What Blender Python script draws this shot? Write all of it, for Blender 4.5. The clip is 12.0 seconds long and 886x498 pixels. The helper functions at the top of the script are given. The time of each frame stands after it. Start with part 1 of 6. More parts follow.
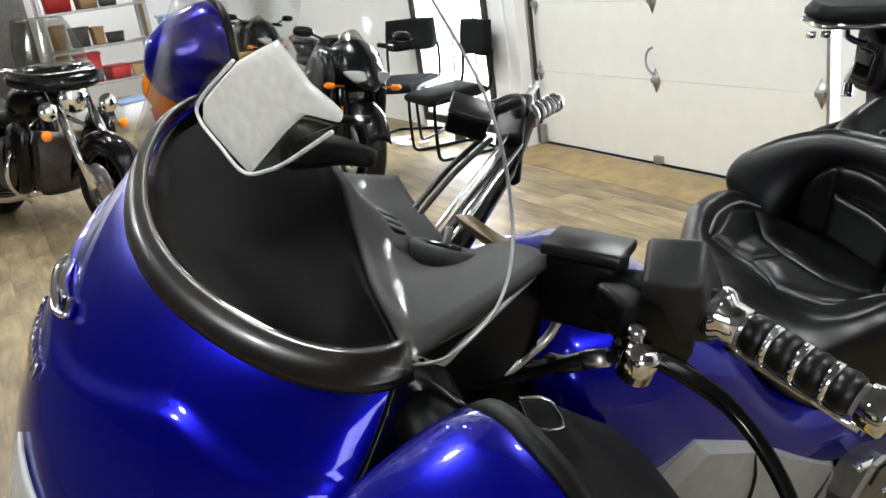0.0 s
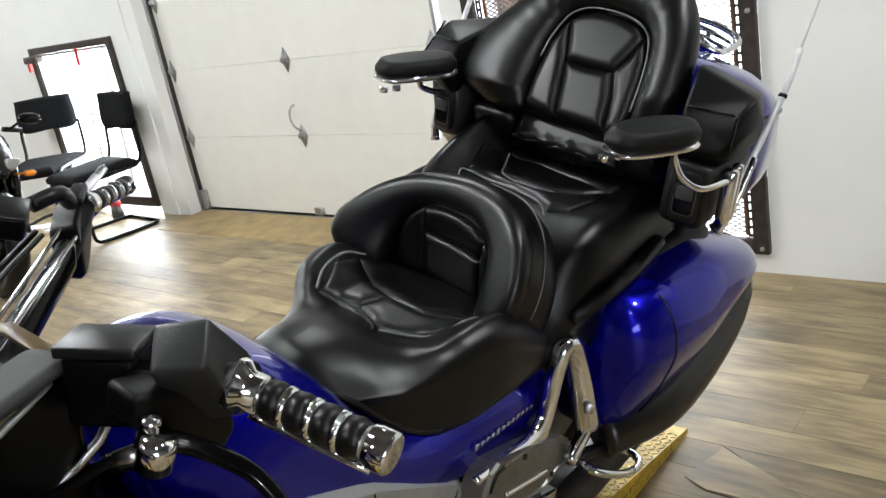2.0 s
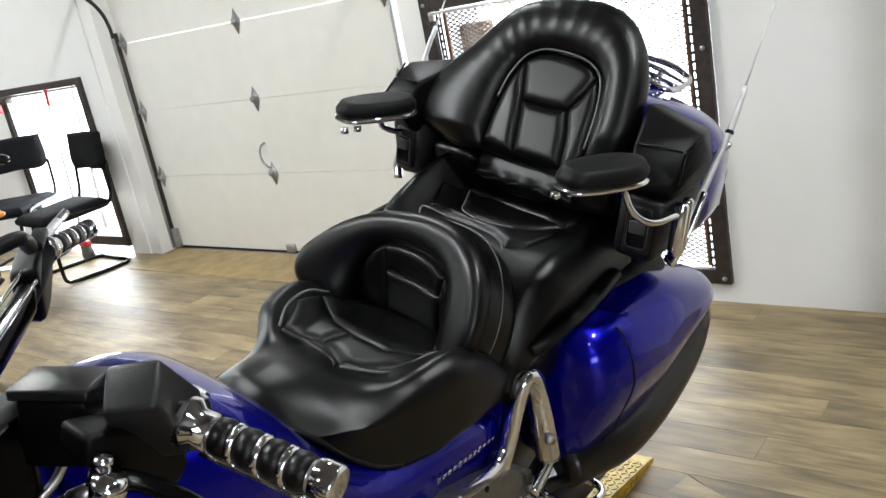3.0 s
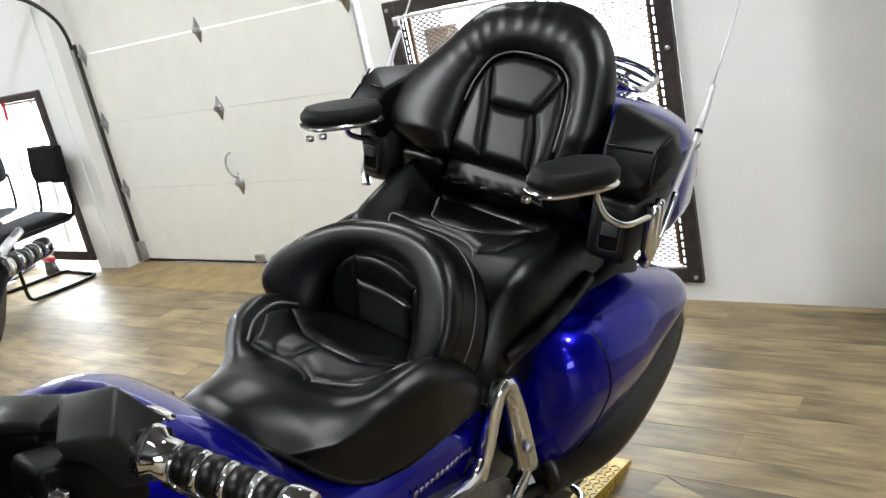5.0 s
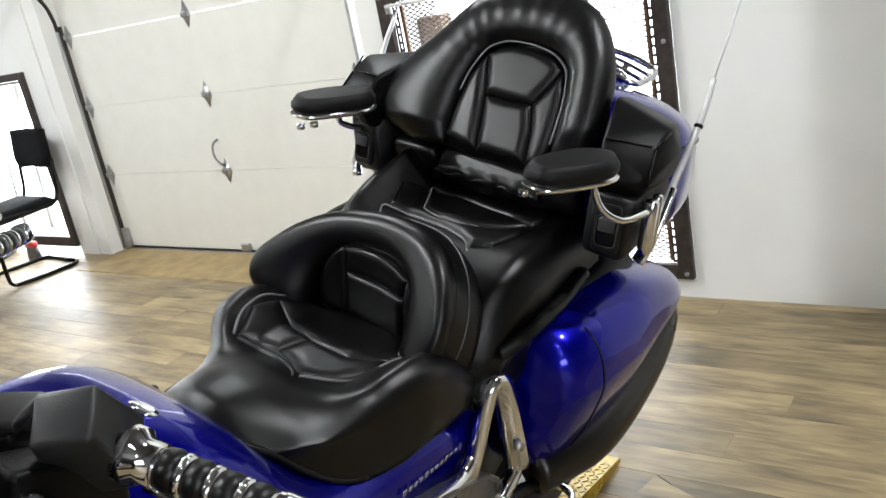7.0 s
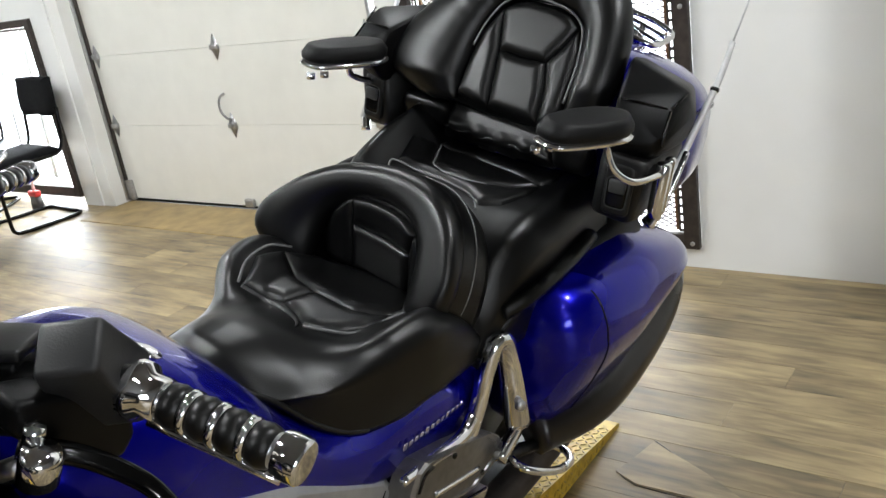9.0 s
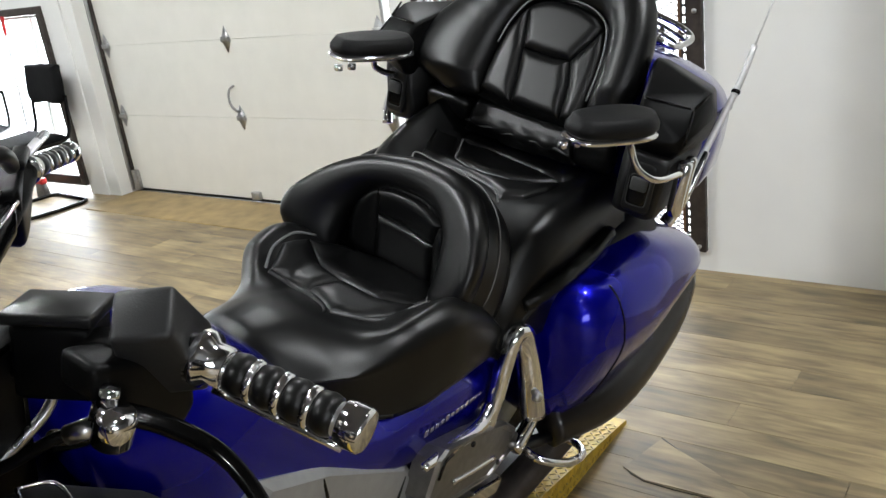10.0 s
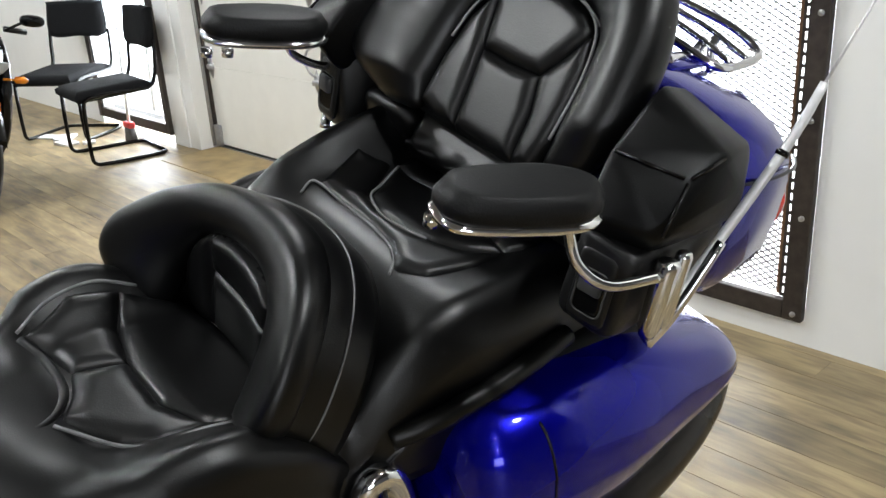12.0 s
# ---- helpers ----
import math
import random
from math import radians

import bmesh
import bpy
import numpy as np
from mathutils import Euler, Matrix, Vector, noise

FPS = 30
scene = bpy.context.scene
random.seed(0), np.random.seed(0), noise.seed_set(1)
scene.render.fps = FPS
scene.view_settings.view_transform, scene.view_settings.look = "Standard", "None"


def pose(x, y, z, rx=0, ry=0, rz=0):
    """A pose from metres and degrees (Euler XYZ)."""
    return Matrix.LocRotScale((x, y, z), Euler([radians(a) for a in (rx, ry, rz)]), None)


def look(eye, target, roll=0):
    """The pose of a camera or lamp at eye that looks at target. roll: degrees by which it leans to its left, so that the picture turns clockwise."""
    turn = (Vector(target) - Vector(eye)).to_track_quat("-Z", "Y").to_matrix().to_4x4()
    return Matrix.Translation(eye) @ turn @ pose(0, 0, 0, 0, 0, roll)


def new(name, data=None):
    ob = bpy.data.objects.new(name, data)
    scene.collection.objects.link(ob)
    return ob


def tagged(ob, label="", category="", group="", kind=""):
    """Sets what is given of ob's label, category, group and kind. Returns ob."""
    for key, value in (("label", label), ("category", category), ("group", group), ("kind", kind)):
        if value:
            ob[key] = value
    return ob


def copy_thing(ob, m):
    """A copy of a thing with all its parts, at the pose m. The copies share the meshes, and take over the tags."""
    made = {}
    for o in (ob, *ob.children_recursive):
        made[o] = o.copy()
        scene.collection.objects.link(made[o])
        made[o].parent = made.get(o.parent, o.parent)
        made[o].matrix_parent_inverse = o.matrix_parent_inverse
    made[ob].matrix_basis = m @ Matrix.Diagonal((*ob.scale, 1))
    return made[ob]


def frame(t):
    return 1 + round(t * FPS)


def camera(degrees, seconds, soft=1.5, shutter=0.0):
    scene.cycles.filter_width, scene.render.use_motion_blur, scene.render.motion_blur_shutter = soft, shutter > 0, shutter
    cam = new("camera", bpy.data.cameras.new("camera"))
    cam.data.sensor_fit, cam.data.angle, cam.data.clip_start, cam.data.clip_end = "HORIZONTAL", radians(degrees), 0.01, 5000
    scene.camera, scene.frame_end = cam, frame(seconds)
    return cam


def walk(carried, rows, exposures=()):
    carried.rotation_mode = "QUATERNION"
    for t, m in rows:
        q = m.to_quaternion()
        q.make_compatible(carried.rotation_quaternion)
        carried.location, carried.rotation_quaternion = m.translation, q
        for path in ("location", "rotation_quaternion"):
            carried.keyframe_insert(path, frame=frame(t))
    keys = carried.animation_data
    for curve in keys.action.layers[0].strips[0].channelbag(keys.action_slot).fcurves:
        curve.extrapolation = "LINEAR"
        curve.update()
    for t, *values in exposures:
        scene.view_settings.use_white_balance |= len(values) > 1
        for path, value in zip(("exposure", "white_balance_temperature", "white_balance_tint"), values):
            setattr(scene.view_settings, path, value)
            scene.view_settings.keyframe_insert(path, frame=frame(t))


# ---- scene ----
cam = camera(54.6, 12.0)
PATH = [
    (0, (0.36, 0.07, 1.408), (-1.328, 0.922, 0.757), -8.2),
    (0.5, (0.383, 0.131, 1.401), (-1.156, 1.209, 0.718), -9.8),
    (1, (0.41, 0.164, 1.398), (-1.036, 1.369, 0.721), -10.7),
    (1.5, (0.436, 0.19, 1.399), (-0.909, 1.509, 0.727), -11.2),
    (2, (0.474, 0.2, 1.406), (-0.795, 1.605, 0.762), -10.9),
    (2.5, (0.508, 0.198, 1.413), (-0.74, 1.639, 0.807), -11.6),
    (3, (0.523, 0.194, 1.417), (-0.708, 1.66, 0.836), -11.2),
    (5, (0.504, 0.22, 1.413), (-0.673, 1.728, 0.829), -12.2),
    (5.5, (0.49, 0.242, 1.412), (-0.656, 1.764, 0.805), -12.4),
    (6, (0.472, 0.247, 1.407), (-0.676, 1.766, 0.795), -11.2),
    (6.5, (0.471, 0.247, 1.41), (-0.685, 1.765, 0.809), -11.0),
    (7, (0.469, 0.245, 1.407), (-0.681, 1.763, 0.798), -11.0),
    (9, (0.453, 0.244, 1.386), (-0.697, 1.731, 0.704), -9.2),
    (9.5, (0.437, 0.222, 1.385), (-0.735, 1.687, 0.693), -8.4),
    (10, (0.427, 0.188, 1.387), (-0.715, 1.681, 0.704), -7.6),
    (10.5, (0.413, 0.138, 1.389), (-0.689, 1.63, 0.641), -7.1),
    (11, (0.436, 0.341, 1.367), (-0.757, 1.781, 0.656), -7.1),
    (11.5, (0.464, 0.607, 1.354), (-0.786, 1.986, 0.622), -4.1),
    (12, (0.375, 0.908, 1.321), (-1.012, 2.156, 0.602), -3.6),
]
walk(cam, [(t, look(e, g, r)) for t, e, g, r in PATH], [(0.0, 0.06), (0.5, -0.1), (1.0, -0.1), (2.0, -0.12), (3.0, -0.2), (5.0, -0.12), (6.5, -0.05), (7.2, -0.05), (9.0, -0.12), (10.5, -0.24), (12.0, -0.12)])
# ---- world, lamps ----
world = bpy.data.worlds.new("sky")
scene.world = world
world.use_nodes = True
wn, wl = world.node_tree.nodes, world.node_tree.links
sky = wn.new("ShaderNodeTexSky")
sky.sky_type, sky.sun_disc, sky.sun_elevation, sky.sun_rotation = "NISHITA", False, radians(40), radians(60)
wl.new(sky.outputs[0], wn["Background"].inputs[0])
wn["Background"].inputs[1].default_value = 0.15


def area_lamp(name, at, aim, size, power, color=(1, 1, 1), shape="DISK", size_y=None):
    data = bpy.data.lights.new(name, "AREA")
    data.shape, data.size, data.energy, data.color = shape, size, power, color
    if size_y:
        data.size_y = size_y
    ob = new(name, data)
    ob.matrix_world = look(at, aim)
    return ob


# ---- materials ----
def material(name, color, rough=0.5, metal=0.0, coat=0.0, scale=40.0, vary=0.15, bump=0.0, bump_scale=200.0, rvary=0.1, **more):
    m = bpy.data.materials.new(name)
    m.use_nodes = True
    n, l = m.node_tree.nodes, m.node_tree.links
    b = n["Principled BSDF"]
    b.inputs["Metallic"].default_value = metal
    b.inputs["Coat Weight"].default_value = coat
    b.inputs["Coat Roughness"].default_value = 0.04
    for key, value in more.items():
        b.inputs[key.replace("_", " ")].default_value = value
    tc = n.new("ShaderNodeTexCoord")
    big, fine = n.new("ShaderNodeTexNoise"), n.new("ShaderNodeTexNoise")
    big.inputs["Scale"].default_value, fine.inputs["Scale"].default_value = scale / 8, scale
    big.inputs["Detail"].default_value = fine.inputs["Detail"].default_value = 4
    l.new(tc.outputs["Object"], big.inputs["Vector"])
    l.new(tc.outputs["Object"], fine.inputs["Vector"])
    mix = n.new("ShaderNodeMath")
    mix.operation = "ADD"
    l.new(big.outputs["Fac"], mix.inputs[0])
    l.new(fine.outputs["Fac"], mix.inputs[1])
    ramp = n.new("ShaderNodeMapRange")
    ramp.inputs["From Min"].default_value, ramp.inputs["From Max"].default_value = 0.6, 1.4
    ramp.inputs["To Min"].default_value, ramp.inputs["To Max"].default_value = 1 - vary, 1 + vary
    l.new(mix.outputs[0], ramp.inputs[0])
    hue = n.new("ShaderNodeVectorMath")
    hue.operation = "SCALE"
    hue.inputs[0].default_value = color
    l.new(ramp.outputs[0], hue.inputs["Scale"])
    l.new(hue.outputs[0], b.inputs["Base Color"])
    rr = n.new("ShaderNodeMapRange")
    rr.inputs["From Min"].default_value, rr.inputs["From Max"].default_value = 0.3, 0.7
    rr.inputs["To Min"].default_value, rr.inputs["To Max"].default_value = max(0.0, rough - rvary * rough), min(1, rough + rvary * rough)
    l.new(big.outputs["Fac"], rr.inputs[0])
    l.new(rr.outputs[0], b.inputs["Roughness"])
    if bump:
        bn, bt = n.new("ShaderNodeBump"), n.new("ShaderNodeTexNoise")
        bt.inputs["Scale"].default_value, bt.inputs["Detail"].default_value = bump_scale, 3
        bn.inputs["Strength"].default_value, bn.inputs["Distance"].default_value = bump, 0.002
        l.new(tc.outputs["Object"], bt.inputs["Vector"])
        l.new(bt.outputs["Fac"], bn.inputs["Height"])
        l.new(bn.outputs[0], b.inputs["Normal"])
    return m


def pane_material(name, tint, base, rim, rough=0.02):
    """A clear sheet: see-through with a gloss that grows towards grazing view."""
    m = bpy.data.materials.new(name)
    m.use_nodes = True
    n, l = m.node_tree.nodes, m.node_tree.links
    n.remove(n["Principled BSDF"])
    clear, gloss, mix, lw = n.new("ShaderNodeBsdfTransparent"), n.new("ShaderNodeBsdfGlossy"), n.new("ShaderNodeMixShader"), n.new("ShaderNodeLayerWeight")
    power, gain = n.new("ShaderNodeMath"), n.new("ShaderNodeMath")
    power.operation, power.inputs[1].default_value = "POWER", 3.5
    gain.operation, gain.inputs[1].default_value, gain.inputs[2].default_value = "MULTIPLY_ADD", rim, base
    clear.inputs[0].default_value = (*tint, 1)
    gloss.inputs["Roughness"].default_value = rough
    lw.inputs["Blend"].default_value = 0.5
    l.new(lw.outputs["Facing"], power.inputs[0])
    l.new(power.outputs[0], gain.inputs[0])
    l.new(gain.outputs[0], mix.inputs[0])
    l.new(clear.outputs[0], mix.inputs[1])
    l.new(gloss.outputs[0], mix.inputs[2])
    l.new(mix.outputs[0], n["Material Output"].inputs[0])
    return m


def frosted_material(name):
    """Milky clear plastic: partly see-through, scattering light on both sides."""
    m = bpy.data.materials.new(name)
    m.use_nodes = True
    n, l = m.node_tree.nodes, m.node_tree.links
    n.remove(n["Principled BSDF"])
    clear, milk, face, gloss = n.new("ShaderNodeBsdfTransparent"), n.new("ShaderNodeBsdfTranslucent"), n.new("ShaderNodeBsdfDiffuse"), n.new("ShaderNodeBsdfGlossy")
    # Near-white milk colour also stands in for lamp glare on the vent.
    milk.inputs[0].default_value = face.inputs[0].default_value = (0.95, 0.94, 0.90, 1)
    gloss.inputs["Roughness"].default_value = 0.12
    noise, amount = n.new("ShaderNodeTexNoise"), n.new("ShaderNodeMapRange")
    noise.inputs["Scale"].default_value = 13
    amount.inputs["To Min"].default_value, amount.inputs["To Max"].default_value = -0.1, 0.35
    l.new(noise.outputs["Fac"], amount.inputs[0])
    a, c, d = n.new("ShaderNodeMixShader"), n.new("ShaderNodeMixShader"), n.new("ShaderNodeMixShader")
    a.inputs[0].default_value, d.inputs[0].default_value = 0.5, 0.1
    l.new(milk.outputs[0], a.inputs[1])
    l.new(face.outputs[0], a.inputs[2])
    l.new(amount.outputs[0], c.inputs[0])
    l.new(a.outputs[0], c.inputs[1])
    l.new(clear.outputs[0], c.inputs[2])
    l.new(c.outputs[0], d.inputs[1])
    l.new(gloss.outputs[0], d.inputs[2])
    l.new(d.outputs[0], n["Material Output"].inputs[0])
    return m


def glow_material(name, color, strength):
    m = bpy.data.materials.new(name)
    m.use_nodes = True
    b = m.node_tree.nodes["Principled BSDF"]
    b.inputs["Base Color"].default_value = (*color, 1)
    b.inputs["Emission Color"].default_value = (*color, 1)
    b.inputs["Emission Strength"].default_value = strength
    return m


LEATHER = material("black_leather", (0.0008, 0.0008, 0.0009), 0.355, Specular_IOR_Level=0.38, bump=0.15, bump_scale=420, vary=0.2, rvary=0.08, scale=60)
LEATHER_DULL = material("black_vinyl", (0.005, 0.005, 0.0053), 0.5, Specular_IOR_Level=0.2, bump=0.2, bump_scale=300)
STITCH = material("grey_black_thread", (0.15, 0.15, 0.15), 0.45, Specular_IOR_Level=0.5, bump=0.6, bump_scale=900, vary=0.4)
BLUE = material("blue_paint", (0.002, 0.002, 0.24), 0.25, metal=0.62, Specular_IOR_Level=0.05, Coat_IOR=1.36, coat=1.0, scale=14, vary=0.04, rvary=0.05)
CHROME = material("chrome", (0.82, 0.82, 0.83), 0.07, metal=1.0, vary=0.03, rvary=0.5)
# Mirror-like antenna masts; their bright reflection is put into a pale colour.
PALE_METAL = material("pale_chrome_reflection", (0.62, 0.62, 0.62), 0.4, metal=0.35)
DULL_CHROME = material("satin_metal", (0.55, 0.55, 0.56), 0.28, metal=1.0)
PLASTIC = material("black_plastic", (0.002, 0.002, 0.0021), 0.4, Specular_IOR_Level=0.14, bump=0.15, bump_scale=600)
PLASTIC_GLOSS = material("gloss_black", (0.002, 0.002, 0.002), 0.16, Specular_IOR_Level=0.3)
DASH_GREY = material("dark_grey_plastic", (0.045, 0.0455, 0.045), 0.55, Specular_IOR_Level=0.15, bump=0.2, bump_scale=700)
PANEL_GREY = material("worn_grey_plastic", (0.006, 0.006, 0.0058), 0.6, Specular_IOR_Level=0.12, scale=25, vary=0.35, bump=0.25, bump_scale=500)
POD_GREY = material("grey_black_plastic", (0.012, 0.012, 0.0125), 0.42, Specular_IOR_Level=0.45, bump=0.15, bump_scale=600)
POD = material("semi_gloss_black_plastic", (0.006, 0.006, 0.0062), 0.4, Specular_IOR_Level=0.3, bump=0.15, bump_scale=600)
SATIN = material("satin_black", (0.006, 0.006, 0.006), 0.3, Specular_IOR_Level=0.6, bump=0.1, bump_scale=500)
OLD_AMBER = material("dull_amber", (0.075, 0.05, 0.012), 0.3)
GREY = material("silver_grey_plastic", (0.30, 0.30, 0.295), 0.4, metal=0.4, vary=0.12)
GREY_METAL = material("brushed_grey_metal", (0.22, 0.21, 0.20), 0.34, metal=0.8, scale=50, vary=0.25)
RUBBER = material("black_rubber", (0.0025, 0.0024, 0.0023), 0.38, Specular_IOR_Level=0.3, bump=0.1)
# Black trim; brown reflections are put into its blotched colour.
BROWN_TRIM = material("black_trim_brown_reflection", (0.009, 0.007, 0.0055), 0.3, coat=0.12, scale=30, vary=0.4)
HOOD = material("matt_black_hood", (0.0018, 0.0017, 0.0016), 0.6, Specular_IOR_Level=0.03, bump=0.2, bump_scale=600)
SHIELD = pane_material("clear_windshield", (0.92, 0.92, 0.91), 0.006, 0.22, 0.05)
VENT_CLEAR = pane_material("clear_vent", (0.66, 0.66, 0.62), 0.06, 0.5, 0.1)
HEADLENS = material("pale_lamp_lens", (0.55, 0.56, 0.55), 0.12, coat=0.6, vary=0.1)
FROST = frosted_material("frosted_clear_plastic")
GLASS = pane_material("window_glass", (0.97, 0.98, 0.98), 0.02, 0.3)
AMBER = material("amber_lens", (0.9, 0.25, 0.01), 0.15, coat=0.6, vary=0.1)
RED = material("red_plastic", (0.45, 0.02, 0.02), 0.4)
REDLENS = material("red_lens", (0.5, 0.03, 0.02), 0.2, coat=0.6)
WALL = material("white_wall_paint", (0.80, 0.80, 0.78), 0.6, scale=6, vary=0.03, bump=0.1, bump_scale=80)
# Darkened copy of the wall paint for unseen walls, to keep reflections low.
WALL_DARK = material("darkened_wall_paint", (0.16, 0.16, 0.165), 0.6, scale=6, vary=0.06)
DOOR_WHITE = material("garage_door_white", (0.78, 0.77, 0.72), 0.45, scale=8, vary=0.04, bump=0.15, bump_scale=150)
# Unseen ceiling, kept dark to hold down bounce light and reflections.
CEIL = material("ceiling_grey", (0.11, 0.11, 0.11), 0.8, scale=6, vary=0.04)
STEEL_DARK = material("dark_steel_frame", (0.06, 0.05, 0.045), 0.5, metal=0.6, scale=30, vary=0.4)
RUSTY = material("rusty_steel", (0.16, 0.09, 0.05), 0.6, metal=0.4, scale=30, vary=0.5)
GALV = material("galvanised_steel", (0.45, 0.45, 0.45), 0.42, metal=0.9, scale=60, vary=0.2)
MESHM = material("expanded_mesh_steel", (0.16, 0.155, 0.15), 0.5, metal=0.5)
YELLOW = material("yellow_painted_plate", (0.55, 0.36, 0.03), 0.42, metal=0.2, scale=40, vary=0.45, bump=0.2, bump_scale=90)
YELLOW_WORN = material("worn_yellow_tread", (0.36, 0.25, 0.06), 0.4, metal=0.4, scale=60, vary=0.5)
THRESH = material("dirty_brown_threshold", (0.29, 0.205, 0.09), 0.5, scale=9, vary=0.5, bump=0.3, bump_scale=60)
FABRIC = material("dark_grey_fabric", (0.008, 0.0082, 0.009), 0.9, Specular_IOR_Level=0.1, bump=0.5, bump_scale=500)
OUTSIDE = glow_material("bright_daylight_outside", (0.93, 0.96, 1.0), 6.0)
CARD = material("cardboard", (0.42, 0.26, 0.13), 0.8)
WHITE_PLASTIC = material("white_plastic", (0.75, 0.75, 0.75), 0.4)
BLUE_BIN = material("pale_blue_plastic", (0.35, 0.5, 0.75), 0.4)
TOOLS = material("dark_clutter", (0.08, 0.075, 0.07), 0.6, vary=0.5)


def wood_material():
    m = bpy.data.materials.new("vinyl_wood_plank")
    m.use_nodes = True
    n, l = m.node_tree.nodes, m.node_tree.links
    b = n["Principled BSDF"]
    tc, info, mp = n.new("ShaderNodeTexCoord"), n.new("ShaderNodeObjectInfo"), n.new("ShaderNodeMapping")
    geo, add = n.new("ShaderNodeNewGeometry"), n.new("ShaderNodeMath")
    add.operation = "ADD"
    l.new(info.outputs["Random"], add.inputs[0])
    l.new(geo.outputs["Random Per Island"], add.inputs[1])
    off = n.new("ShaderNodeVectorMath")
    off.operation = "SCALE"
    off.inputs[0].default_value = (37, 51, 13)
    l.new(add.outputs[0], off.inputs["Scale"])
    vadd = n.new("ShaderNodeVectorMath")
    l.new(tc.outputs["Object"], vadd.inputs[0])
    l.new(off.outputs[0], vadd.inputs[1])
    mp.inputs["Scale"].default_value = (2.0, 15, 1)
    l.new(vadd.outputs[0], mp.inputs[0])
    grain, tone = n.new("ShaderNodeTexNoise"), n.new("ShaderNodeTexNoise")
    grain.inputs["Scale"].default_value, grain.inputs["Detail"].default_value, grain.inputs["Distortion"].default_value = 3.0, 8, 0.6
    tone.inputs["Scale"].default_value, tone.inputs["Detail"].default_value = 1.0, 3
    l.new(mp.outputs[0], grain.inputs["Vector"])
    broad = n.new("ShaderNodeMapping")
    broad.inputs["Scale"].default_value = (3.2, 9.0, 1)
    l.new(vadd.outputs[0], broad.inputs[0])
    l.new(broad.outputs[0], tone.inputs["Vector"])
    mixf = n.new("ShaderNodeMath")
    mixf.operation = "MULTIPLY_ADD"
    mixf.inputs[1].default_value = 0.42
    l.new(grain.outputs["Fac"], mixf.inputs[0])
    half = n.new("ShaderNodeMath")
    half.operation = "MULTIPLY"
    half.inputs[1].default_value = 0.58
    l.new(tone.outputs["Fac"], half.inputs[0])
    l.new(half.outputs[0], mixf.inputs[2])
    ramp = n.new("ShaderNodeValToRGB")
    e = ramp.color_ramp.elements
    e[0].position, e[0].color = 0.30, (0.066, 0.049, 0.029, 1)
    e[1].position, e[1].color = 0.72, (0.46, 0.355, 0.19, 1)
    mid = e.new(0.5)
    mid.color = (0.25, 0.187, 0.10, 1)
    l.new(mixf.outputs[0], ramp.inputs[0])
    plank = n.new("ShaderNodeMapRange")
    plank.inputs["From Max"].default_value = 2.0
    plank.inputs["To Min"].default_value, plank.inputs["To Max"].default_value = 0.58, 1.36
    l.new(add.outputs[0], plank.inputs[0])
    sc = n.new("ShaderNodeVectorMath")
    sc.operation = "SCALE"
    l.new(ramp.outputs[0], sc.inputs[0])
    l.new(plank.outputs[0], sc.inputs["Scale"])
    l.new(sc.outputs[0], b.inputs["Base Color"])
    rough = n.new("ShaderNodeMapRange")
    rough.inputs["To Min"].default_value, rough.inputs["To Max"].default_value = 0.32, 0.6
    l.new(grain.outputs["Fac"], rough.inputs[0])
    l.new(rough.outputs[0], b.inputs["Roughness"])
    bn = n.new("ShaderNodeBump")
    bn.inputs["Strength"].default_value, bn.inputs["Distance"].default_value = 0.15, 0.001
    l.new(grain.outputs["Fac"], bn.inputs["Height"])
    l.new(bn.outputs[0], b.inputs["Normal"])
    return m


WOOD = wood_material()


# ---- mesh helpers ----
def finish(bm, smooth=True):
    bmesh.ops.remove_doubles(bm, verts=bm.verts, dist=1e-5)
    bmesh.ops.recalc_face_normals(bm, faces=bm.faces)
    for f in bm.faces:
        f.smooth = smooth
    return bm


def part(name, bm, mat, parent=None, label="", smooth=True, sub=0):
    finish(bm, smooth)
    me = bpy.data.meshes.new(name)
    bm.to_mesh(me)
    bm.free()
    me.materials.append(mat)
    ob = new(name, me)
    if parent:
        ob.parent = parent
    if label:
        ob["label"] = label
    if sub:
        mod = ob.modifiers.new("smooth", "SUBSURF")
        mod.levels = mod.render_levels = sub
    return ob


def thing(name, m, label, category, group="", kind=""):
    ob = new(name)
    ob.matrix_world = m
    return tagged(ob, label, category, group, kind)


def box(size, at=(0, 0, 0), bevel=0.0, m=None, seg=2, bm=None):
    own = bm or bmesh.new()
    r = bmesh.ops.create_cube(own, size=1)
    vs = r["verts"]
    bmesh.ops.scale(own, vec=size, verts=vs)
    if bevel:
        es = {e for v in vs for e in v.link_edges}
        g = bmesh.ops.bevel(own, geom=list(es), offset=bevel, segments=seg, affect="EDGES", profile=0.5)
        vs = {v for f in g["faces"] for v in f.verts} | {v for v in vs if v.is_valid}
    bmesh.ops.transform(own, matrix=Matrix.Translation(at) @ (m or Matrix()), verts=list(vs))
    return own


def loft(rings, caps=True, closed=True):
    bm = bmesh.new()
    vs = [[bm.verts.new(p) for p in r] for r in rings]
    n = len(vs[0])
    for a, b in zip(vs, vs[1:]):
        for i in range(n if closed else n - 1):
            j = (i + 1) % n
            bm.faces.new((a[i], a[j], b[j], b[i]))
    if caps:
        bm.faces.new(list(reversed(vs[0])))
        bm.faces.new(vs[-1])
    return bm


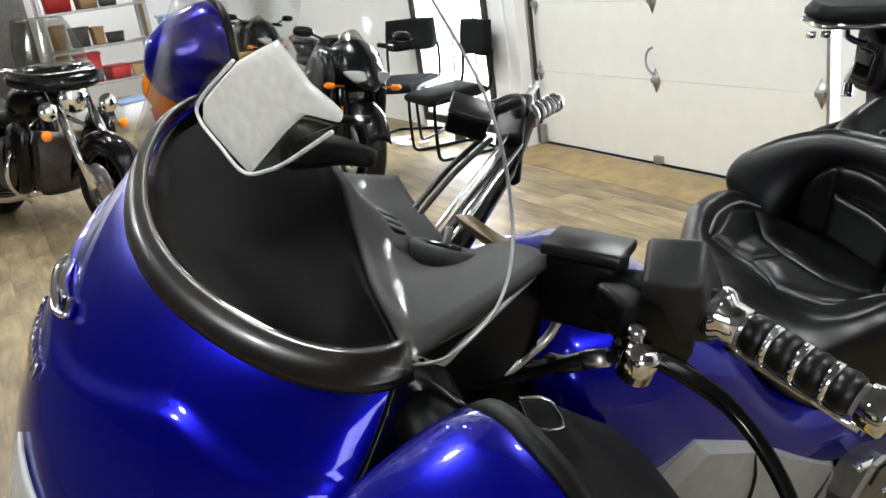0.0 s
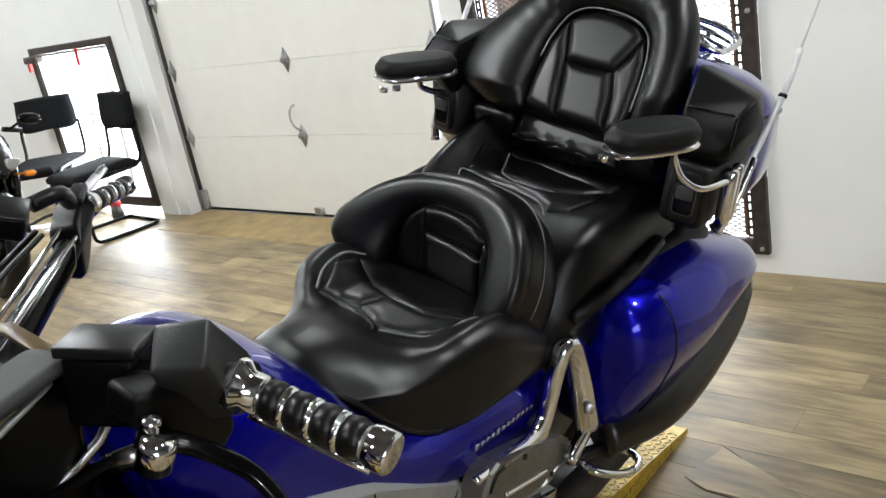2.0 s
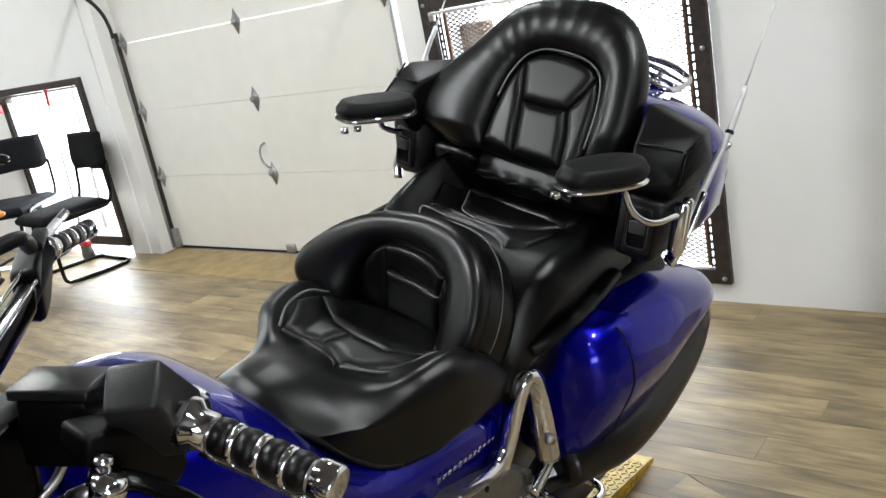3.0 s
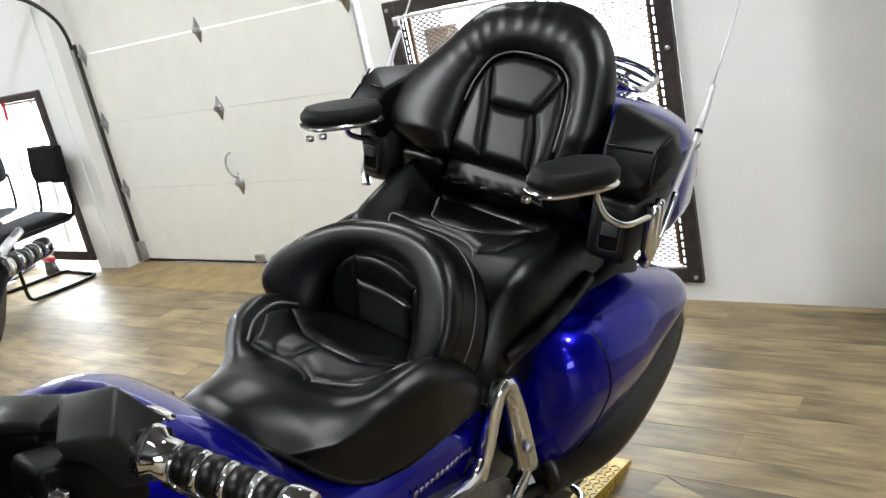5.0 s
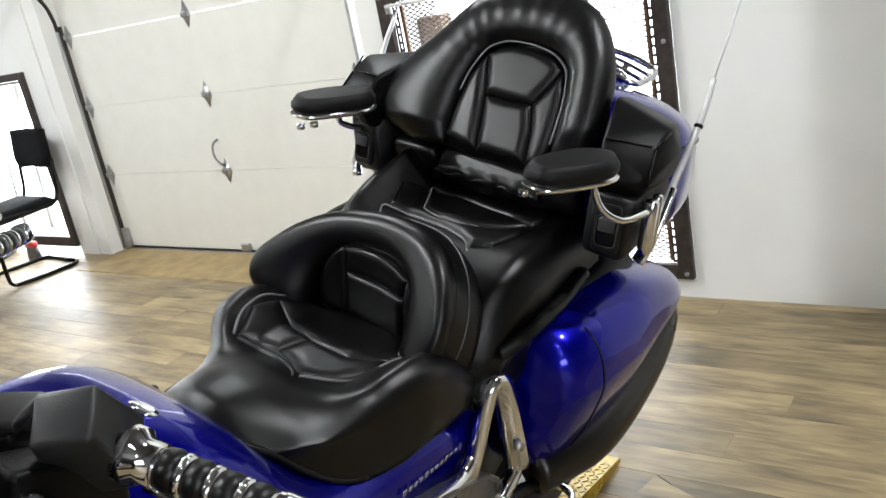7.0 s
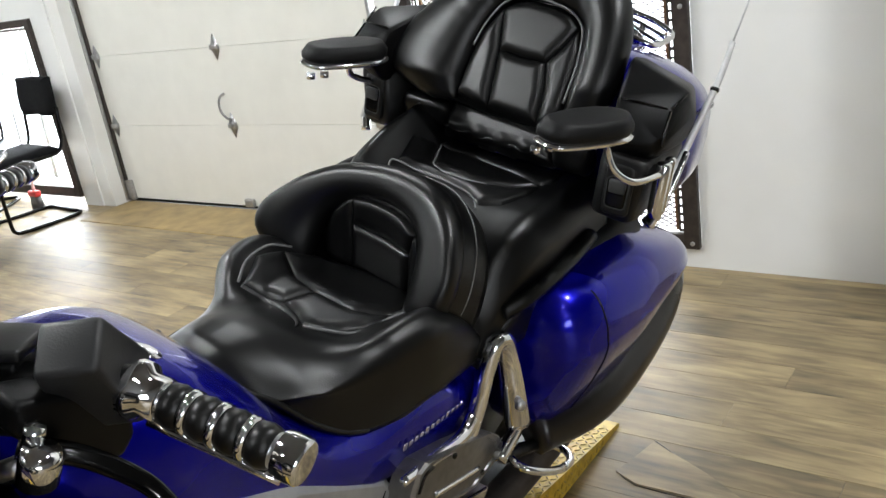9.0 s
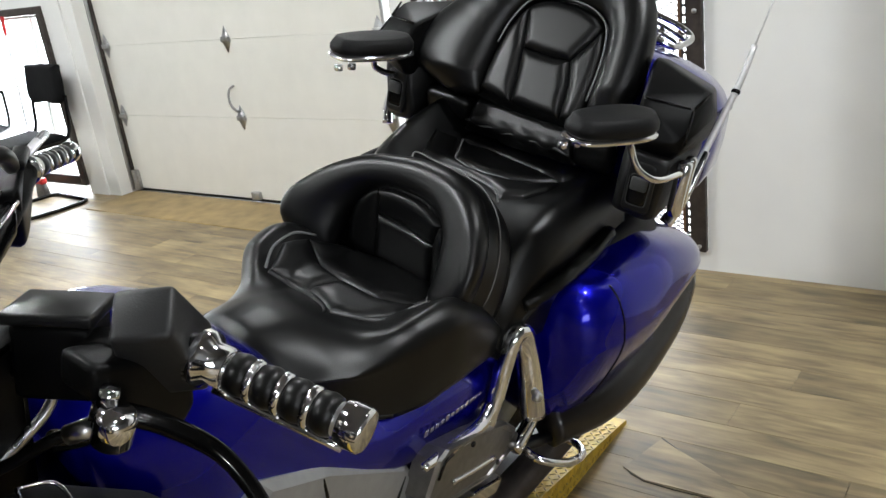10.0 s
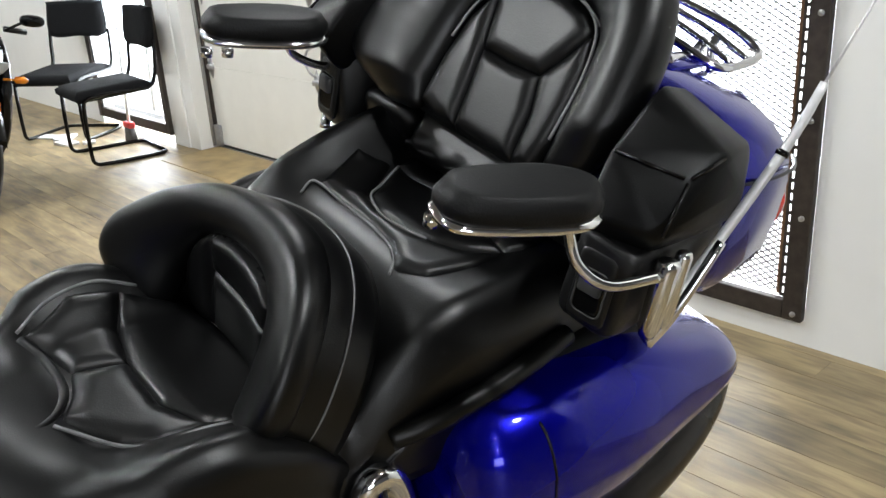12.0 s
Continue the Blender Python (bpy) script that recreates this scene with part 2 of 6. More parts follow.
def sup(c, u, v, a, b, n=2.6, k=28):
    c, u, v = Vector(c), Vector(u), Vector(v)
    out = []
    for i in range(k):
        t = 2 * math.pi * i / k
        ct, st = math.cos(t), math.sin(t)
        out.append(c + u * (a * math.copysign(abs(ct) ** (2 / n), ct)) + v * (b * math.copysign(abs(st) ** (2 / n), st)))
    return out


def spline(pts, k=8):
    pts = [Vector(p) for p in pts]
    if len(pts) < 3:
        return [pts[0].lerp(pts[-1], i / k) for i in range(k + 1)]
    out = []
    ext = [2 * pts[0] - pts[1]] + pts + [2 * pts[-1] - pts[-2]]
    for i in range(1, len(ext) - 2):
        p0, p1, p2, p3 = ext[i - 1: i + 3]
        for j in range(k):
            t = j / k
            out.append(0.5 * (2 * p1 + (p2 - p0) * t + (2 * p0 - 5 * p1 + 4 * p2 - p3) * t * t + (3 * p1 - p0 - 3 * p2 + p3) * t ** 3))
    out.append(pts[-1])
    return out


def tube(pts, r, k=12, smooth=8, r2=None, flat=1.0):
    line = spline(pts, smooth) if smooth else [Vector(p) for p in pts]
    rings, up = [], None
    for i, p in enumerate(line):
        d = (line[min(i + 1, len(line) - 1)] - line[max(i - 1, 0)]).normalized()
        if up is None:
            up = d.orthogonal().normalized()
        up = (up - d * up.dot(d)).normalized()
        side = d.cross(up)
        f = i / max(1, len(line) - 1)
        rad = r if r2 is None else r + (r2 - r) * f
        rings.append([p + up * (rad * flat * math.cos(2 * math.pi * j / k)) + side * (rad * math.sin(2 * math.pi * j / k)) for j in range(k)])
    return loft(rings)


def lathe(profile, m=None, k=32):
    rings = [[Vector((r * math.cos(2 * math.pi * j / k), r * math.sin(2 * math.pi * j / k), z)) for j in range(k)] for r, z in profile]
    bm = loft(rings)
    if m:
        bmesh.ops.transform(bm, matrix=m, verts=bm.verts)
    return bm


def along(a, b):
    """A pose at a whose z axis points to b."""
    a, b = Vector(a), Vector(b)
    return Matrix.Translation(a) @ (b - a).to_track_quat("Z", "Y").to_matrix().to_4x4()


def plane_pose(at, normal, up=(0, 0, 1)):
    """A pose at a place whose z is the normal and whose y is nearest to up."""
    z = Vector(normal).normalized()
    x = Vector(up).cross(z).normalized()
    y = z.cross(x)
    m = Matrix((x, y, z)).transposed().to_4x4()
    m.translation = at
    return m


def closed_curve(pts, k=6):
    pts = [Vector((*p, 0)) for p in pts]
    n, out = len(pts), []
    for i in range(n):
        p0, p1, p2, p3 = pts[i - 1], pts[i], pts[(i + 1) % n], pts[(i + 2) % n]
        for j in range(k):
            t = j / k
            out.append(0.5 * (2 * p1 + (p2 - p0) * t + (2 * p0 - 5 * p1 + 4 * p2 - p3) * t * t + (3 * p1 - p0 - 3 * p2 + p3) * t ** 3))
    return out


def soften(bm, n, first, times=4, all_axes=True):
    """Even out the swelling of a cushion built from rings of n points."""
    bm.verts.ensure_lookup_table()
    inner = list(bm.verts)[n * first:]
    for _ in range(times):
        bmesh.ops.smooth_vert(bm, verts=inner, factor=0.5, use_axis_x=all_axes, use_axis_y=all_axes, use_axis_z=True)
    return bm


def pad(outline, m, h, back=0.02, edge=0.2, k=6, curve=True, warp=None, soft=False):
    """A cushion: a closed outline in m's plane, domed to height h, with a flat back."""
    line = closed_curve(outline, k) if curve else [Vector((*p, 0)) for p in outline]
    c = sum(line, Vector()) / len(line)
    rings = [[c + (p - c) * 0.5 + Vector((0, 0, -back)) for p in line], [c + (p - c) * 0.93 + Vector((0, 0, -back)) for p in line], [p + Vector((0, 0, -back * 0.6)) for p in line]]
    steps = 9
    for i in range(steps):
        s = 1 - (i / (steps - 1)) * 0.96
        z = h * max(0.0, 1 - max(0.0, (s - (1 - edge)) / edge) ** 2) ** 0.5
        z = z * (0.82 + 0.18 * (1 - s * s))
        rings.append([c + (p - c) * s + Vector((0, 0, z)) for p in line])
    if warp:
        rings = [[warp(p) for p in r] for r in rings]
    bm = loft(rings)
    if soft:
        soften(bm, len(line), 4)
    bmesh.ops.transform(bm, matrix=m, verts=bm.verts)
    return bm


def sheet(f, nu, nv, thick=0.0):
    """A surface from f(u, v), u and v in 0..1, with a thickness along its normals."""
    g = [[Vector(f(i / nu, j / nv)) for j in range(nv + 1)] for i in range(nu + 1)]
    bm = bmesh.new()
    a = [[bm.verts.new(p) for p in r] for r in g]
    for i in range(nu):
        for j in range(nv):
            bm.faces.new((a[i][j], a[i + 1][j], a[i + 1][j + 1], a[i][j + 1]))
    if thick:
        bm.normal_update()
        b = [[bm.verts.new(v.co - v.normal * thick) for v in r] for r in a]
        for i in range(nu):
            for j in range(nv):
                bm.faces.new((b[i][j + 1], b[i + 1][j + 1], b[i + 1][j], b[i][j]))
        rim = [(i, 0) for i in range(nu)] + [(nu, j) for j in range(nv)] + [(i, nv) for i in range(nu, 0, -1)] + [(0, j) for j in range(nv, 0, -1)]
        for (i, j), (p, q) in zip(rim, rim[1:] + rim[:1]):
            bm.faces.new((a[p][q], a[i][j], b[i][j], b[p][q]))
    return bm


def interp(y, table):
    """A smooth curve through (place, value) pairs, flat beyond the ends."""
    if y <= table[0][0]:
        return table[0][1]
    if y >= table[-1][0]:
        return table[-1][1]
    k = next(i for i in range(len(table) - 1) if y <= table[i + 1][0])
    (a, p), (b, q) = table[k], table[k + 1]

    def slope(i):
        if i == 0 or i == len(table) - 1:
            return 0.0 if len(table) > 2 else (q - p) / (b - a)
        l = (table[i][1] - table[i - 1][1]) / (table[i][0] - table[i - 1][0])
        r = (table[i + 1][1] - table[i][1]) / (table[i + 1][0] - table[i][0])
        return 0.0 if l * r <= 0 else 2 * l * r / (l + r)

    h, t = b - a, (y - a) / (b - a)
    return (2 * t ** 3 - 3 * t * t + 1) * p + (t ** 3 - 2 * t * t + t) * h * slope(k) + (3 * t * t - 2 * t ** 3) * q + (t ** 3 - t * t) * h * slope(k + 1)

# ---- room ----
X0, X1, Y0, Y1, ZC = -14.0, 4.5, -7.0, 3.33, 2.9
YL, YG = 3.43, 3.575          # wall beside the glass door, garage door


def wall(name, x0, x1, y0, y1, z0, z1, label, mat=WALL):
    return tagged(part(name, box((x1 - x0, y1 - y0, z1 - z0), ((x0 + x1) / 2, (y0 + y1) / 2, (z0 + z1) / 2)), mat, smooth=False), label, "wall", kind="structure")


floor = tagged(part("floor", box((X1 - X0 + 1, Y1 - Y0 + 1, 0.1), ((X0 + X1) / 2, (Y0 + Y1) / 2, -0.056)), TOOLS, smooth=False), "vinyl plank floor in worn light brown wood look", "floor", kind="structure")
tagged(part("ceiling", box((X1 - X0 + 1, Y1 - Y0 + 1, 0.1), ((X0 + X1) / 2, (Y0 + Y1) / 2, ZC + 0.05)), CEIL, smooth=False), "plain grey workshop ceiling", "ceiling", kind="structure")
# Unseen walls get the darkened paint so the leather mirrors less light.
wall("wall_south", X0, X1, Y0 - 0.2, Y0, 0, ZC, "unseen far wall, darkened to cut reflected light", WALL_DARK)
# Unseen window opening with a glowing backdrop, added for bluish highlights on the leather.
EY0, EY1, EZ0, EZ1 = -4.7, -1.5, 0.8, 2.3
wall("wall_east", X1, X1 + 0.2, EY1, Y1 + 0.3, 0, ZC, "unseen side wall, darkened to cut reflected light", WALL_DARK)
wall("wall_east_corner", X1, X1 + 0.2, Y0 - 0.2, EY0, 0, ZC, "unseen side wall, darkened to cut reflected light", WALL_DARK)
wall("wall_east_under_window", X1, X1 + 0.2, EY0, EY1, 0, EZ0, "darkened unseen wall under the added window", WALL_DARK)
wall("wall_east_over_window", X1, X1 + 0.2, EY0, EY1, EZ1, ZC, "darkened unseen wall over the added window", WALL_DARK)
wall("backdrop_east", X1 + 0.6, X1 + 0.65, EY0 - 1, EY1 + 1, -0.5, 3.5, "overexposed daylight behind the added unseen window", OUTSIDE)
wall("wall_west", X0 - 0.2, X0, Y0 - 0.2, Y1 + 0.3, 0, ZC, "white painted end wall behind the shelves")
# north wall: glass door, garage door and barred window stand in it
GX0, GX1, GZ = -6.24, -5.06, 1.28
DX0, DX1, DZ = -4.73, -2.32, 2.0
WX0, WX1, WZ0, WZ1 = -1.955, -0.66, 0.085, 1.375
TH, ZT = 0.32, 2.05
TG = 0.10
wall("wall_north", X0, GX0, YL, YL + TG, 0, ZC, "white painted wall beside the glass door")
wall("wall_north_over_glass", GX0, GX1, YL, YL + TG, GZ, ZC, "white painted wall over the glass door")
wall("wall_north_pillar", GX1, -4.86, YL, YL + TG, 0, ZC, "white painted pillar between glass door and garage door")
wall("wall_north_jamb", -4.86, DX0 - 0.002, YL + 0.012, YL + TH, 0, ZC, "white painted jamb of the garage door")
# Out of view: darkened as if this upper wall lay in shade.
wall("wall_north_over_garage", DX0, DX1 + 0.22, YL, YL + TH, DZ, ZC, "unseen wall over the garage door, darkened as if in shade", WALL_DARK)
wall("wall_north_middle", DX1 + 0.22, WX0, Y1, YL + TH, 0, ZT, "white painted wall between garage door and window")
wall("wall_north_over_window", WX0, WX1, Y1, YL + TH, WZ1, ZT, "white painted wall over the window")
wall("wall_north_under_window", WX0, WX1, Y1, YL + TH, 0, WZ0, "white painted wall under the window")
wall("wall_north_east", WX1, X1, Y1, YL + TH, 0, ZT, "plain white painted wall with faint stains")
# Shade under the ceiling is put into this band's darker colour.
wall("wall_north_upper", DX1 + 0.22, X1, Y1 + 0.002, YL + TH, ZT, ZC, "unseen upper wall, darkened as if in shade", WALL_DARK)
wall("wall_north_stub", 0.30, 1.4, 2.73, Y1 - 0.002, 0, ZC, "white painted wall corner")
wall("backdrop", X0, X1, YL + 1.6, YL + 1.65, -0.5, 3.5, "overexposed daylight outside the windows", OUTSIDE)

# garage door: sections with hinges, rollers and track
door = thing("garage_door", pose((DX0 + DX1) / 2, YG, 0), "white sectional garage door, closed, with steel hinges", "garage door", kind="structure")
zs = [0.02, 0.525, 0.982, 1.435, 1.9]
WD = DX1 - DX0
for z0, z1 in zip(zs, zs[1:]):
    part("panel", box((WD, 0.045, z1 - z0 - 0.0016), (0, 0.022, (z0 + z1) / 2), 0.0015), DOOR_WHITE, door, smooth=False)
part("bottom_seal", box((WD, 0.03, 0.025), (0, 0.02, 0.0125), 0.006), RUBBER, door, "black rubber bottom seal")


def hinge(at):
    bm = bmesh.new()
    vs = [bm.verts.new(p) for p in ((0, -0.004, 0.075), (0.035, -0.004, 0.01), (0.035, -0.004, -0.01), (0, -0.004, -0.075), (-0.035, -0.004, -0.01), (-0.035, -0.004, 0.01))]
    f = bm.faces.new(vs)
    r = bmesh.ops.extrude_face_region(bm, geom=[f])
    bmesh.ops.translate(bm, vec=(0, 0.003, 0), verts=[v for v in r["geom"] if isinstance(v, bmesh.types.BMVert)])
    box((0.06, 0.02, 0.03), (0, -0.012, 0), 0.005, bm=bm)
    bmesh.ops.translate(bm, vec=at, verts=bm.verts)
    return part("hinge", bm, GALV, door, "galvanised steel hinge")


for z in zs[1:4]:
    for x in (0.012, -WD / 2 + 0.058, WD / 2 - 0.058):
        hinge((x, 0, z))
part("bottom_bracket", box((0.07, 0.03, 0.05), (0.012, -0.014, 0.045), 0.006), GALV, door, "steel bracket at the door foot")
part("bottom_bracket", box((0.06, 0.03, 0.14), (-WD / 2 + 0.04, -0.014, 0.08), 0.006), GALV, door, "steel bracket at the door foot")
part("lift_handle", tube([(-0.004, -0.004, 0.715), (-0.012, -0.032, 0.70), (-0.022, -0.042, 0.66), (-0.018, -0.040, 0.61), (0.004, -0.03, 0.575), (0.006, -0.004, 0.56)], 0.007), GALV, door, "bent steel lift handle")
for s in (-1, 1):
    x = s * (WD / 2 + 0.008)
    part("track", box((0.022, 0.05, 1.50), (x, -0.02, 0.76), 0.005), GALV, door, "galvanised roller track")
    # Dark strip stands in for the shadow gap beside the track.
    part("track_shadow_gap", box((0.014, 0.03, 1.50), (x - s * 0.018, -0.008, 0.76), 0.003), STEEL_DARK, door, "dark strip for the shadow gap beside the track")
    part("curved_track", tube([(x, -0.025, 1.48), (x, -0.03, 1.56), (x, -0.06, 1.66), (x, -0.14, 1.76), (x, -0.26, 1.84), (x, -0.45, 1.88), (x, -1.0, 1.90)], 0.021, 10, 6, flat=0.6), STEEL_DARK, door, "black curved upper track")

# barred window
win = thing("window_1", pose((WX0 + WX1) / 2, Y1, (WZ0 + WZ1) / 2), "barred window with rusty steel frame and diamond mesh", "window", kind="structure")
W, H = WX1 - WX0, WZ1 - WZ0
fw = 0.062
for nm, sx, sz, x, z in (("frame_side", fw, H, W / 2 - fw / 2, 0), ("frame_side", fw, H, -W / 2 + fw / 2, 0), ("frame_rail", W - 2 * fw, fw, 0, H / 2 - fw / 2), ("frame_rail", W - 2 * fw, fw, 0, -H / 2 + fw / 2)):
    part(nm, box((sx, 0.03, sz), (x, -0.012, z), 0.004), STEEL_DARK, win, smooth=False)
def slotted(h, w, pitch):
    """A steel strip with a row of long slots down its middle."""
    bm = bmesh.new()
    for x in (-1, 1):
        box((w * 0.32, 0.004, h), (x * w * 0.34, 0, 0), 0, bm=bm)
    n = int(h / pitch)
    for i in range(n + 1):
        box((w * 0.36, 0.0036, pitch * 0.34), (0, 0, -h / 2 + (i + 0.17) * pitch), 0, bm=bm)
    return bm


for s in (-1, 1):
    strip = part("perforated_angle", slotted(H - 2 * fw, 0.026, 0.034), STEEL_DARK, win, "slotted dark steel strip", smooth=False)
    strip.location = (s * (W / 2 - fw - 0.014), 0.004, 0)
    part("rusty_bar", box((0.016, 0.012, H - 2 * fw), (s * (W / 2 - fw - 0.036), 0.022, 0), 0.002), RUSTY, win, "rusty flat steel bar", smooth=False)
part("curtain_rail", tube([(-W / 2 + fw - 0.01, -0.03, H / 2 - fw - 0.012), (W / 2 - fw + 0.01, -0.03, H / 2 - fw - 0.012)], 0.007, 8, 2), WHITE_PLASTIC, win, "thin white curtain rail")
part("rail_bracket", box((0.03, 0.02, 0.03), (-W / 2 + fw, -0.022, H / 2 - fw - 0.03), 0.004), GALV, win)
for z in (0.11, 0.424, 0.719, 1.019, 1.34):
    for s in (-1, 1):
        part("bolt", lathe([(0.003, 0.008), (0.009, 0.006), (0.009, 0)], plane_pose((s * (W / 2 - 0.026), -0.027, z - (WZ0 + WZ1) / 2), (0, -1, 0)), 10), GALV, win)


def mesh_sheet(w, h, px, pz, r):
    bm = bmesh.new()
    nx, nz = int(w / px), int(h / pz)
    for i in range(nx + 1):
        for j in range(nz + 1):
            x, z = -w / 2 + i * px, -h / 2 + j * pz
            for dx, dz in ((px / 2, pz / 2), (-px / 2, pz / 2)):
                for ox, oz in ((0, 0), (dx, dz)):
                    a = Vector((x + ox, 0, z + oz))
                    b = Vector((x, 0, z + 2 * dz)) if ox else Vector((x + dx, 0, z + dz))
                    d = (b - a).normalized()
                    n = Vector((-d.z, 0, d.x)) * r
                    if abs(a.x) <= w / 2 and abs(b.x) <= w / 2 and a.z <= h / 2 and b.z <= h / 2:
                        bm.faces.new([bm.verts.new(p) for p in (a - n, b - n, b + n, a + n)])
    e = bmesh.ops.extrude_face_region(bm, geom=list(bm.faces))
    bmesh.ops.translate(bm, vec=(0, 0.003, 0), verts=[v for v in e["geom"] if isinstance(v, bmesh.types.BMVert)])
    return bm


def part_raw(name, bm, mat, parent, label=""):
    me = bpy.data.meshes.new(name)
    bm.to_mesh(me)
    bm.free()
    me.materials.append(mat)
    ob = new(name, me)
    ob.parent = parent
    if label:
        ob["label"] = label
    return ob


mesh = part_raw("security_mesh", mesh_sheet(W - 2 * fw - 0.04, H - 2 * fw, 0.036, 0.020, 0.0022), MESHM, win, "expanded steel diamond mesh")
mesh.location = (0, 0.03, 0)
pane = part("pane", box((W - 2 * fw, 0.006, H - 2 * fw), (0, 0.09, 0)), GLASS, win, smooth=False)
pane.visible_shadow = False

# Added stand-in for an unidentified brownish object behind the mesh.
meter = tagged(part("outside_box", box((0.15, 0.10, 0.17), (0, 0, 0), 0.01), RUSTY), "small brown box for an unidentified object outside the window", "meter box")
meter.matrix_world = pose(-1.90, Y1 + 0.30, 1.13)
tagged(part("ground", box((X1 - X0, 1.55, 0.08), ((X0 + X1) / 2, YL + 0.83, -0.052), 0), WALL, smooth=False), "pale concrete apron outside the windows", "ground", kind="structure")

# glass door with chairs before it
gl = thing("door_1", pose((GX0 + GX1) / 2, YL, GZ / 2 + 0.03), "glass door in a dark steel frame, closed, bright daylight behind", "glass door", kind="structure")
W2, H2 = GX1 - GX0, GZ - 0.06
for nm, sx, sz, x, z in (("frame_side", 0.06, H2, W2 / 2 - 0.03, 0), ("frame_side", 0.06, H2, -W2 / 2 + 0.03, 0), ("frame_rail", W2 - 0.12, 0.05, 0, H2 / 2 - 0.025), ("frame_rail", W2 - 0.12, 0.07, 0, -H2 / 2 + 0.035)):
    part(nm, box((sx, 0.05, sz), (x, 0.0, z), 0.006), STEEL_DARK, gl, smooth=False)
for nm, sx, sz, x, z in (("inner_stile", 0.018, H2 - 0.14, W2 / 2 - 0.069, 0), ("inner_stile", 0.018, H2 - 0.14, -W2 / 2 + 0.069, 0), ("inner_rail", W2 - 0.16, 0.018, 0, H2 / 2 - 0.062)):
    part(nm, box((sx, 0.03, sz), (x, 0.004, z), 0.004), GALV, gl, "pale aluminium strip", smooth=False)
part("shade_edge", box((0.05, 0.02, H2 - 0.16), (W2 / 2 - 0.34, 0.075, 0.02), 0.004, pose(0, 0, 0, 0, 7, 0)), DOOR_WHITE, gl, "pale hanging strip behind the glass")
gp = part("pane", box((W2 - 0.12, 0.006, H2 - 0.12), (0, 0.05, 0)), GLASS, gl, smooth=False)
gp.visible_shadow = False

tagged(part("threshold", box((DX1 - DX0 + 0.16, 0.41, 0.010), ((DX0 + DX1) / 2 + 0.10, YL - 0.075, 0.0), 0.003), THRESH, smooth=False), "worn brown threshold strip before the garage door", "threshold", kind="structure")
for pts in ([(-0.43, 1.975), (-0.36, 1.935), (-0.18, 1.937), (0.02, 1.942), (0.30, 1.95)], [(-0.39, 2.14), (-0.2, 2.03), (-0.03, 1.94), (0.1, 1.88)]):
    part("crack", tube([(x, y, 0.0) for x, y in pts], 0.0026, 6, 2, flat=0.5), RUBBER, floor, "thin dark crack between planks")

bm = bmesh.new()
low = [bm.verts.new((x, y, 0.0003)) for x, y in ((-0.43, 1.968), (-0.39, 2.13), (-0.22, 2.05), (-0.05, 1.946), (-0.2, 1.942), (-0.36, 1.938))]
r = bmesh.ops.extrude_face_region(bm, geom=[bm.faces.new(low)])
bmesh.ops.translate(bm, vec=(0, 0, 0.0025), verts=[v for v in r["geom"] if isinstance(v, bmesh.types.BMVert)])
part("loose_piece", bm, WOOD, floor, "loose grey wedge of cracked plank", smooth=False)

# ---- the blue touring motorcycle: x to its left, y to its rear, z up ----
bike = thing("touring_motorcycle", pose(-0.825, 1.783, 0, 0, 15.7, -0.2), "blue touring motorcycle with black leather seats, leaning on its side stand", "motorcycle")


def tight(outline, r=0.008):
    """An outline whose corners stay crisp under the closed curve."""
    out, n = [], len(outline)
    for i in range(n):
        p, a, b = Vector(outline[i]), Vector(outline[i - 1]), Vector(outline[(i + 1) % n])
        for q in (a, b):
            d = q - p
            out.append(tuple(p + d * min(0.3, r / d.length)))
    return out


def seams(host, lines, r=0.0028, mat=STITCH):
    for pts in lines:
        part("seam", tube(pts, r, 6, 6), mat, host)


# rider seat: dished saddle with a raised nose
SX = -0.01
CEN = [(-0.838, 0.872), (-0.81, 0.892), (-0.76, 0.893), (-0.70, 0.878), (-0.645, 0.852), (-0.60, 0.828), (-0.53, 0.822), (-0.45, 0.808), (-0.30, 0.79)]
HALF = [(-0.838, 0.106), (-0.80, 0.136), (-0.75, 0.166), (-0.70, 0.188), (-0.64, 0.209), (-0.58, 0.226), (-0.50, 0.238), (-0.30, 0.228)]
FAR = [(-0.838, 0.10), (-0.80, 0.112), (-0.75, 0.120), (-0.70, 0.130), (-0.66, 0.150), (-0.62, 0.190), (-0.58, 0.222), (-0.50, 0.238), (-0.30, 0.228)]
LOW = [(-0.838, 0.862), (-0.82, 0.855), (-0.77, 0.793), (-0.734, 0.752), (-0.69, 0.724), (-0.64, 0.713), (-0.59, 0.714), (-0.52, 0.725), (-0.45, 0.720), (-0.36, 0.708), (-0.30, 0.72)]
BOL = [(-0.76, 0.0), (-0.70, 0.002), (-0.64, 0.024), (-0.58, 0.047), (-0.50, 0.058), (-0.42, 0.03), (-0.30, -0.06)]


def seat_top(x, y):
    w = interp(y, HALF if x > SX else FAR)
    u = min(1.0, abs(x - SX) / w)
    return interp(y, CEN) + interp(y, BOL) * interp(u, [(0.42, 0), (0.62, 0.45), (0.82, 1), (0.95, 0.86)]) - 0.058 * interp(y, [(-0.73, 1), (-0.60, 0)]) * u * u


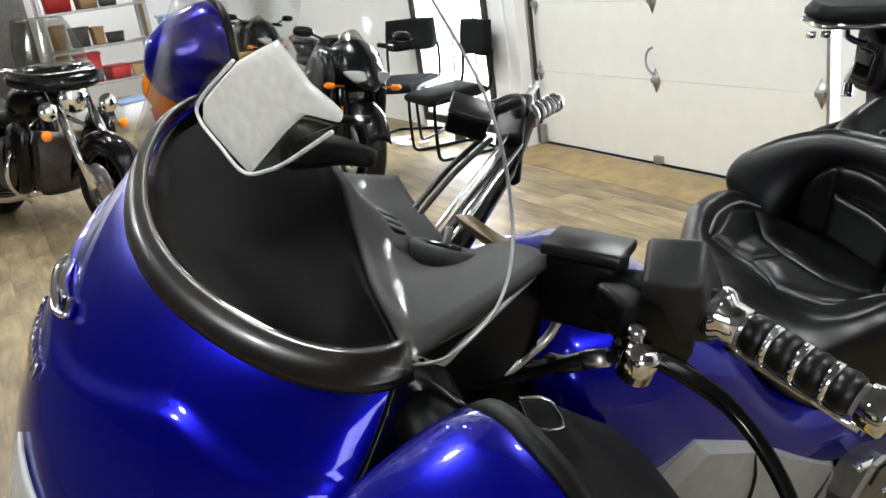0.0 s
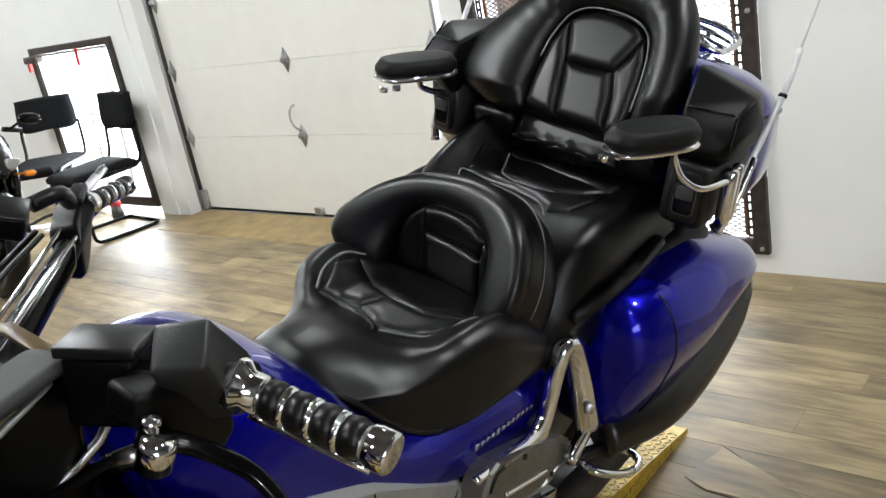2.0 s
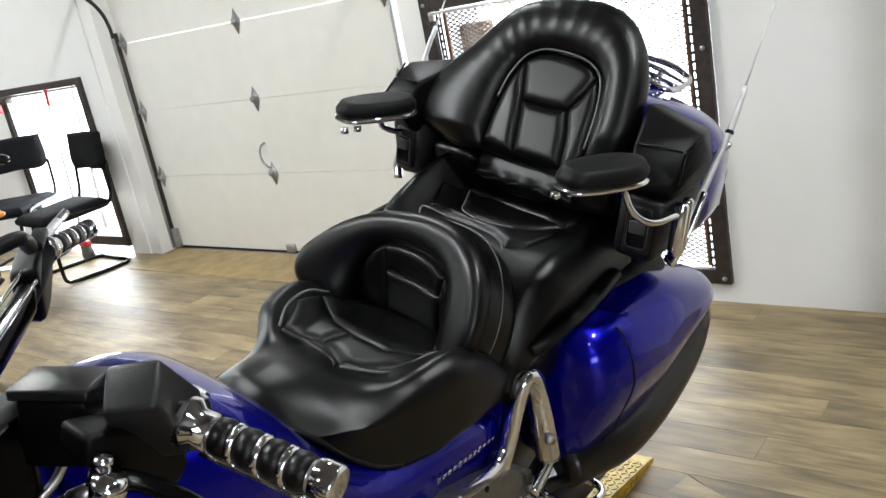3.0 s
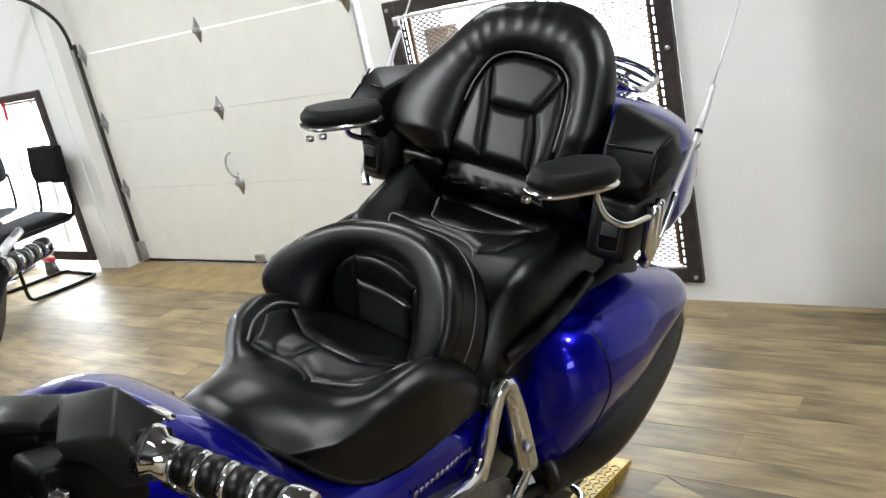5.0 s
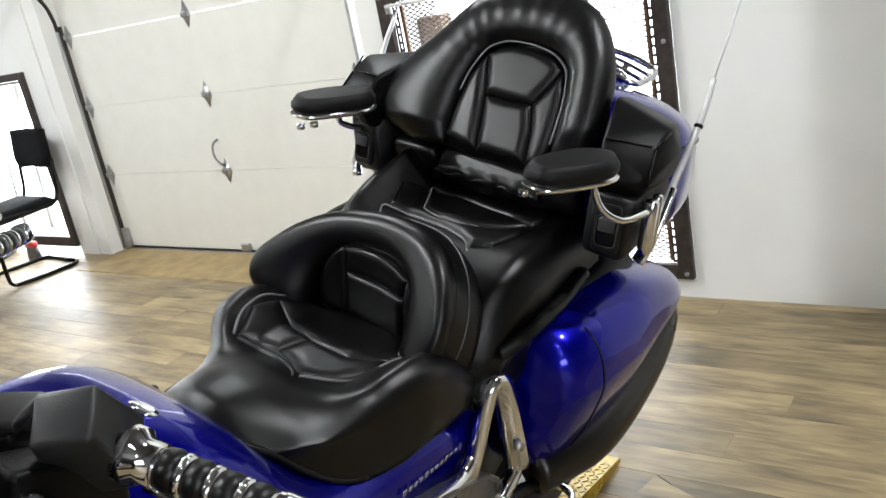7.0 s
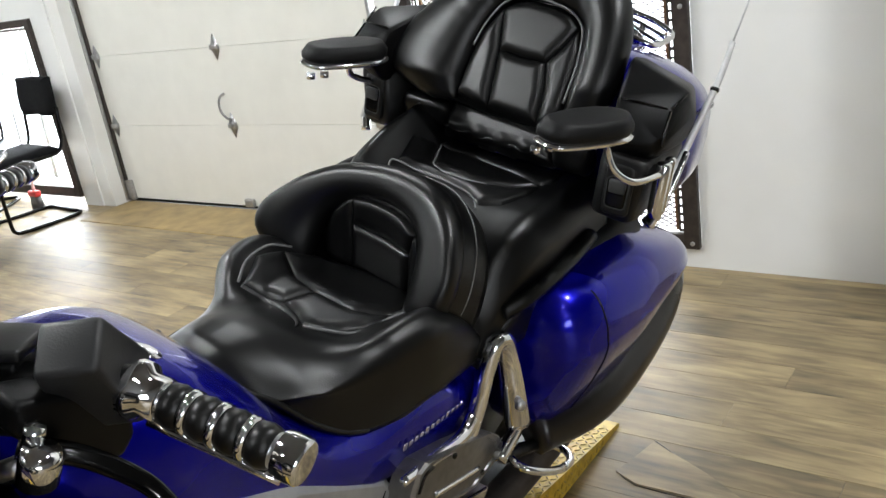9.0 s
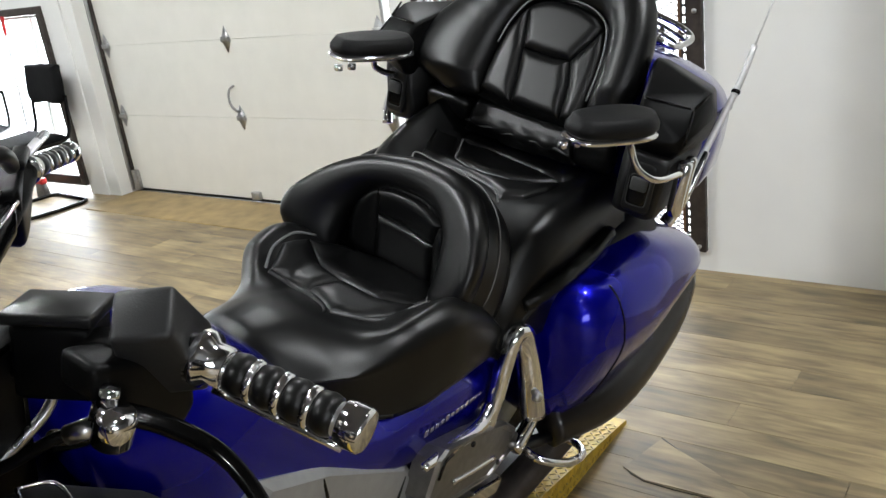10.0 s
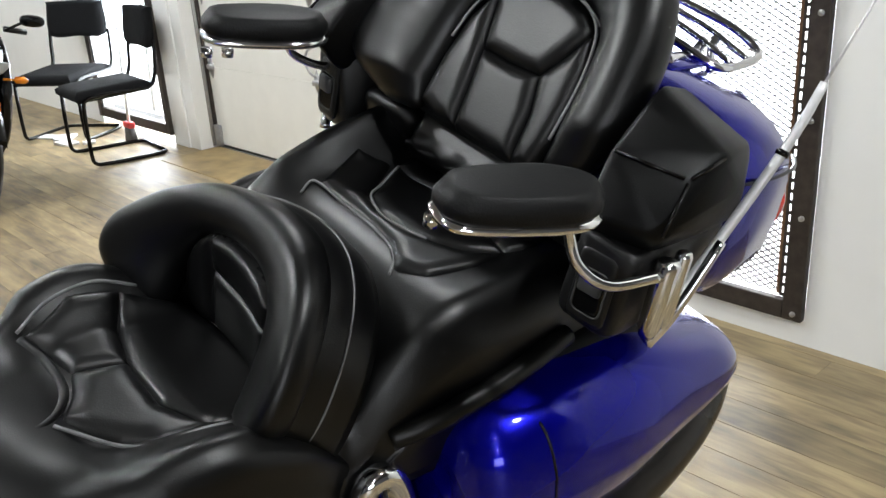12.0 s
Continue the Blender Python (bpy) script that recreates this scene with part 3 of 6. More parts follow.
def seat_shell():
    rings = []
    for k in range(49):
        y = -0.838 + 0.54 * k / 48
        w, low, z0 = interp(y, HALF), interp(y, LOW), interp(y, CEN)
        b = interp(y, BOL)
        e = z0 + b * 0.86
        nose = interp(y, [(-0.75, 1), (-0.62, 0)])
        dome = 0.058 * interp(y, [(-0.73, 1), (-0.60, 0)])
        e -= dome
        drop = e - low
        half = [(0.0, z0), (0.25, z0 - 0.06 * dome), (0.42, z0 + b * 0.02 - 0.18 * dome), (0.62, z0 + 0.45 * b - 0.4 * dome), (0.80, z0 + b - 0.68 * dome), (0.92 + 0.05 * nose, e), (0.985 + 0.025 * nose, e - (0.12 - 0.06 * nose) * drop), (1.01 - 0.02 * nose, e - (0.32 - 0.14 * nose) * drop), (1.025 - 0.05 * nose, e - (0.66 - 0.1 * nose) * drop), (1.02 - 0.03 * nose, low)]
        line = spline([(u * w, y, z) for u, z in half], 5)
        tuck = Vector((w * 0.90, y, low - 0.004))
        far = interp(y, FAR) / w
        prof = [Vector((SX - p.x * far, p.y, p.z)) for p in reversed(line[1:])] + [Vector((SX + p.x, p.y, p.z)) for p in line]
        rings.append([Vector((SX - tuck.x * far, y, tuck.z))] + prof + [Vector((SX + tuck.x, y, tuck.z))])
    lip = [Vector((SX + (p.x - SX) * 0.95, p.y - 0.010, p.z - 0.012)) for p in rings[0]]
    under = [Vector((SX + (p.x - SX) * 0.85, p.y + 0.012, p.z - 0.034)) for p in rings[0]]
    return loft([under, lip] + rings, caps=True, closed=True)


def pillow(outline, place, h, edge=0.022, step=0.0035):
    """A stuffed panel: an outline laid on the surface place(x, y, height), swelling to h within edge of its seam."""
    ring = [(p.x, p.y) for p in closed_curve(outline, 3)]
    segs = list(zip(ring, ring[1:] + ring[:1]))
    x0, x1, y0, y1 = min(p[0] for p in ring), max(p[0] for p in ring), min(p[1] for p in ring), max(p[1] for p in ring)
    nx, ny = int((x1 - x0) / step) + 3, int((y1 - y0) / step) + 3
    px, py = np.meshgrid(x0 - step + np.arange(nx) * step, y0 - step + np.arange(ny) * step, indexing="ij")
    dist, inside = np.full(px.shape, 9.0), np.zeros(px.shape, bool)
    for (ax, ay), (bx, by) in segs:
        dx, dy = bx - ax, by - ay
        t = np.clip(((px - ax) * dx + (py - ay) * dy) / (dx * dx + dy * dy + 1e-12), 0, 1)
        dist = np.minimum(dist, np.hypot(px - ax - t * dx, py - ay - t * dy))
        if ay != by:
            inside ^= ((ay > py) != (by > py)) & (px < (bx - ax) * (py - ay) / (by - ay) + ax)
    high = np.where(inside, h * np.sqrt(np.clip(1 - (1 - np.minimum(1, dist / edge)) ** 2, 0, 1)) - 0.002, -0.002 - 1.2 * dist)
    keep = inside | (dist < 1.5 * step)
    bm = bmesh.new()
    vs = {(a, b): bm.verts.new(place(px[a, b], py[a, b], high[a, b])) for a in range(nx) for b in range(ny) if keep[a, b]}
    for a in range(nx - 1):
        for b in range(ny - 1):
            q = [vs.get(k) for k in ((a, b), (a + 1, b), (a + 1, b + 1), (a, b + 1))]
            if all(q):
                bm.faces.new(q)
    return bm


def puff(outline, f, h, edge=0.022, lift=0.0, k=0):
    return pillow(outline, lambda x, y, z: (x, y, f(x, y) + lift + z), h, edge)


seat = part("rider_seat", seat_shell(), LEATHER, bike, "dished black leather rider saddle")
for out in ([(-0.168, -0.470), (-0.111, -0.500), (-0.045, -0.518), (0.047, -0.521), (0.112, -0.486), (0.125, -0.43), (0.10, -0.375), (-0.03, -0.36), (-0.145, -0.385)],
            [(-0.168, -0.470), (-0.111, -0.500), (-0.045, -0.518), (-0.052, -0.55), (-0.060, -0.585), (-0.099, -0.592), (-0.135, -0.612), (-0.172, -0.54)],
            [(-0.045, -0.518), (0.047, -0.521), (0.112, -0.486), (0.108, -0.55), (0.085, -0.59), (0.028, -0.630), (-0.02, -0.600), (-0.060, -0.585), (-0.052, -0.55)]):
    part("seat_panel", puff(tight(out, 0.005), seat_top, 0.014, 0.03, 0.001), LEATHER, seat, "stuffed leather seat panel")
on = lambda x, y, d=0.001: (x, y, seat_top(x, y) + d)
part("welt", tube([on(-0.135, -0.618, -0.004), on(-0.10, -0.602, -0.001), on(-0.04, -0.604, -0.001), on(0.0, -0.622, -0.001), on(0.03, -0.648, -0.003), on(0.042, -0.672, -0.005)], 0.0085, 10, r2=0.004), LEATHER, seat, "stitched leather welt")
seams(seat, [[on(-0.178, -0.44), on(-0.182, -0.50), on(-0.172, -0.565), on(-0.14, -0.618)],
             [on(0.132, -0.42), on(0.124, -0.50), on(0.102, -0.58), on(0.04, -0.645)]], 0.0028)
part("seat_lip", tube([(SX - 0.100, -0.822, 0.862), (SX - 0.085, -0.842, 0.868), (SX - 0.03, -0.851, 0.882), (SX + 0.05, -0.849, 0.876), (SX + 0.100, -0.836, 0.860), (SX + 0.136, -0.797, 0.828), (SX + 0.165, -0.750, 0.774), (SX + 0.187, -0.70, 0.733), (SX + 0.204, -0.655, 0.717)], 0.008, 10, r2=0.005), LEATHER, seat)

# rider backrest: broad crescent bolster, bent round a recessed pad
brm = plane_pose((-0.03, -0.378, 0.895), (-0.09, -1.0, 0.45))
bend = lambda x: 1.1 * (x - 0.02) ** 2
bent = lambda p: p + Vector((0, 0, bend(p.x)))
CRES = [((-0.185, -0.125), (-0.12, -0.125)), ((-0.232, -0.07), (-0.118, -0.065)), ((-0.233, -0.022), (-0.113, -0.018)), ((-0.205, 0.024), (-0.098, 0.014)), ((-0.163, 0.070), (-0.078, 0.040)), ((-0.10, 0.112), (-0.05, 0.055)), ((-0.016, 0.136), (-0.01, 0.064)), ((0.054, 0.142), (0.035, 0.066)), ((0.119, 0.134), (0.078, 0.058)), ((0.175, 0.105), (0.108, 0.040)), ((0.215, 0.060), (0.126, 0.010)), ((0.238, 0.0), (0.134, -0.04)), ((0.236, -0.06), (0.136, -0.08)), ((0.20, -0.125), (0.136, -0.12))]


def horseshoe(m, stations, deep, mid, warp, ripple=0.0, n=2.4):
    """A bolster swept between an outer and an inner line in m's plane."""
    outer = spline([(*a, 0) for a, b in stations], 5)
    inner = spline([(*b, 0) for a, b in stations], 5)
    rings = []
    for i, (a, b) in enumerate(zip(outer, inner)):
        c, u = (a + b) / 2, (a - b) / 2
        f = i / (len(outer) - 1)
        w = deep * (1 + ripple * math.sin(i * 2.1) * math.sin(f * math.pi) ** 4)
        end = min(1.0, 0.45 + min(f, 1 - f) * 8)
        rings.append([warp(p) for p in sup(c + Vector((0, 0, mid)), u, Vector((0, 0, 1)), 1.0, w * end, n, 28)])
    caps = []
    for r, nxt in ((rings[0], rings[1]), (rings[-1], rings[-2])):
        c = sum(r, Vector()) / len(r)
        d = (c - sum(nxt, Vector()) / len(nxt)).normalized() * 0.012
        caps.append([c + (p - c) * 0.55 + d for p in r])
    bm = loft([caps[0]] + rings + [caps[1]])
    bmesh.ops.transform(bm, matrix=m, verts=bm.verts)
    return bm


rb = part("rider_backrest", horseshoe(brm, CRES, 0.040, -0.014, bent), LEATHER, bike, "crescent black leather rider backrest")
part("back_shell", pad([(-0.15, -0.13), (-0.16, 0.0), (-0.10, 0.075), (0.01, 0.10), (0.12, 0.075), (0.17, 0.0), (0.17, -0.10), (0.02, -0.14)], brm, 0.006, 0.04, 0.2, warp=lambda p: bent(p + Vector((0, 0, -0.024 + 0.45 * min(0.06, p.y))))), LEATHER, rb)
for out in ([(-0.116, -0.075), (-0.113, -0.018), (-0.098, 0.014), (-0.078, 0.038), (-0.055, 0.052), (-0.050, 0.0), (-0.050, -0.085), (-0.085, -0.095)],
            [(-0.050, 0.003), (-0.053, 0.053), (-0.01, 0.063), (0.035, 0.064), (0.078, 0.055), (0.108, 0.038), (0.096, -0.004), (0.03, 0.003)],
            [(-0.050, -0.085), (-0.050, 0.003), (0.03, 0.003), (0.096, -0.004), (0.098, -0.045), (0.098, -0.09), (0.03, -0.095)],
            [(0.108, 0.038), (0.126, 0.010), (0.134, -0.04), (0.134, -0.10), (0.098, -0.09), (0.098, -0.045), (0.096, -0.004)]):
    part("back_panel", pillow(tight(out, 0.005), lambda x, y, z: brm @ bent(Vector((x, y, z - 0.012 + 0.45 * min(0.06, y)))), 0.014, 0.02), LEATHER, rb, "stuffed leather back panel")
crest = list(zip(spline([(*a, 0) for a, b in CRES], 4), spline([(*b, 0) for a, b in CRES], 4)))


def crest_wrap(u, v):
    """The leather that runs back from the crest's rim and down to the seat base."""
    a, b = crest[round(u * (len(crest) - 1))]
    k = 0.97 + 0.05 * math.sin(v * math.pi / 2)
    p = a * k + Vector((0, -0.03 * v * v, -0.012 - 0.115 * v))
    return brm @ bent(Vector((p.x, p.y, 0))) - brm.to_3x3() @ Vector((0, 0, -p.z))


part("back_wrap", sheet(crest_wrap, len(crest) - 1, 8, 0.006), LEATHER, rb, "leather wrap behind the crest")
seams(rb, [[crest_wrap(i / 26, 0.52) + brm.to_3x3() @ Vector((0, 0.002, 0)) for i in range(2, 25)]], 0.0016)
seams(rb, [[brm @ bent(a * 0.93 + b * 0.07 + Vector((0, 0, -0.026 + 0.028))) for a, b in zip(spline([(*a, 0) for a, b in CRES[1:]], 3), spline([(*b, 0) for a, b in CRES[1:]], 3))],
           [brm @ bent(a * 0.16 + b * 0.84 + Vector((0, 0, 0.013))) for a, b in zip(spline([(*a, 0) for a, b in CRES[2:]], 3), spline([(*b, 0) for a, b in CRES[2:]], 3))]], 0.0028)

# passenger seat
PC = [(-0.36, 0.80), (-0.30, 0.872), (-0.24, 0.915), (-0.17, 0.936), (-0.10, 0.935), (0.06, 0.928)]
PW = [(-0.36, 0.225), (-0.25, 0.24), (-0.10, 0.25), (0.06, 0.25)]
PR = [(-0.32, 0.0), (-0.22, 0.022), (-0.15, 0.046), (-0.08, 0.068), (0.06, 0.095)]
PS = [(0.0, 0.0), (0.36, 0.0), (0.56, 0.22), (0.72, 0.72), (0.84, 1.0), (0.92, 0.9)]


def pass_top(x, y):
    u = abs(x) / interp(y, PW)
    return interp(y, PC) + (1.0 if x < 0 else 0.22) * interp(y, PR) * interp(u, PS) - interp(u, [(0.78, 0.0), (0.9, 0.014), (1.0, 0.055)])


def pass_shell():
    rings = []
    for k in range(34):
        y = -0.37 + 0.47 * k / 33
        w = interp(y, PW)
        line = []
        for s in (-1, 1):
            top = [Vector((s * w * i / 24, y, pass_top(s * w * i / 24, y))) for i in range(25)]
            e = top[-1]
            low = spline([e, (s * w * 1.035, y, e.z - 0.05), (s * w * 1.06, y, (e.z + 0.70) / 2), (s * w * 1.04, y, 0.70)], 4)[1:]
            line.append(top[1:] + low)
        rings.append(list(reversed(line[0])) + [Vector((0, y, pass_top(0, y)))] + line[1])
    return loft(rings)


ps = part("passenger_seat", pass_shell(), LEATHER, bike, "black leather passenger seat")
pon = lambda x, y, d=0.002: (x, y, pass_top(x, y) + d)
for out in ([(-0.125, -0.008), (-0.10, -0.055), (-0.079, -0.094), (-0.03, -0.115), (0.02, -0.113), (0.07, -0.10), (0.115, -0.075), (0.146, -0.037), (0.09, -0.012), (0.015, -0.005), (-0.058, 0.008)],
            [(-0.128, 0.0), (-0.058, 0.014), (0.015, 0.001), (0.09, -0.006), (0.15, -0.032), (0.165, 0.02), (0.15, 0.06), (-0.13, 0.06)],
            [(-0.138, -0.152), (-0.085, -0.148), (-0.01, -0.152), (0.043, -0.163), (0.093, -0.194), (0.135, -0.17), (0.155, -0.10), (0.152, -0.045), (0.118, -0.083), (0.07, -0.108), (0.02, -0.121), (-0.03, -0.123), (-0.084, -0.10), (-0.132, -0.015), (-0.165, -0.06)]):
    part("seat_panel", puff(tight(out, 0.006), pass_top, 0.013, 0.026, 0.001), LEATHER, ps, "stuffed leather seat panel")
seams(ps, [[pon(-0.135, -0.19), pon(-0.146, -0.165), pon(-0.135, -0.153), pon(-0.085, -0.149), pon(-0.01, -0.153), pon(0.043, -0.164), pon(0.075, -0.18), pon(0.096, -0.205)],
           [pon(-0.125, -0.004, 0.003), pon(-0.10, -0.06, 0.003), pon(-0.08, -0.097, 0.003), pon(-0.03, -0.119, 0.003), pon(0.02, -0.117, 0.003), pon(0.06, -0.106, 0.003)]], 0.0022)

# passenger backrest: thick horseshoe rim round four stuffed panels
pbm = plane_pose((0.0, 0.115, 1.20), (0.0, -1.0, 0.62))
shape = [(-0.27, -0.14), (-0.285, -0.10), (-0.24, -0.01), (-0.18, 0.07), (-0.13, 0.135), (-0.06, 0.17), (0.02, 0.178), (0.10, 0.165), (0.165, 0.115), (0.20, 0.03), (0.215, -0.07), (0.205, -0.14), (0.12, -0.18), (-0.12, -0.18)]
pb = part("passenger_backrest", pad(shape, pbm, 0.012, 0.07, 0.3), LEATHER, bike, "padded black leather passenger backrest")
RIM = [((-0.20, -0.186), (-0.105, -0.175)), ((-0.280, -0.156), (-0.108, -0.14)), ((-0.314, -0.115), (-0.109, -0.115)), ((-0.304, -0.065), (-0.107, -0.08)), ((-0.262, -0.003), (-0.104, -0.04)), ((-0.203, 0.069), (-0.093, 0.0)), ((-0.155, 0.136), (-0.076, 0.036)), ((-0.10, 0.177), (-0.045, 0.060)), ((-0.01, 0.196), (0.005, 0.071)), ((0.075, 0.200), (0.055, 0.068)), ((0.146, 0.174), (0.10, 0.055)), ((0.195, 0.12), (0.13, 0.026)), ((0.226, 0.05), (0.141, -0.02)), ((0.238, -0.02), (0.146, -0.07)), ((0.237, -0.08), (0.148, -0.11)), ((0.215, -0.15), (0.147, -0.16))]
part("back_rim", horseshoe(pbm, RIM, 0.045, 0.012, lambda p: p, 0.05, 2.2), LEATHER, pb, "thick leather rim with soft wrinkles")
for out in ([(-0.068, 0.036), (-0.045, 0.055), (-0.012, 0.066), (0.05, 0.064), (0.095, 0.052), (0.119, 0.030), (0.098, -0.015), (0.073, -0.056), (0.015, -0.057), (-0.042, -0.053), (-0.055, -0.01)],
            [(-0.042, -0.053), (0.015, -0.057), (0.073, -0.056), (0.092, -0.11), (0.101, -0.182), (0.04, -0.182), (-0.02, -0.178), (-0.032, -0.11)],
            [(0.119, 0.030), (0.139, -0.02), (0.144, -0.07), (0.145, -0.14), (0.135, -0.18), (0.101, -0.182), (0.092, -0.11), (0.073, -0.056), (0.098, -0.015)],
            [(-0.068, 0.036), (-0.055, -0.01), (-0.042, -0.053), (-0.032, -0.11), (-0.02, -0.178), (-0.06, -0.178), (-0.104, -0.165), (-0.104, -0.09), (-0.096, -0.02)]):
    part("back_panel", pillow(tight(out, 0.006), lambda x, y, z: pbm @ Vector((x, y, z + 0.020)), 0.017, 0.024), LEATHER, pb, "stuffed leather back panel")
seams(pb, [[pbm @ Vector((x, y, 0.034)) for x, y in ((-0.10, -0.06), (-0.092, -0.01), (-0.07, 0.040), (-0.045, 0.060), (-0.012, 0.070), (0.05, 0.068), (0.098, 0.055), (0.128, 0.028), (0.142, -0.02), (0.147, -0.07), (0.148, -0.13))]], 0.0025)


def roll(x0, x1, y, z, a, b):
    rows = []
    for k in range(13):
        f = k / 12
        x = x0 + (x1 - x0) * f
        w = 0.72 + 0.28 * min(1, min(f, 1 - f) * 7) ** 0.6 if 0 < f < 1 else 0.35
        rows.append(sup((x, y - 0.05 * x * x, z), (0, 1, 0.25), (0, -0.35, 1), a * w, b * w, 2.8, 20))
    return loft(rows)


lbm = plane_pose((0.0, 0.048, 1.004), (0.0, -1.0, 0.75))
lean_to = lambda x, y, z: lbm @ Vector((x, y, z + 0.10 * x * x))
bel = part("lumbar_roll", pillow(tight([(-0.140, 0.036), (0.0, 0.042), (0.135, 0.036), (0.14, -0.045), (0.0, -0.050), (-0.140, -0.045)], 0.006), lambda x, y, z: lean_to(x, y, 1.3 * z - 0.012 + 0.004 * math.sin(x * 105) * max(0.0, min(1.0, (-0.012 - y) / 0.02))), 0.026, 0.026), LEATHER, bike, "padded leather lumbar cushion with gathered hem")
part("hem", tube([lean_to(-0.136 + 0.0168 * i, -0.036 + 0.003 * math.sin(i * 1.9), 0.008) for i in range(17)], 0.0055, 8, 2), LEATHER, bel, "gathered leather hem")
part("roll_end", roll(-0.262, -0.138, 0.048, 1.000, 0.024, 0.032), LEATHER, bel, "small leather pillow")
part("roll_end", roll(0.136, 0.232, 0.036, 0.998, 0.026, 0.038), LEATHER, bel, "small leather pillow")

def rrect(w, h, r, k=4, cx=0.0, cy=0.0):
    out = []
    for sx, sy, a0 in ((1, 1, 0), (-1, 1, 90), (-1, -1, 180), (1, -1, 270)):
        for q in range(k + 1):
            a = radians(a0 + 90 * q / k)
            out.append((cx + sx * (w / 2 - r) + r * math.cos(a), cy + sy * (h / 2 - r) + r * math.sin(a)))
    return out


def hull(points, bevel):
    """A solid with flat faces round a few corners, its edges rounded."""
    bm = bmesh.new()
    for p in points:
        bm.verts.new(p)
    r = bmesh.ops.convex_hull(bm, input=bm.verts)
    bmesh.ops.delete(bm, geom=[v for v in bm.verts if not v.link_faces], context="VERTS")
    bmesh.ops.dissolve_limit(bm, angle_limit=radians(4), verts=bm.verts, edges=bm.edges)
    bmesh.ops.bevel(bm, geom=list(bm.edges), offset=bevel, segments=3, affect="EDGES", profile=0.5, clamp_overlap=True)
    return bm


# side pods with pockets, speakers
for s in (1, -1):
    kx, dy, dz = (1.0, 0.028, -0.035) if s > 0 else (0.97, 0.105, -0.035)
    pod = part("side_pod", hull([(s * x * kx, y + dy, z + (dz if z > 0.95 else 0)) for x, y, z in ((0.305, -0.110, 1.115), (0.382, -0.104, 1.105), (0.368, -0.094, 0.965), (0.285, -0.108, 0.98), (0.34, -0.03, 0.92), (0.27, -0.05, 0.93), (0.24, 0.15, 1.10), (0.375, 0.12, 1.09), (0.35, 0.15, 0.92), (0.24, 0.15, 0.92), (0.27, -0.06, 1.10))], 0.01), POD, bike, "black plastic passenger side pod")
    pk = plane_pose((s * 0.334 * kx, -0.1085 + dy, 1.042 + dz), (s * 0.09, -1, 0.06))
    part("pocket_lid", pad(rrect(0.056, 0.108, 0.012), pk, 0.004, 0.004, 0.12, curve=False), POD, pod, "black pocket lid")
    part("pocket_well", pad(rrect(0.040, 0.062, 0.009), pk @ pose(0, -0.006, 0.0038), 0.001, 0.001, 0.1, curve=False), PLASTIC_GLOSS, pod, "gloss black pocket recess")
    part("pocket_rim", tube([pk @ Vector((x, y - 0.006, 0.005)) for x, y in rrect(0.042, 0.064, 0.01) + rrect(0.042, 0.064, 0.01)[:1]], 0.0013, 6, 0), DASH_GREY, pod)
    part("latch", box((0.034, 0.028, 0.010), (0, 0, 0), 0.004, pk @ pose(0, 0.008, 0.008)), DASH_GREY, pod, "grey pocket latch")
    A, B, C, D, E = [Vector((s * x, y + (0 if s > 0 else 0.045), z)) for x, y, z in ((0.245, 0.10, 1.215), (0.394, 0.04, 1.188), (0.382, -0.012, 1.164), (0.288, -0.048, 1.172), (0.396, -0.065, 1.105))]
    sp = part("speaker_housing", hull([A, B, C, D, E] + [Vector((s * x, y + (0 if s > 0 else 0.045), z)) for x, y, z in ((0.30, -0.095, 1.10), (0.398, 0.11, 1.12), (0.39, 0.06, 1.075), (0.36, -0.03, 1.05), (0.29, -0.06, 1.05), (0.24, 0.16, 1.05), (0.38, 0.16, 1.06), (0.25, 0.16, 1.20), (0.37, 0.15, 1.17))], 0.011), PLASTIC, bike, "black plastic rear speaker housing")
    for a, b in ((D, C), (C, E), (C, B)):
        part("housing_seam", tube([a.lerp(b, 0.06), a.lerp(b, 0.94)], 0.0028, 6, 2), PLASTIC_GLOSS, sp)

# trunk
trunk = part("trunk", loft([sup((0, y, z), (1, 0, 0), (0, 0, 1), a, b, 3.4, 36) for y, z, a, b in ((0.09, 1.02, 0.29, 0.10), (0.11, 1.02, 0.345, 0.16), (0.22, 1.01, 0.375, 0.18), (0.34, 1.0, 0.365, 0.17), (0.43, 0.985, 0.32, 0.14), (0.47, 0.97, 0.25, 0.10))]), BLUE, bike, "blue painted rear trunk")
part("trunk_seam", tube([(0.345, 0.115, 1.10), (0.372, 0.22, 1.095), (0.362, 0.34, 1.08), (0.32, 0.435, 1.06)], 0.003, 6), PLASTIC_GLOSS, trunk)
part("tail_light", loft([sup((0.318, y, 0.985), (1, 0, 0), (0, 0, 1), a, 0.03, 3, 16) for y, a in ((0.37, 0.035), (0.40, 0.032), (0.43, 0.015))]), REDLENS, trunk, "red tail lens")
half_rack = [(0.0, 0.490, 1.214), (0.12, 0.490, 1.200), (0.178, 0.482, 1.184), (0.198, 0.460, 1.176), (0.200, 0.42, 1.173), (0.196, 0.37, 1.172), (0.176, 0.345, 1.178), (0.11, 0.338, 1.194), (0.0, 0.336, 1.206)]
rack = part("trunk_rack", tube(half_rack + [(-x, y, z) for x, y, z in half_rack[-2::-1]], 0.0075, 10), CHROME, bike, "chrome trunk rack")
for y in (0.385, 0.435):
    part("rack_bar", tube([(-0.196, y, 1.176), (-0.10, y, 1.203), (0.0, y, 1.212), (0.10, y, 1.203), (0.196, y, 1.176)], 0.005, 8), CHROME, rack)
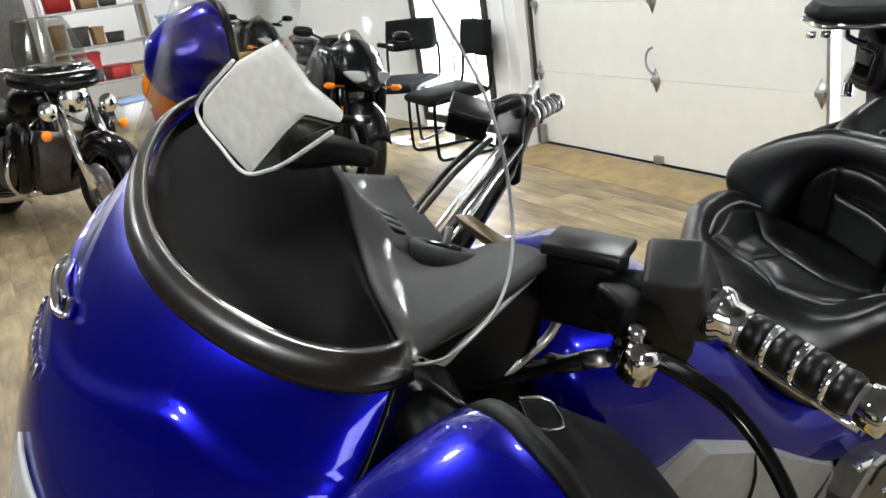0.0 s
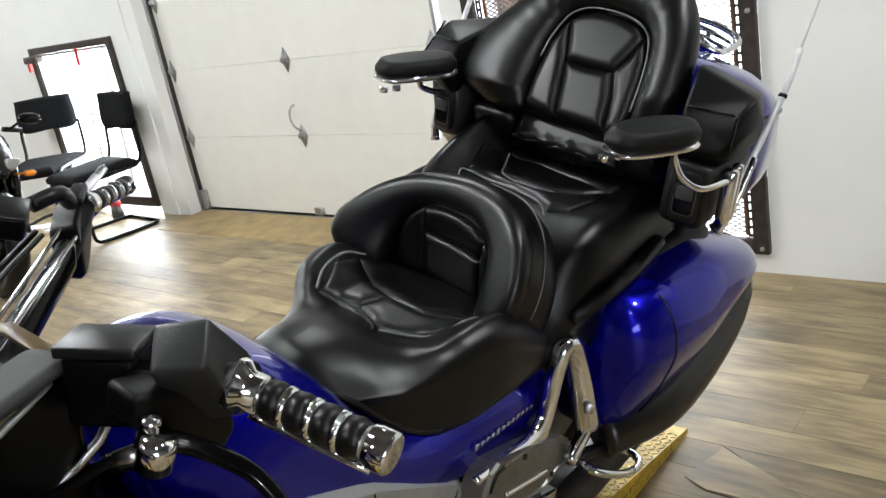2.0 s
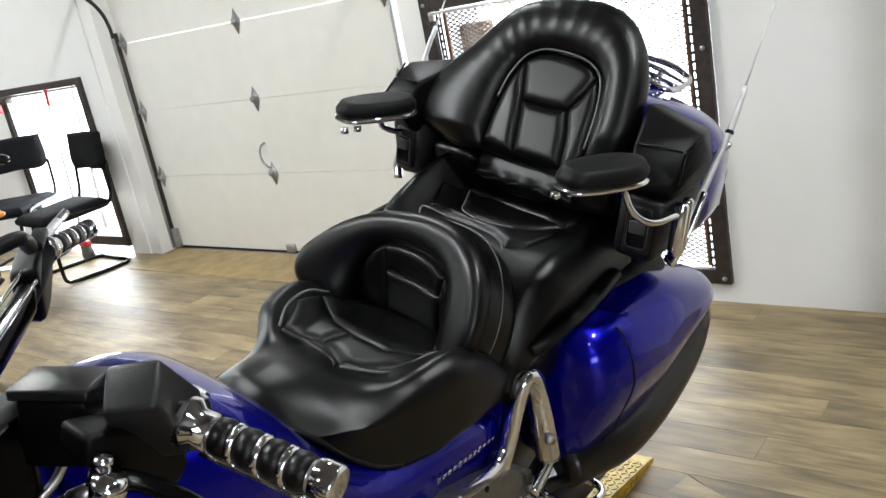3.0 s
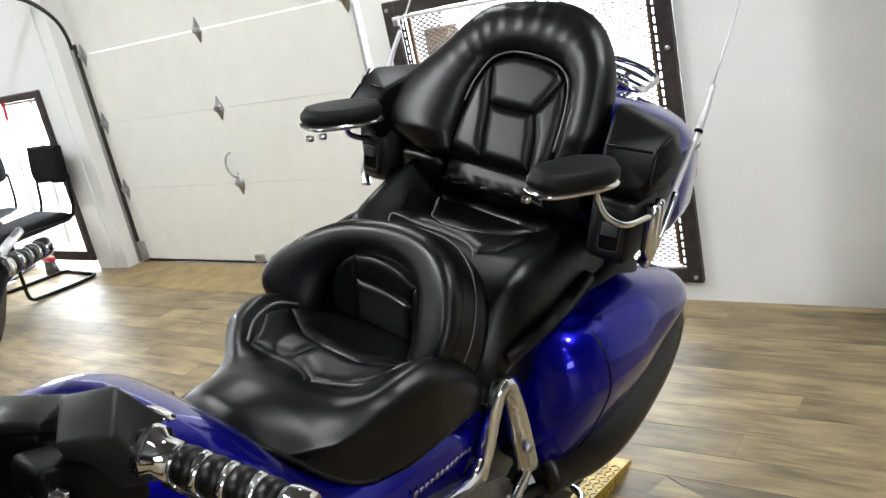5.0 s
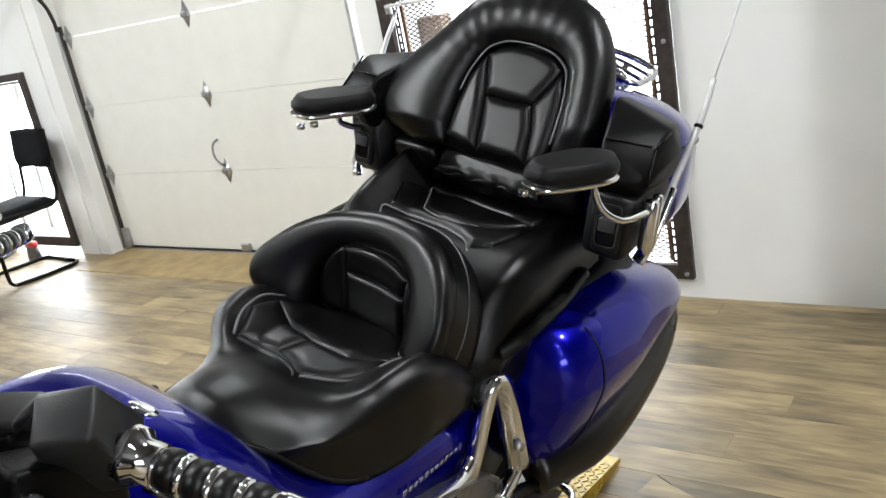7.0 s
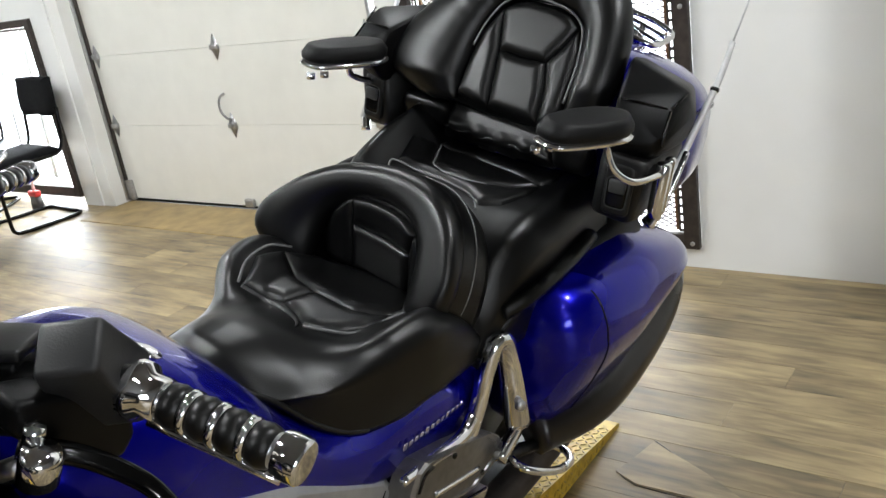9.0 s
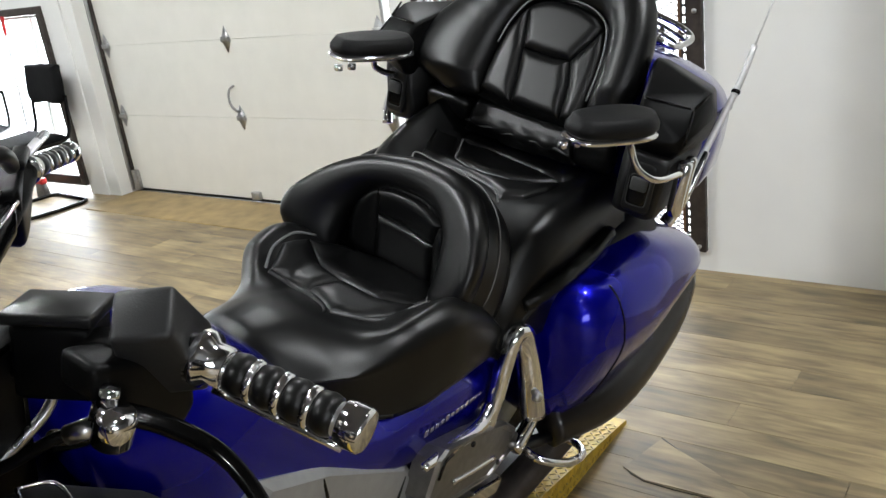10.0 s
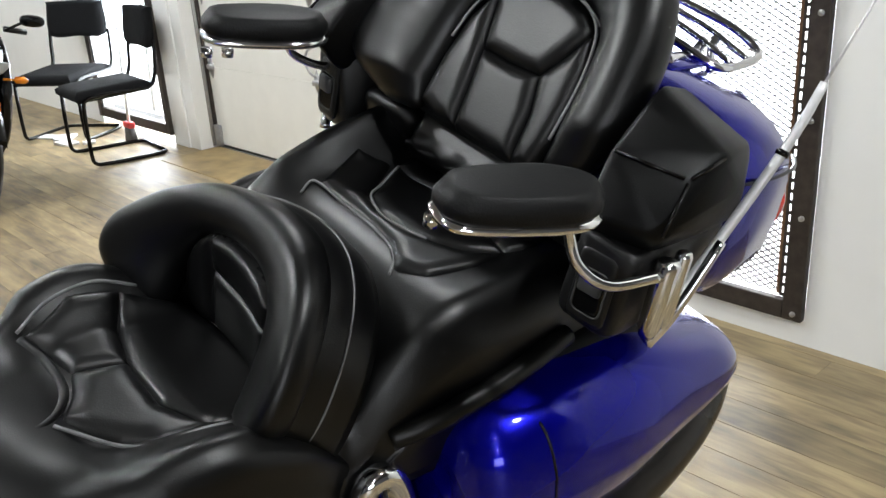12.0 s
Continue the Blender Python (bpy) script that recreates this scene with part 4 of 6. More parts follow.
for x in (-0.13, 0.13):
    part("rack_leg", tube([(x, 0.40, 1.190), (x * 1.06, 0.36, 1.176), (x * 1.10, 0.31, 1.178), (x * 1.16, 0.26, 1.186)], 0.009, 10, r2=0.012), CHROME, rack, "bent chrome rack leg")
    part("rack_leg", tube([(x, 0.44, 1.196), (x * 1.05, 0.42, 1.172), (x * 1.2, 0.40, 1.145)], 0.008, 8), CHROME, rack)
    part("rack_foot", box((0.06, 0.10, 0.008), (0, 0, 0), 0.003, Matrix.Translation((x * 1.12, 0.29, 1.180)) @ pose(0, 0, 0, -4, 6, 0)), BLUE, rack, "blue rack foot plate")

# saddlebags: a rounded lid over a crisp shoulder, the side tucked in below it
BAG = [(-0.95, 0.75), (-0.55, 1.0), (0.15, 0.985), (0.60, 0.86), (0.84, 0.62), (0.925, 0.40), (0.945, 0.30), (0.90, 0.08), (0.74, -0.30), (0.52, -0.66), (0.25, -0.92), (-0.4, -1.0), (-0.95, -0.8), (-1.0, 0.0)]
for s in (1, -1):
    st = ((-0.225, 0.63, 0.235, 0.05, 0.07), (-0.215, 0.63, 0.25, 0.095, 0.13), (-0.17, 0.62, 0.255, 0.13, 0.185), (-0.06, 0.62, 0.26, 0.15, 0.205), (0.06, 0.62, 0.265, 0.155, 0.205), (0.20, 0.63, 0.262, 0.15, 0.168), (0.34, 0.63, 0.258, 0.138, 0.118), (0.44, 0.625, 0.25, 0.118, 0.078), (0.49, 0.62, 0.24, 0.075, 0.04))

    def bag_ring(y, grow=1.0):
        z, x, a, b = (interp(y, [(q[0], q[k]) for q in st]) for k in (1, 2, 3, 4))
        return [Vector((s * (x + a * grow * p.x), y, z + b * grow * p.y)) for p in closed_curve(BAG, 5)]

    bag = part("saddlebag", loft([bag_ring(st[0][0] + (st[-1][0] - st[0][0]) * (0.5 - 0.5 * math.cos(math.pi * k / 40))) for k in range(41)]), BLUE, bike, "glossy blue hard saddlebag")
    part("bag_trim", tube([(s * 0.285, -0.19, 0.45), (s * 0.348, -0.02, 0.468), (s * 0.358, 0.2, 0.525), (s * 0.338, 0.36, 0.588), (s * 0.28, 0.465, 0.635)], 0.055, 16, flat=0.85), BROWN_TRIM, bag, "dark bumper strip along the bag")
    part("lid_gap", tube(bag_ring(-0.12, 1.0)[14:46], 0.0022, 6, 0), PLASTIC_GLOSS, bag)
    part("bag_filler", loft([sup((s * 0.19, y, 0.775), (1, 0, 0), (0, 0, 1), a, c, 2.4, 20) for y, a, c in ((-0.26, 0.03, 0.02), (-0.2, 0.07, 0.05), (-0.08, 0.10, 0.07), (0.08, 0.115, 0.075), (0.22, 0.11, 0.07), (0.32, 0.05, 0.03))]), PLASTIC, bike, "black inner fender panel")

# armrests
for c, ang, tilt, post in (((0.317, -0.236, 1.178), -26, 0, 1), ((-0.275, -0.165, 1.16), -24, 0, -1)):
    am = Matrix.Translation(c) @ pose(0, 0, 0, 0, 0, ang)
    out = [(-0.032, -0.088), (0, -0.099), (0.034, -0.082), (0.046, -0.01), (0.043, 0.06), (0.018, 0.092), (-0.018, 0.092), (-0.042, 0.05), (-0.046, -0.02)]
    arm = part("armrest", pad(tight(out, 0.014), am, 0.018, 0.018, 0.16), LEATHER_DULL, bike, "black padded passenger armrest")
    part("armrest_plate", pad([(x * 0.97, y * 0.98) for x, y in out], am @ pose(0, 0, -0.02), 0.005, 0.008, 0.1), CHROME, arm, "chrome plate under the armrest")
    px_, back_ = (0.397, 0.0) if post > 0 else (-0.35, 0.10)
    for dy, r in ((-0.028, 0.015), (0.006, 0.011)):
        part("armrest_post", lathe([(0.005, 0.052), (r * 0.8, 0.05), (r, 0.046), (r, -0.05), (r * 0.7, -0.065), (0.004, -0.067)], pose(px_, dy + back_, 1.015), 20), CHROME, arm, "chrome armrest pivot post")
    part("armrest_arm", tube([am @ Vector((-0.01 * post, 0.06, -0.028)), (post * 0.325, -0.148 + 0.6 * back_, 1.106), (post * 0.343, -0.140 + 0.75 * back_, 1.068), (px_ * 0.94, -0.112 + back_, 1.046), (px_, -0.04 + back_, 1.046)], 0.0075, 10), CHROME, arm, "bent chrome tube")
    for k in range(2):
        q = am @ Vector((-0.02 * post, -0.09 + 0.03 * k, -0.035))
        part("bolt", lathe([(0.002, -0.012), (0.009, -0.012), (0.009, 0)], Matrix.Translation(q), 12), CHROME, arm)

# grab rails beside the passenger seat
part("grab_rail", tube([(-0.235, -0.31, 0.82), (-0.262, -0.27, 0.865), (-0.27, -0.20, 0.89), (-0.27, -0.11, 0.895)], 0.016, 12), RUBBER, bike, "black grab rail")
part("grab_rail", tube([(0.235, -0.30, 0.79), (0.262, -0.24, 0.815), (0.272, -0.12, 0.835), (0.265, 0.0, 0.85)], 0.016, 12), RUBBER, bike, "black grab rail")

# antennas
for s in (1, -1):
    ant = part("antenna", tube([(s * 0.38, 0.03, 0.93), (s * 0.404, 0.168, 1.165), (s * 0.404, 0.22, 1.253)], 0.0075, 10, 6, 0.006), PALE_METAL, bike, "tapered pale antenna mast")
    part("whip", tube([(s * 0.404, 0.22, 1.253), (s * 0.404, 0.40, 1.56), (s * 0.404, 0.62, 1.95)], 0.0022, 6, 4), PALE_METAL, ant)
    part("antenna_collar", lathe([(0.0085, 0), (0.0098, 0.004), (0.0085, 0.008)], along((s * 0.404, 0.168, 1.162), (s * 0.404, 0.22, 1.253)), 14), PLASTIC_GLOSS, ant)
    part("antenna_bracket", tube([(s * 0.37, 0.03, 0.90), (s * 0.385, 0.05, 0.95), (s * 0.395, 0.10, 1.05)], 0.02, 12, 6, 0.012, 0.6), CHROME, ant, "chrome antenna bracket")

# tank and side covers
TT = [(-1.18, 1.02), (-1.0, 1.0), (-0.90, 0.955), (-0.83, 0.865), (-0.78, 0.80), (-0.72, 0.757), (-0.65, 0.738), (-0.55, 0.736), (-0.28, 0.70)]
TW = [(-1.18, 0.17), (-1.0, 0.20), (-0.88, 0.205), (-0.70, 0.215), (-0.45, 0.225), (-0.28, 0.215)]
TB = [(-1.18, 0.74), (-1.0, 0.66), (-0.70, 0.56), (-0.28, 0.48)]
part("tank_cover", loft([sup((0, y, (interp(y, TT) + interp(y, TB)) / 2), (1, 0, 0), (0, 0, 1), interp(y, TW), (interp(y, TT) - interp(y, TB)) / 2, 3.2, 36) for y in [-1.18 + 0.9 * i / 24 for i in range(25)]]), BLUE, bike, "blue tank shell and side covers")
for i in range(12):
    f = i / 11
    part("badge_letter", box((0.003, 0.0105, 0.010 if i % 4 else 0.014), (0.2265 - 0.0015 * f, -0.589 + 0.187 * f, 0.652 - 0.022 * f), 0.001, pose(0, 0, 0, -8)), CHROME, bike)
part("tank_cap", loft([sup((0.06, -0.965, z), (1, 0, -0.1), (0, 1, -0.5), a, a * 0.7, 2.2, 20) for z, a in ((0.985, 0.022), (0.990, 0.022), (0.992, 0.014))]), CHROME, bike, "small chrome oval lock cap")
part("engine", loft([sup((0, y, 0.42), (1, 0, 0), (0, 0, 1), a, b, 3.5, 24) for y, a, b in ((-1.15, 0.14, 0.15), (-1.1, 0.19, 0.22), (-0.7, 0.20, 0.22), (-0.3, 0.20, 0.18), (0.0, 0.15, 0.15))]), PLASTIC, bike, "black flat engine block")
COWL = ((-1.06, 0.72), (-1.05, 0.765), (-0.977, 0.812), (-0.847, 0.748), (-0.617, 0.592), (-0.588, 0.54), (-0.60, 0.50), (-0.655, 0.455), (-0.70, 0.40), (-0.85, 0.42), (-0.98, 0.58))
for s in (1, -1):
    line = [Vector((s * 0.205, y, z)) for y, z in COWL]
    mid = sum(line, Vector()) / len(line)
    cowl = part("lower_cowl", loft([[p + Vector((-s * 0.09, 0, 0)) for p in line], line, [p + (mid - p) * 0.10 + Vector((s * 0.014, 0, 0)) for p in line], [p + (mid - p) * 0.6 + Vector((s * 0.02, 0, 0)) for p in line]]), GREY, bike, "silver grey plastic engine cowl", smooth=False)
    part("cowl_gap", tube([(s * 0.217, -0.855, 0.735), (s * 0.226, -0.85, 0.68), (s * 0.226, -0.86, 0.60), (s * 0.218, -0.88, 0.56)], 0.003, 6), PLASTIC_GLOSS, cowl)
    part("cowl_gap", tube([(s * 0.216, -0.63, 0.575), (s * 0.222, -0.66, 0.53), (s * 0.218, -0.70, 0.46)], 0.004, 6), PLASTIC_GLOSS, cowl)
    for y, z in ((-0.585, 0.50), (-0.57, 0.45)):
        part("bolt", lathe([(0.001, 0.004), (0.007, 0.003), (0.007, 0)], plane_pose((s * 0.216, y, z), (s, 0, 0.1)), 10), PLASTIC_GLOSS, cowl)
    edge = [(-0.628, 0.543), (-0.60, 0.618), (-0.575, 0.627), (-0.475, 0.598), (-0.345, 0.542), (-0.30, 0.50), (-0.285, 0.445), (-0.384, 0.422), (-0.569, 0.478), (-0.612, 0.505)]
    line = [Vector((s * 0.262, y, z)) for y, z in edge]
    mid = sum(line, Vector()) / len(line)
    out = Vector((s, 0, 0.25)).normalized()
    cv = part("cowl_cover", loft([[p - out * 0.05 for p in line], line, [p + (mid - p) * 0.04 + out * 0.007 for p in line], [p + (mid - p) * 0.13 + out * 0.008 for p in line], [p + (mid - p) * 0.15 + out * 0.003 for p in line], [p + (mid - p) * 0.8 + out * 0.006 for p in line]]), GREY_METAL, bike, "brushed grey engine side cover", smooth=False)
    part("cover_slot", tube([Vector((s * 0.2615, y, z)) + out * 0.008 for y, z in ((-0.545, 0.528), (-0.46, 0.500), (-0.385, 0.478))], 0.006, 8, flat=0.5), CHROME, cv, "bright raised rib")
    part("cover_slot", tube([Vector((s * 0.2615, y, z)) + out * 0.008 for y, z in ((-0.60, 0.575), (-0.585, 0.605), (-0.56, 0.608))], 0.004, 8), PLASTIC_GLOSS, cv)
    for y, z in ((-0.585, 0.51), (-0.37, 0.455), (-0.49, 0.585)):
        part("bolt", lathe([(0.001, 0.004), (0.006, 0.003), (0.006, 0)], plane_pose(Vector((s * 0.266, y, z)) + out * 0.004, out), 10), PLASTIC_GLOSS, cv)
    strip = part("chrome_guard", hull([(s * x, y, z) for x in (0.225, 0.262) for y, z in ((-0.685, 0.478), (-0.66, 0.440), (-0.33, 0.330), (-0.31, 0.365), (-0.50, 0.432))], 0.006), CHROME, bike, "bright chrome guard strip under the side cover", smooth=False)
    part("guard_clamp", box((0.03, 0.05, 0.055), (s * 0.25, -0.555, 0.40), 0.008), PLASTIC, strip, "black clamp")
    part("guard_clamp", box((0.03, 0.035, 0.06), (s * 0.25, -0.70, 0.43), 0.008), PLASTIC, strip, "black clamp")
    part("cowl_recess", hull([(s * x, y, z) for x in (0.20, 0.226) for y, z in ((-0.86, 0.585), (-0.79, 0.555), (-0.75, 0.49), (-0.80, 0.46), (-0.87, 0.50))], 0.008), GREY_METAL, cowl, "recessed grey panel")
    fb = part("footrest_bracket", tube([(s * 0.247, -0.40, 0.555), (s * 0.245, -0.372, 0.625), (s * 0.243, -0.355, 0.69), (s * 0.243, -0.335, 0.738), (s * 0.247, -0.308, 0.735), (s * 0.254, -0.29, 0.685), (s * 0.272, -0.287, 0.62), (s * 0.287, -0.273, 0.53)], 0.019, 16, 8, 0.027, 0.85), CHROME, bike, "forked chrome footrest bracket")
    part("bracket_bolt", lathe([(0.002, 0.012), (0.010, 0.010), (0.012, 0)], plane_pose((s * 0.297, -0.30, 0.60), (s, -0.4, 0.2)), 14), DULL_CHROME, fb)
    part("bracket_spear", tube([(s * 0.255, -0.63, 0.618), (s * 0.256, -0.54, 0.606), (s * 0.254, -0.44, 0.588), (s * 0.247, -0.39, 0.60)], 0.009, 10, r2=0.017, flat=0.7), CHROME, fb)
    part("footrest_hanger", tube([(s * 0.258, -0.20, 0.56), (s * 0.275, -0.25, 0.50), (s * 0.285, -0.33, 0.47)], 0.016, 10), CHROME, bike, "chrome footrest hanger")
    ring_pts = [(s * (0.325 + 0.052 * math.cos(a)), -0.205 + 0.105 * math.sin(a), 0.41 - 0.05 * math.sin(a)) for a in [2 * math.pi * k / 16 for k in range(17)]]
    ringp = part("footrest_ring", tube(ring_pts, 0.009, 10, 3), CHROME, bike, "chrome footrest ring")
    part("footrest_rubber", tube([(s * 0.285, -0.30, 0.455), (s * 0.30, -0.20, 0.425), (s * 0.315, -0.115, 0.385)], 0.013, 10), RUBBER, ringp, "black rubber footrest strip")
    part("exhaust", tube([(s * 0.20, -0.75, 0.27), (s * 0.24, -0.3, 0.24), (s * 0.25, 0.35, 0.27)], 0.04, 14, 4), STEEL_DARK, bike, "dark exhaust pipe")

# wheels
for y, r, w in ((-1.62, 0.30, 0.065), (0.10, 0.30, 0.09)):
    wm = pose(0, y, r + 0.105, 0, 90, 0)
    tyre = part("wheel", lathe([(r * 0.62, -w * 0.7), (r * 0.9, -w), (r, -w * 0.4), (r, w * 0.4), (r * 0.9, w), (r * 0.62, w * 0.7), (r * 0.62, -w * 0.7)], wm, 40), RUBBER, bike, "black road tyre")
    part("rim", lathe([(0.03, -0.05), (0.06, -0.03), (r * 0.6, -0.03), (r * 0.63, -0.045), (r * 0.63, 0.045), (r * 0.6, 0.03), (0.06, 0.03), (0.03, 0.05)], wm, 32), DULL_CHROME, tyre)
part("side_stand", tube([(0.12, -0.55, 0.35), (0.22, -0.60, 0.18), (0.30, -0.64, 0.025)], 0.014, 10), DULL_CHROME, bike, "extended side stand")

# fairing
FX = 0.045


def base_curve(s):
    """The windshield's foot, from the left corner (s = 1) over the nose to the right."""
    a = (s * s + 0.03) ** 0.5 - 0.17
    return Vector((FX + 0.276 * math.sin(s * math.pi / 2), -1.603 + 0.155 * a ** 1.25 if a > 0 else -1.603, 1.234 + 0.022 * s * s))


CREASE = [(0.0, 0.42), (0.10, 0.31), (0.15, 0.262), (0.233, 0.25), (0.283, 0.225), (0.333, 0.205), (0.417, 0.275), (0.517, 0.35), (0.62, 0.33), (0.8, 0.26), (1.0, 0.4)]


def nose_skin(u, v):
    s = 1.10 - 2.2 * u
    c = max(-1, min(1, s))
    a = base_curve(c) + Vector(((s - c) * 0.5, abs(s - c) * 0.25, -abs(s - c) * 0.25))
    b = Vector((FX + 0.33 * math.sin(s * math.pi / 2.2), -1.80 + 0.30 * abs(s) ** 2.2, 0.90))
    p = a.lerp(b, v)
    n = Vector((math.sin(s * 1.2), -math.cos(s * 1.2), 0.8)).normalized()
    q = max(-1.0, min(1.0, (v - interp(u, CREASE)) / 0.03))
    crease = 0.003 * (q * (1.5 - 0.5 * q * q) + 1) * min(1.0, max(0.0, (0.46 - abs(u - 0.5)) / 0.12))
    return p + n * (0.042 * math.sin(v * math.pi) ** 0.8 + crease)


fair = part("front_fairing", sheet(nose_skin, 110, 84, 0.008), BLUE, bike, "glossy blue front fairing")


def gasket(u, v):
    """A flat trim strip along the shield's foot, 30 mm wide."""
    p = base_curve(1 - 2 * u)
    inward = (Vector((FX, -1.35, p.z)) - p).normalized()
    across = (inward * 0.8 + Vector((0, 0, 0.6))).normalized()
    lift = across.cross(Vector((0, 0, 1)).cross(inward)).normalized()
    lift = lift if lift.z > 0 else -lift
    return p + across * (v - 0.5) * 0.030 + lift * (0.004 + 0.004 * math.sin(v * math.pi))


part("windshield_gasket", sheet(gasket, 40, 6, 0.004), BROWN_TRIM, fair, "black trim under the windshield, brown reflection in its colour")
part("gasket_lip", tube([gasket(i / 30, 0.0) for i in range(31)], 0.003, 8, 2), RUBBER, fair)
EDGE = [(0.325, -1.485, 1.255), (0.352, -1.462, 1.275), (0.330, -1.405, 1.288), (0.285, -1.364, 1.320), (0.240, -1.358, 1.40), (0.18, -1.378, 1.477), (0.12, -1.40, 1.54), (0.07, -1.415, 1.57)]
edge_line = spline(EDGE, 6)


def shield(u, v):
    s = 1 - 2 * u
    k = v * (len(edge_line) - 1)
    i = min(int(k), len(edge_line) - 2)
    e = edge_line[i].lerp(edge_line[i + 1], k - i)
    mid = Vector((FX, -1.60, 1.245)).lerp(Vector((FX, -1.47, 1.585)), v) + Vector((0, -0.02 * math.sin(v * math.pi), 0))
    side = Vector((FX + (e.x - FX) * (1 if s >= 0 else -1), e.y, e.z))
    a = abs(s)
    x = FX + (e.x - FX) * math.sin(s * math.pi / 2)
    f = 1 - math.cos(a * math.pi / 2)
    b = base_curve(s)
    p = Vector((x, mid.y + (side.y - mid.y) * f, mid.z + (side.z - mid.z) * f))
    g = (1 - v) ** 6
    return p.lerp(Vector((p.x, b.y, b.z)), g)


ws = part("windshield", sheet(shield, 48, 36, 0.004), SHIELD, bike, "clear curved windshield with polished edge")
ws.visible_shadow = False
# Grey bead drawn in place of the glint along the shield's edge.
part("shield_edge", tube(edge_line, 0.0014, 6, 0), GREY, ws, "grey bead for the glint on the shield edge")
vm = plane_pose((0.045, -1.505, 1.375), (0.1, -1, 0.55))
part("shield_vent", pad(tight([(0.034, 0.062), (0.103, 0.046), (0.159, 0.041), (0.161, 0.032), (0.112, 0.022), (0.094, 0.0), (0.066, -0.050), (-0.041, -0.041), (-0.054, -0.025), (-0.018, 0.026)], 0.006), vm, 0.004, 0.003, 0.06, 3), FROST, ws, "frosted clear plastic vent in the windshield")
part("vent_bracket", pad(tight([(0.163, 0.030), (0.123, -0.016), (0.070, -0.050), (0.098, 0.0), (0.114, 0.020)], 0.004), vm, 0.003, 0.002, 0.06, 3), VENT_CLEAR, ws, "clear plastic vent bracket")
# White bead stands in for the bright rim of the clear vent.
part("vent_frame", tube([vm @ Vector((x, y, 0.004)) for x, y in ((-0.018, 0.026), (-0.053, -0.024), (-0.042, -0.040), (0.01, -0.047), (0.064, -0.051), (0.10, -0.034), (0.123, -0.016), (0.163, 0.024))], 0.0018, 8), WHITE_PLASTIC, ws, "white bead for the bright vent edge")
part("vent_lever", tube([(0.105, -1.478, 1.342), (0.124, -1.464, 1.344), (0.145, -1.448, 1.347), (0.170, -1.43, 1.346)], 0.021, 12, 6, 0.008), PLASTIC, ws, "black vent lever")



RIDGE = [(0.318, -1.478, 1.252), (0.21, -1.455, 1.24), (0.13, -1.43, 1.22), (0.085, -1.42, 1.232), (0.045, -1.413, 1.265), (-0.03, -1.42, 1.275), (-0.13, -1.44, 1.26), (-0.225, -1.478, 1.252)]
ridge_line = spline(RIDGE, 5)


def hood(u, v):
    k = u * (len(ridge_line) - 1)
    i = min(int(k), len(ridge_line) - 2)
    r = ridge_line[i].lerp(ridge_line[i + 1], k - i)
    b = base_curve(1 - 2 * u) + Vector((0, 0.012, -0.008))
    return b.lerp(r, v) + Vector((0, 0, -0.03 * math.sin(v * math.pi) * (1 - abs(1 - 2 * u))))


part("instrument_hood", sheet(hood, 36, 14, 0.006), HOOD, bike, "black instrument hood under the windshield")


def dash(u, v):
    s = 1 - 2 * u
    k = u * (len(ridge_line) - 1)
    i = min(int(k), len(ridge_line) - 2)
    b = ridge_line[i].lerp(ridge_line[i + 1], k - i) - Vector((0, 0, 0.006))
    back = Vector((FX + (0.19 if s > 0 else 0.23) * s, -1.26 - 0.02 * s if s > 0 else -1.26 + 0.03 * s * s, 1.105 + (0.20 * s - 0.08 * s * s if s > 0 else 0.0)))
    p = b.lerp(back, v)
    p.z -= 0.03 * math.sin(v * math.pi) * (1 - max(0, s) ** 2)
    return p


def dash_z(x, y):
    """Height of the dashboard over a place in plan."""
    near = min((((p - Vector((x, y, p.z))).length, p.z) for p in (Vector(dash(i / 60, j / 40)) for i in range(31) for j in range(21))))
    return near[1]


dsh = part("dashboard", sheet(dash, 30, 20, 0.01), DASH_GREY, bike, "dark grey dashboard top")
rear = lambda s: (FX + (0.19 if s > 0 else 0.23) * s, -1.26 - 0.02 * s if s > 0 else -1.26 + 0.03 * s * s, 1.10 + (0.20 * s - 0.08 * s * s if s > 0 else 0.0))
steps = [1 - k / 8 for k in range(17)]
part("dash_face", loft([[rear(q) for q in steps], [(FX + 0.12 * q, -1.25, 0.95) for q in steps]], False, False), PLASTIC, dsh)
part("dash_side", loft([[(0.300, -1.46, 1.236), (0.262, -1.37, 1.213), (0.23, -1.28, 1.214)], [(0.20, -1.44, 1.0), (0.19, -1.36, 0.97), (0.15, -1.25, 0.94)]], False, False), PLASTIC, dsh)
part("fairing_edge", tube([base_curve(-1), (FX - 0.225, -1.38, 1.238), (FX - 0.19, -1.285, 1.226)], 0.006, 8), PLASTIC, dsh)
# Grey only on this side, in place of the highlight along it.
part("fairing_edge", tube([base_curve(1), (0.306, -1.444, 1.225), (0.285, -1.412, 1.216), (0.27, -1.382, 1.215), (0.25, -1.339, 1.216), (0.235, -1.301, 1.22)], 0.0035, 8), GREY, dsh, "pale edge of the fairing's inner panel")
z0, zx, zy = dash_z(0.015, -1.355), dash_z(0.055, -1.355), dash_z(0.015, -1.32)
bpl = lambda x, y: z0 + 0.016 + (zx - z0) / 0.04 * (x - 0.015) + (zy - z0) / 0.035 * (y + 1.355)
bpad = part("button_pad", puff([(-0.02, -1.385), (-0.042, -1.345), (-0.02, -1.318), (0.025, -1.320), (0.068, -1.350), (0.076, -1.375), (0.035, -1.392)], bpl, 0.010, 0.012, -0.002), DASH_GREY, dsh, "raised leaf-shaped button panel")
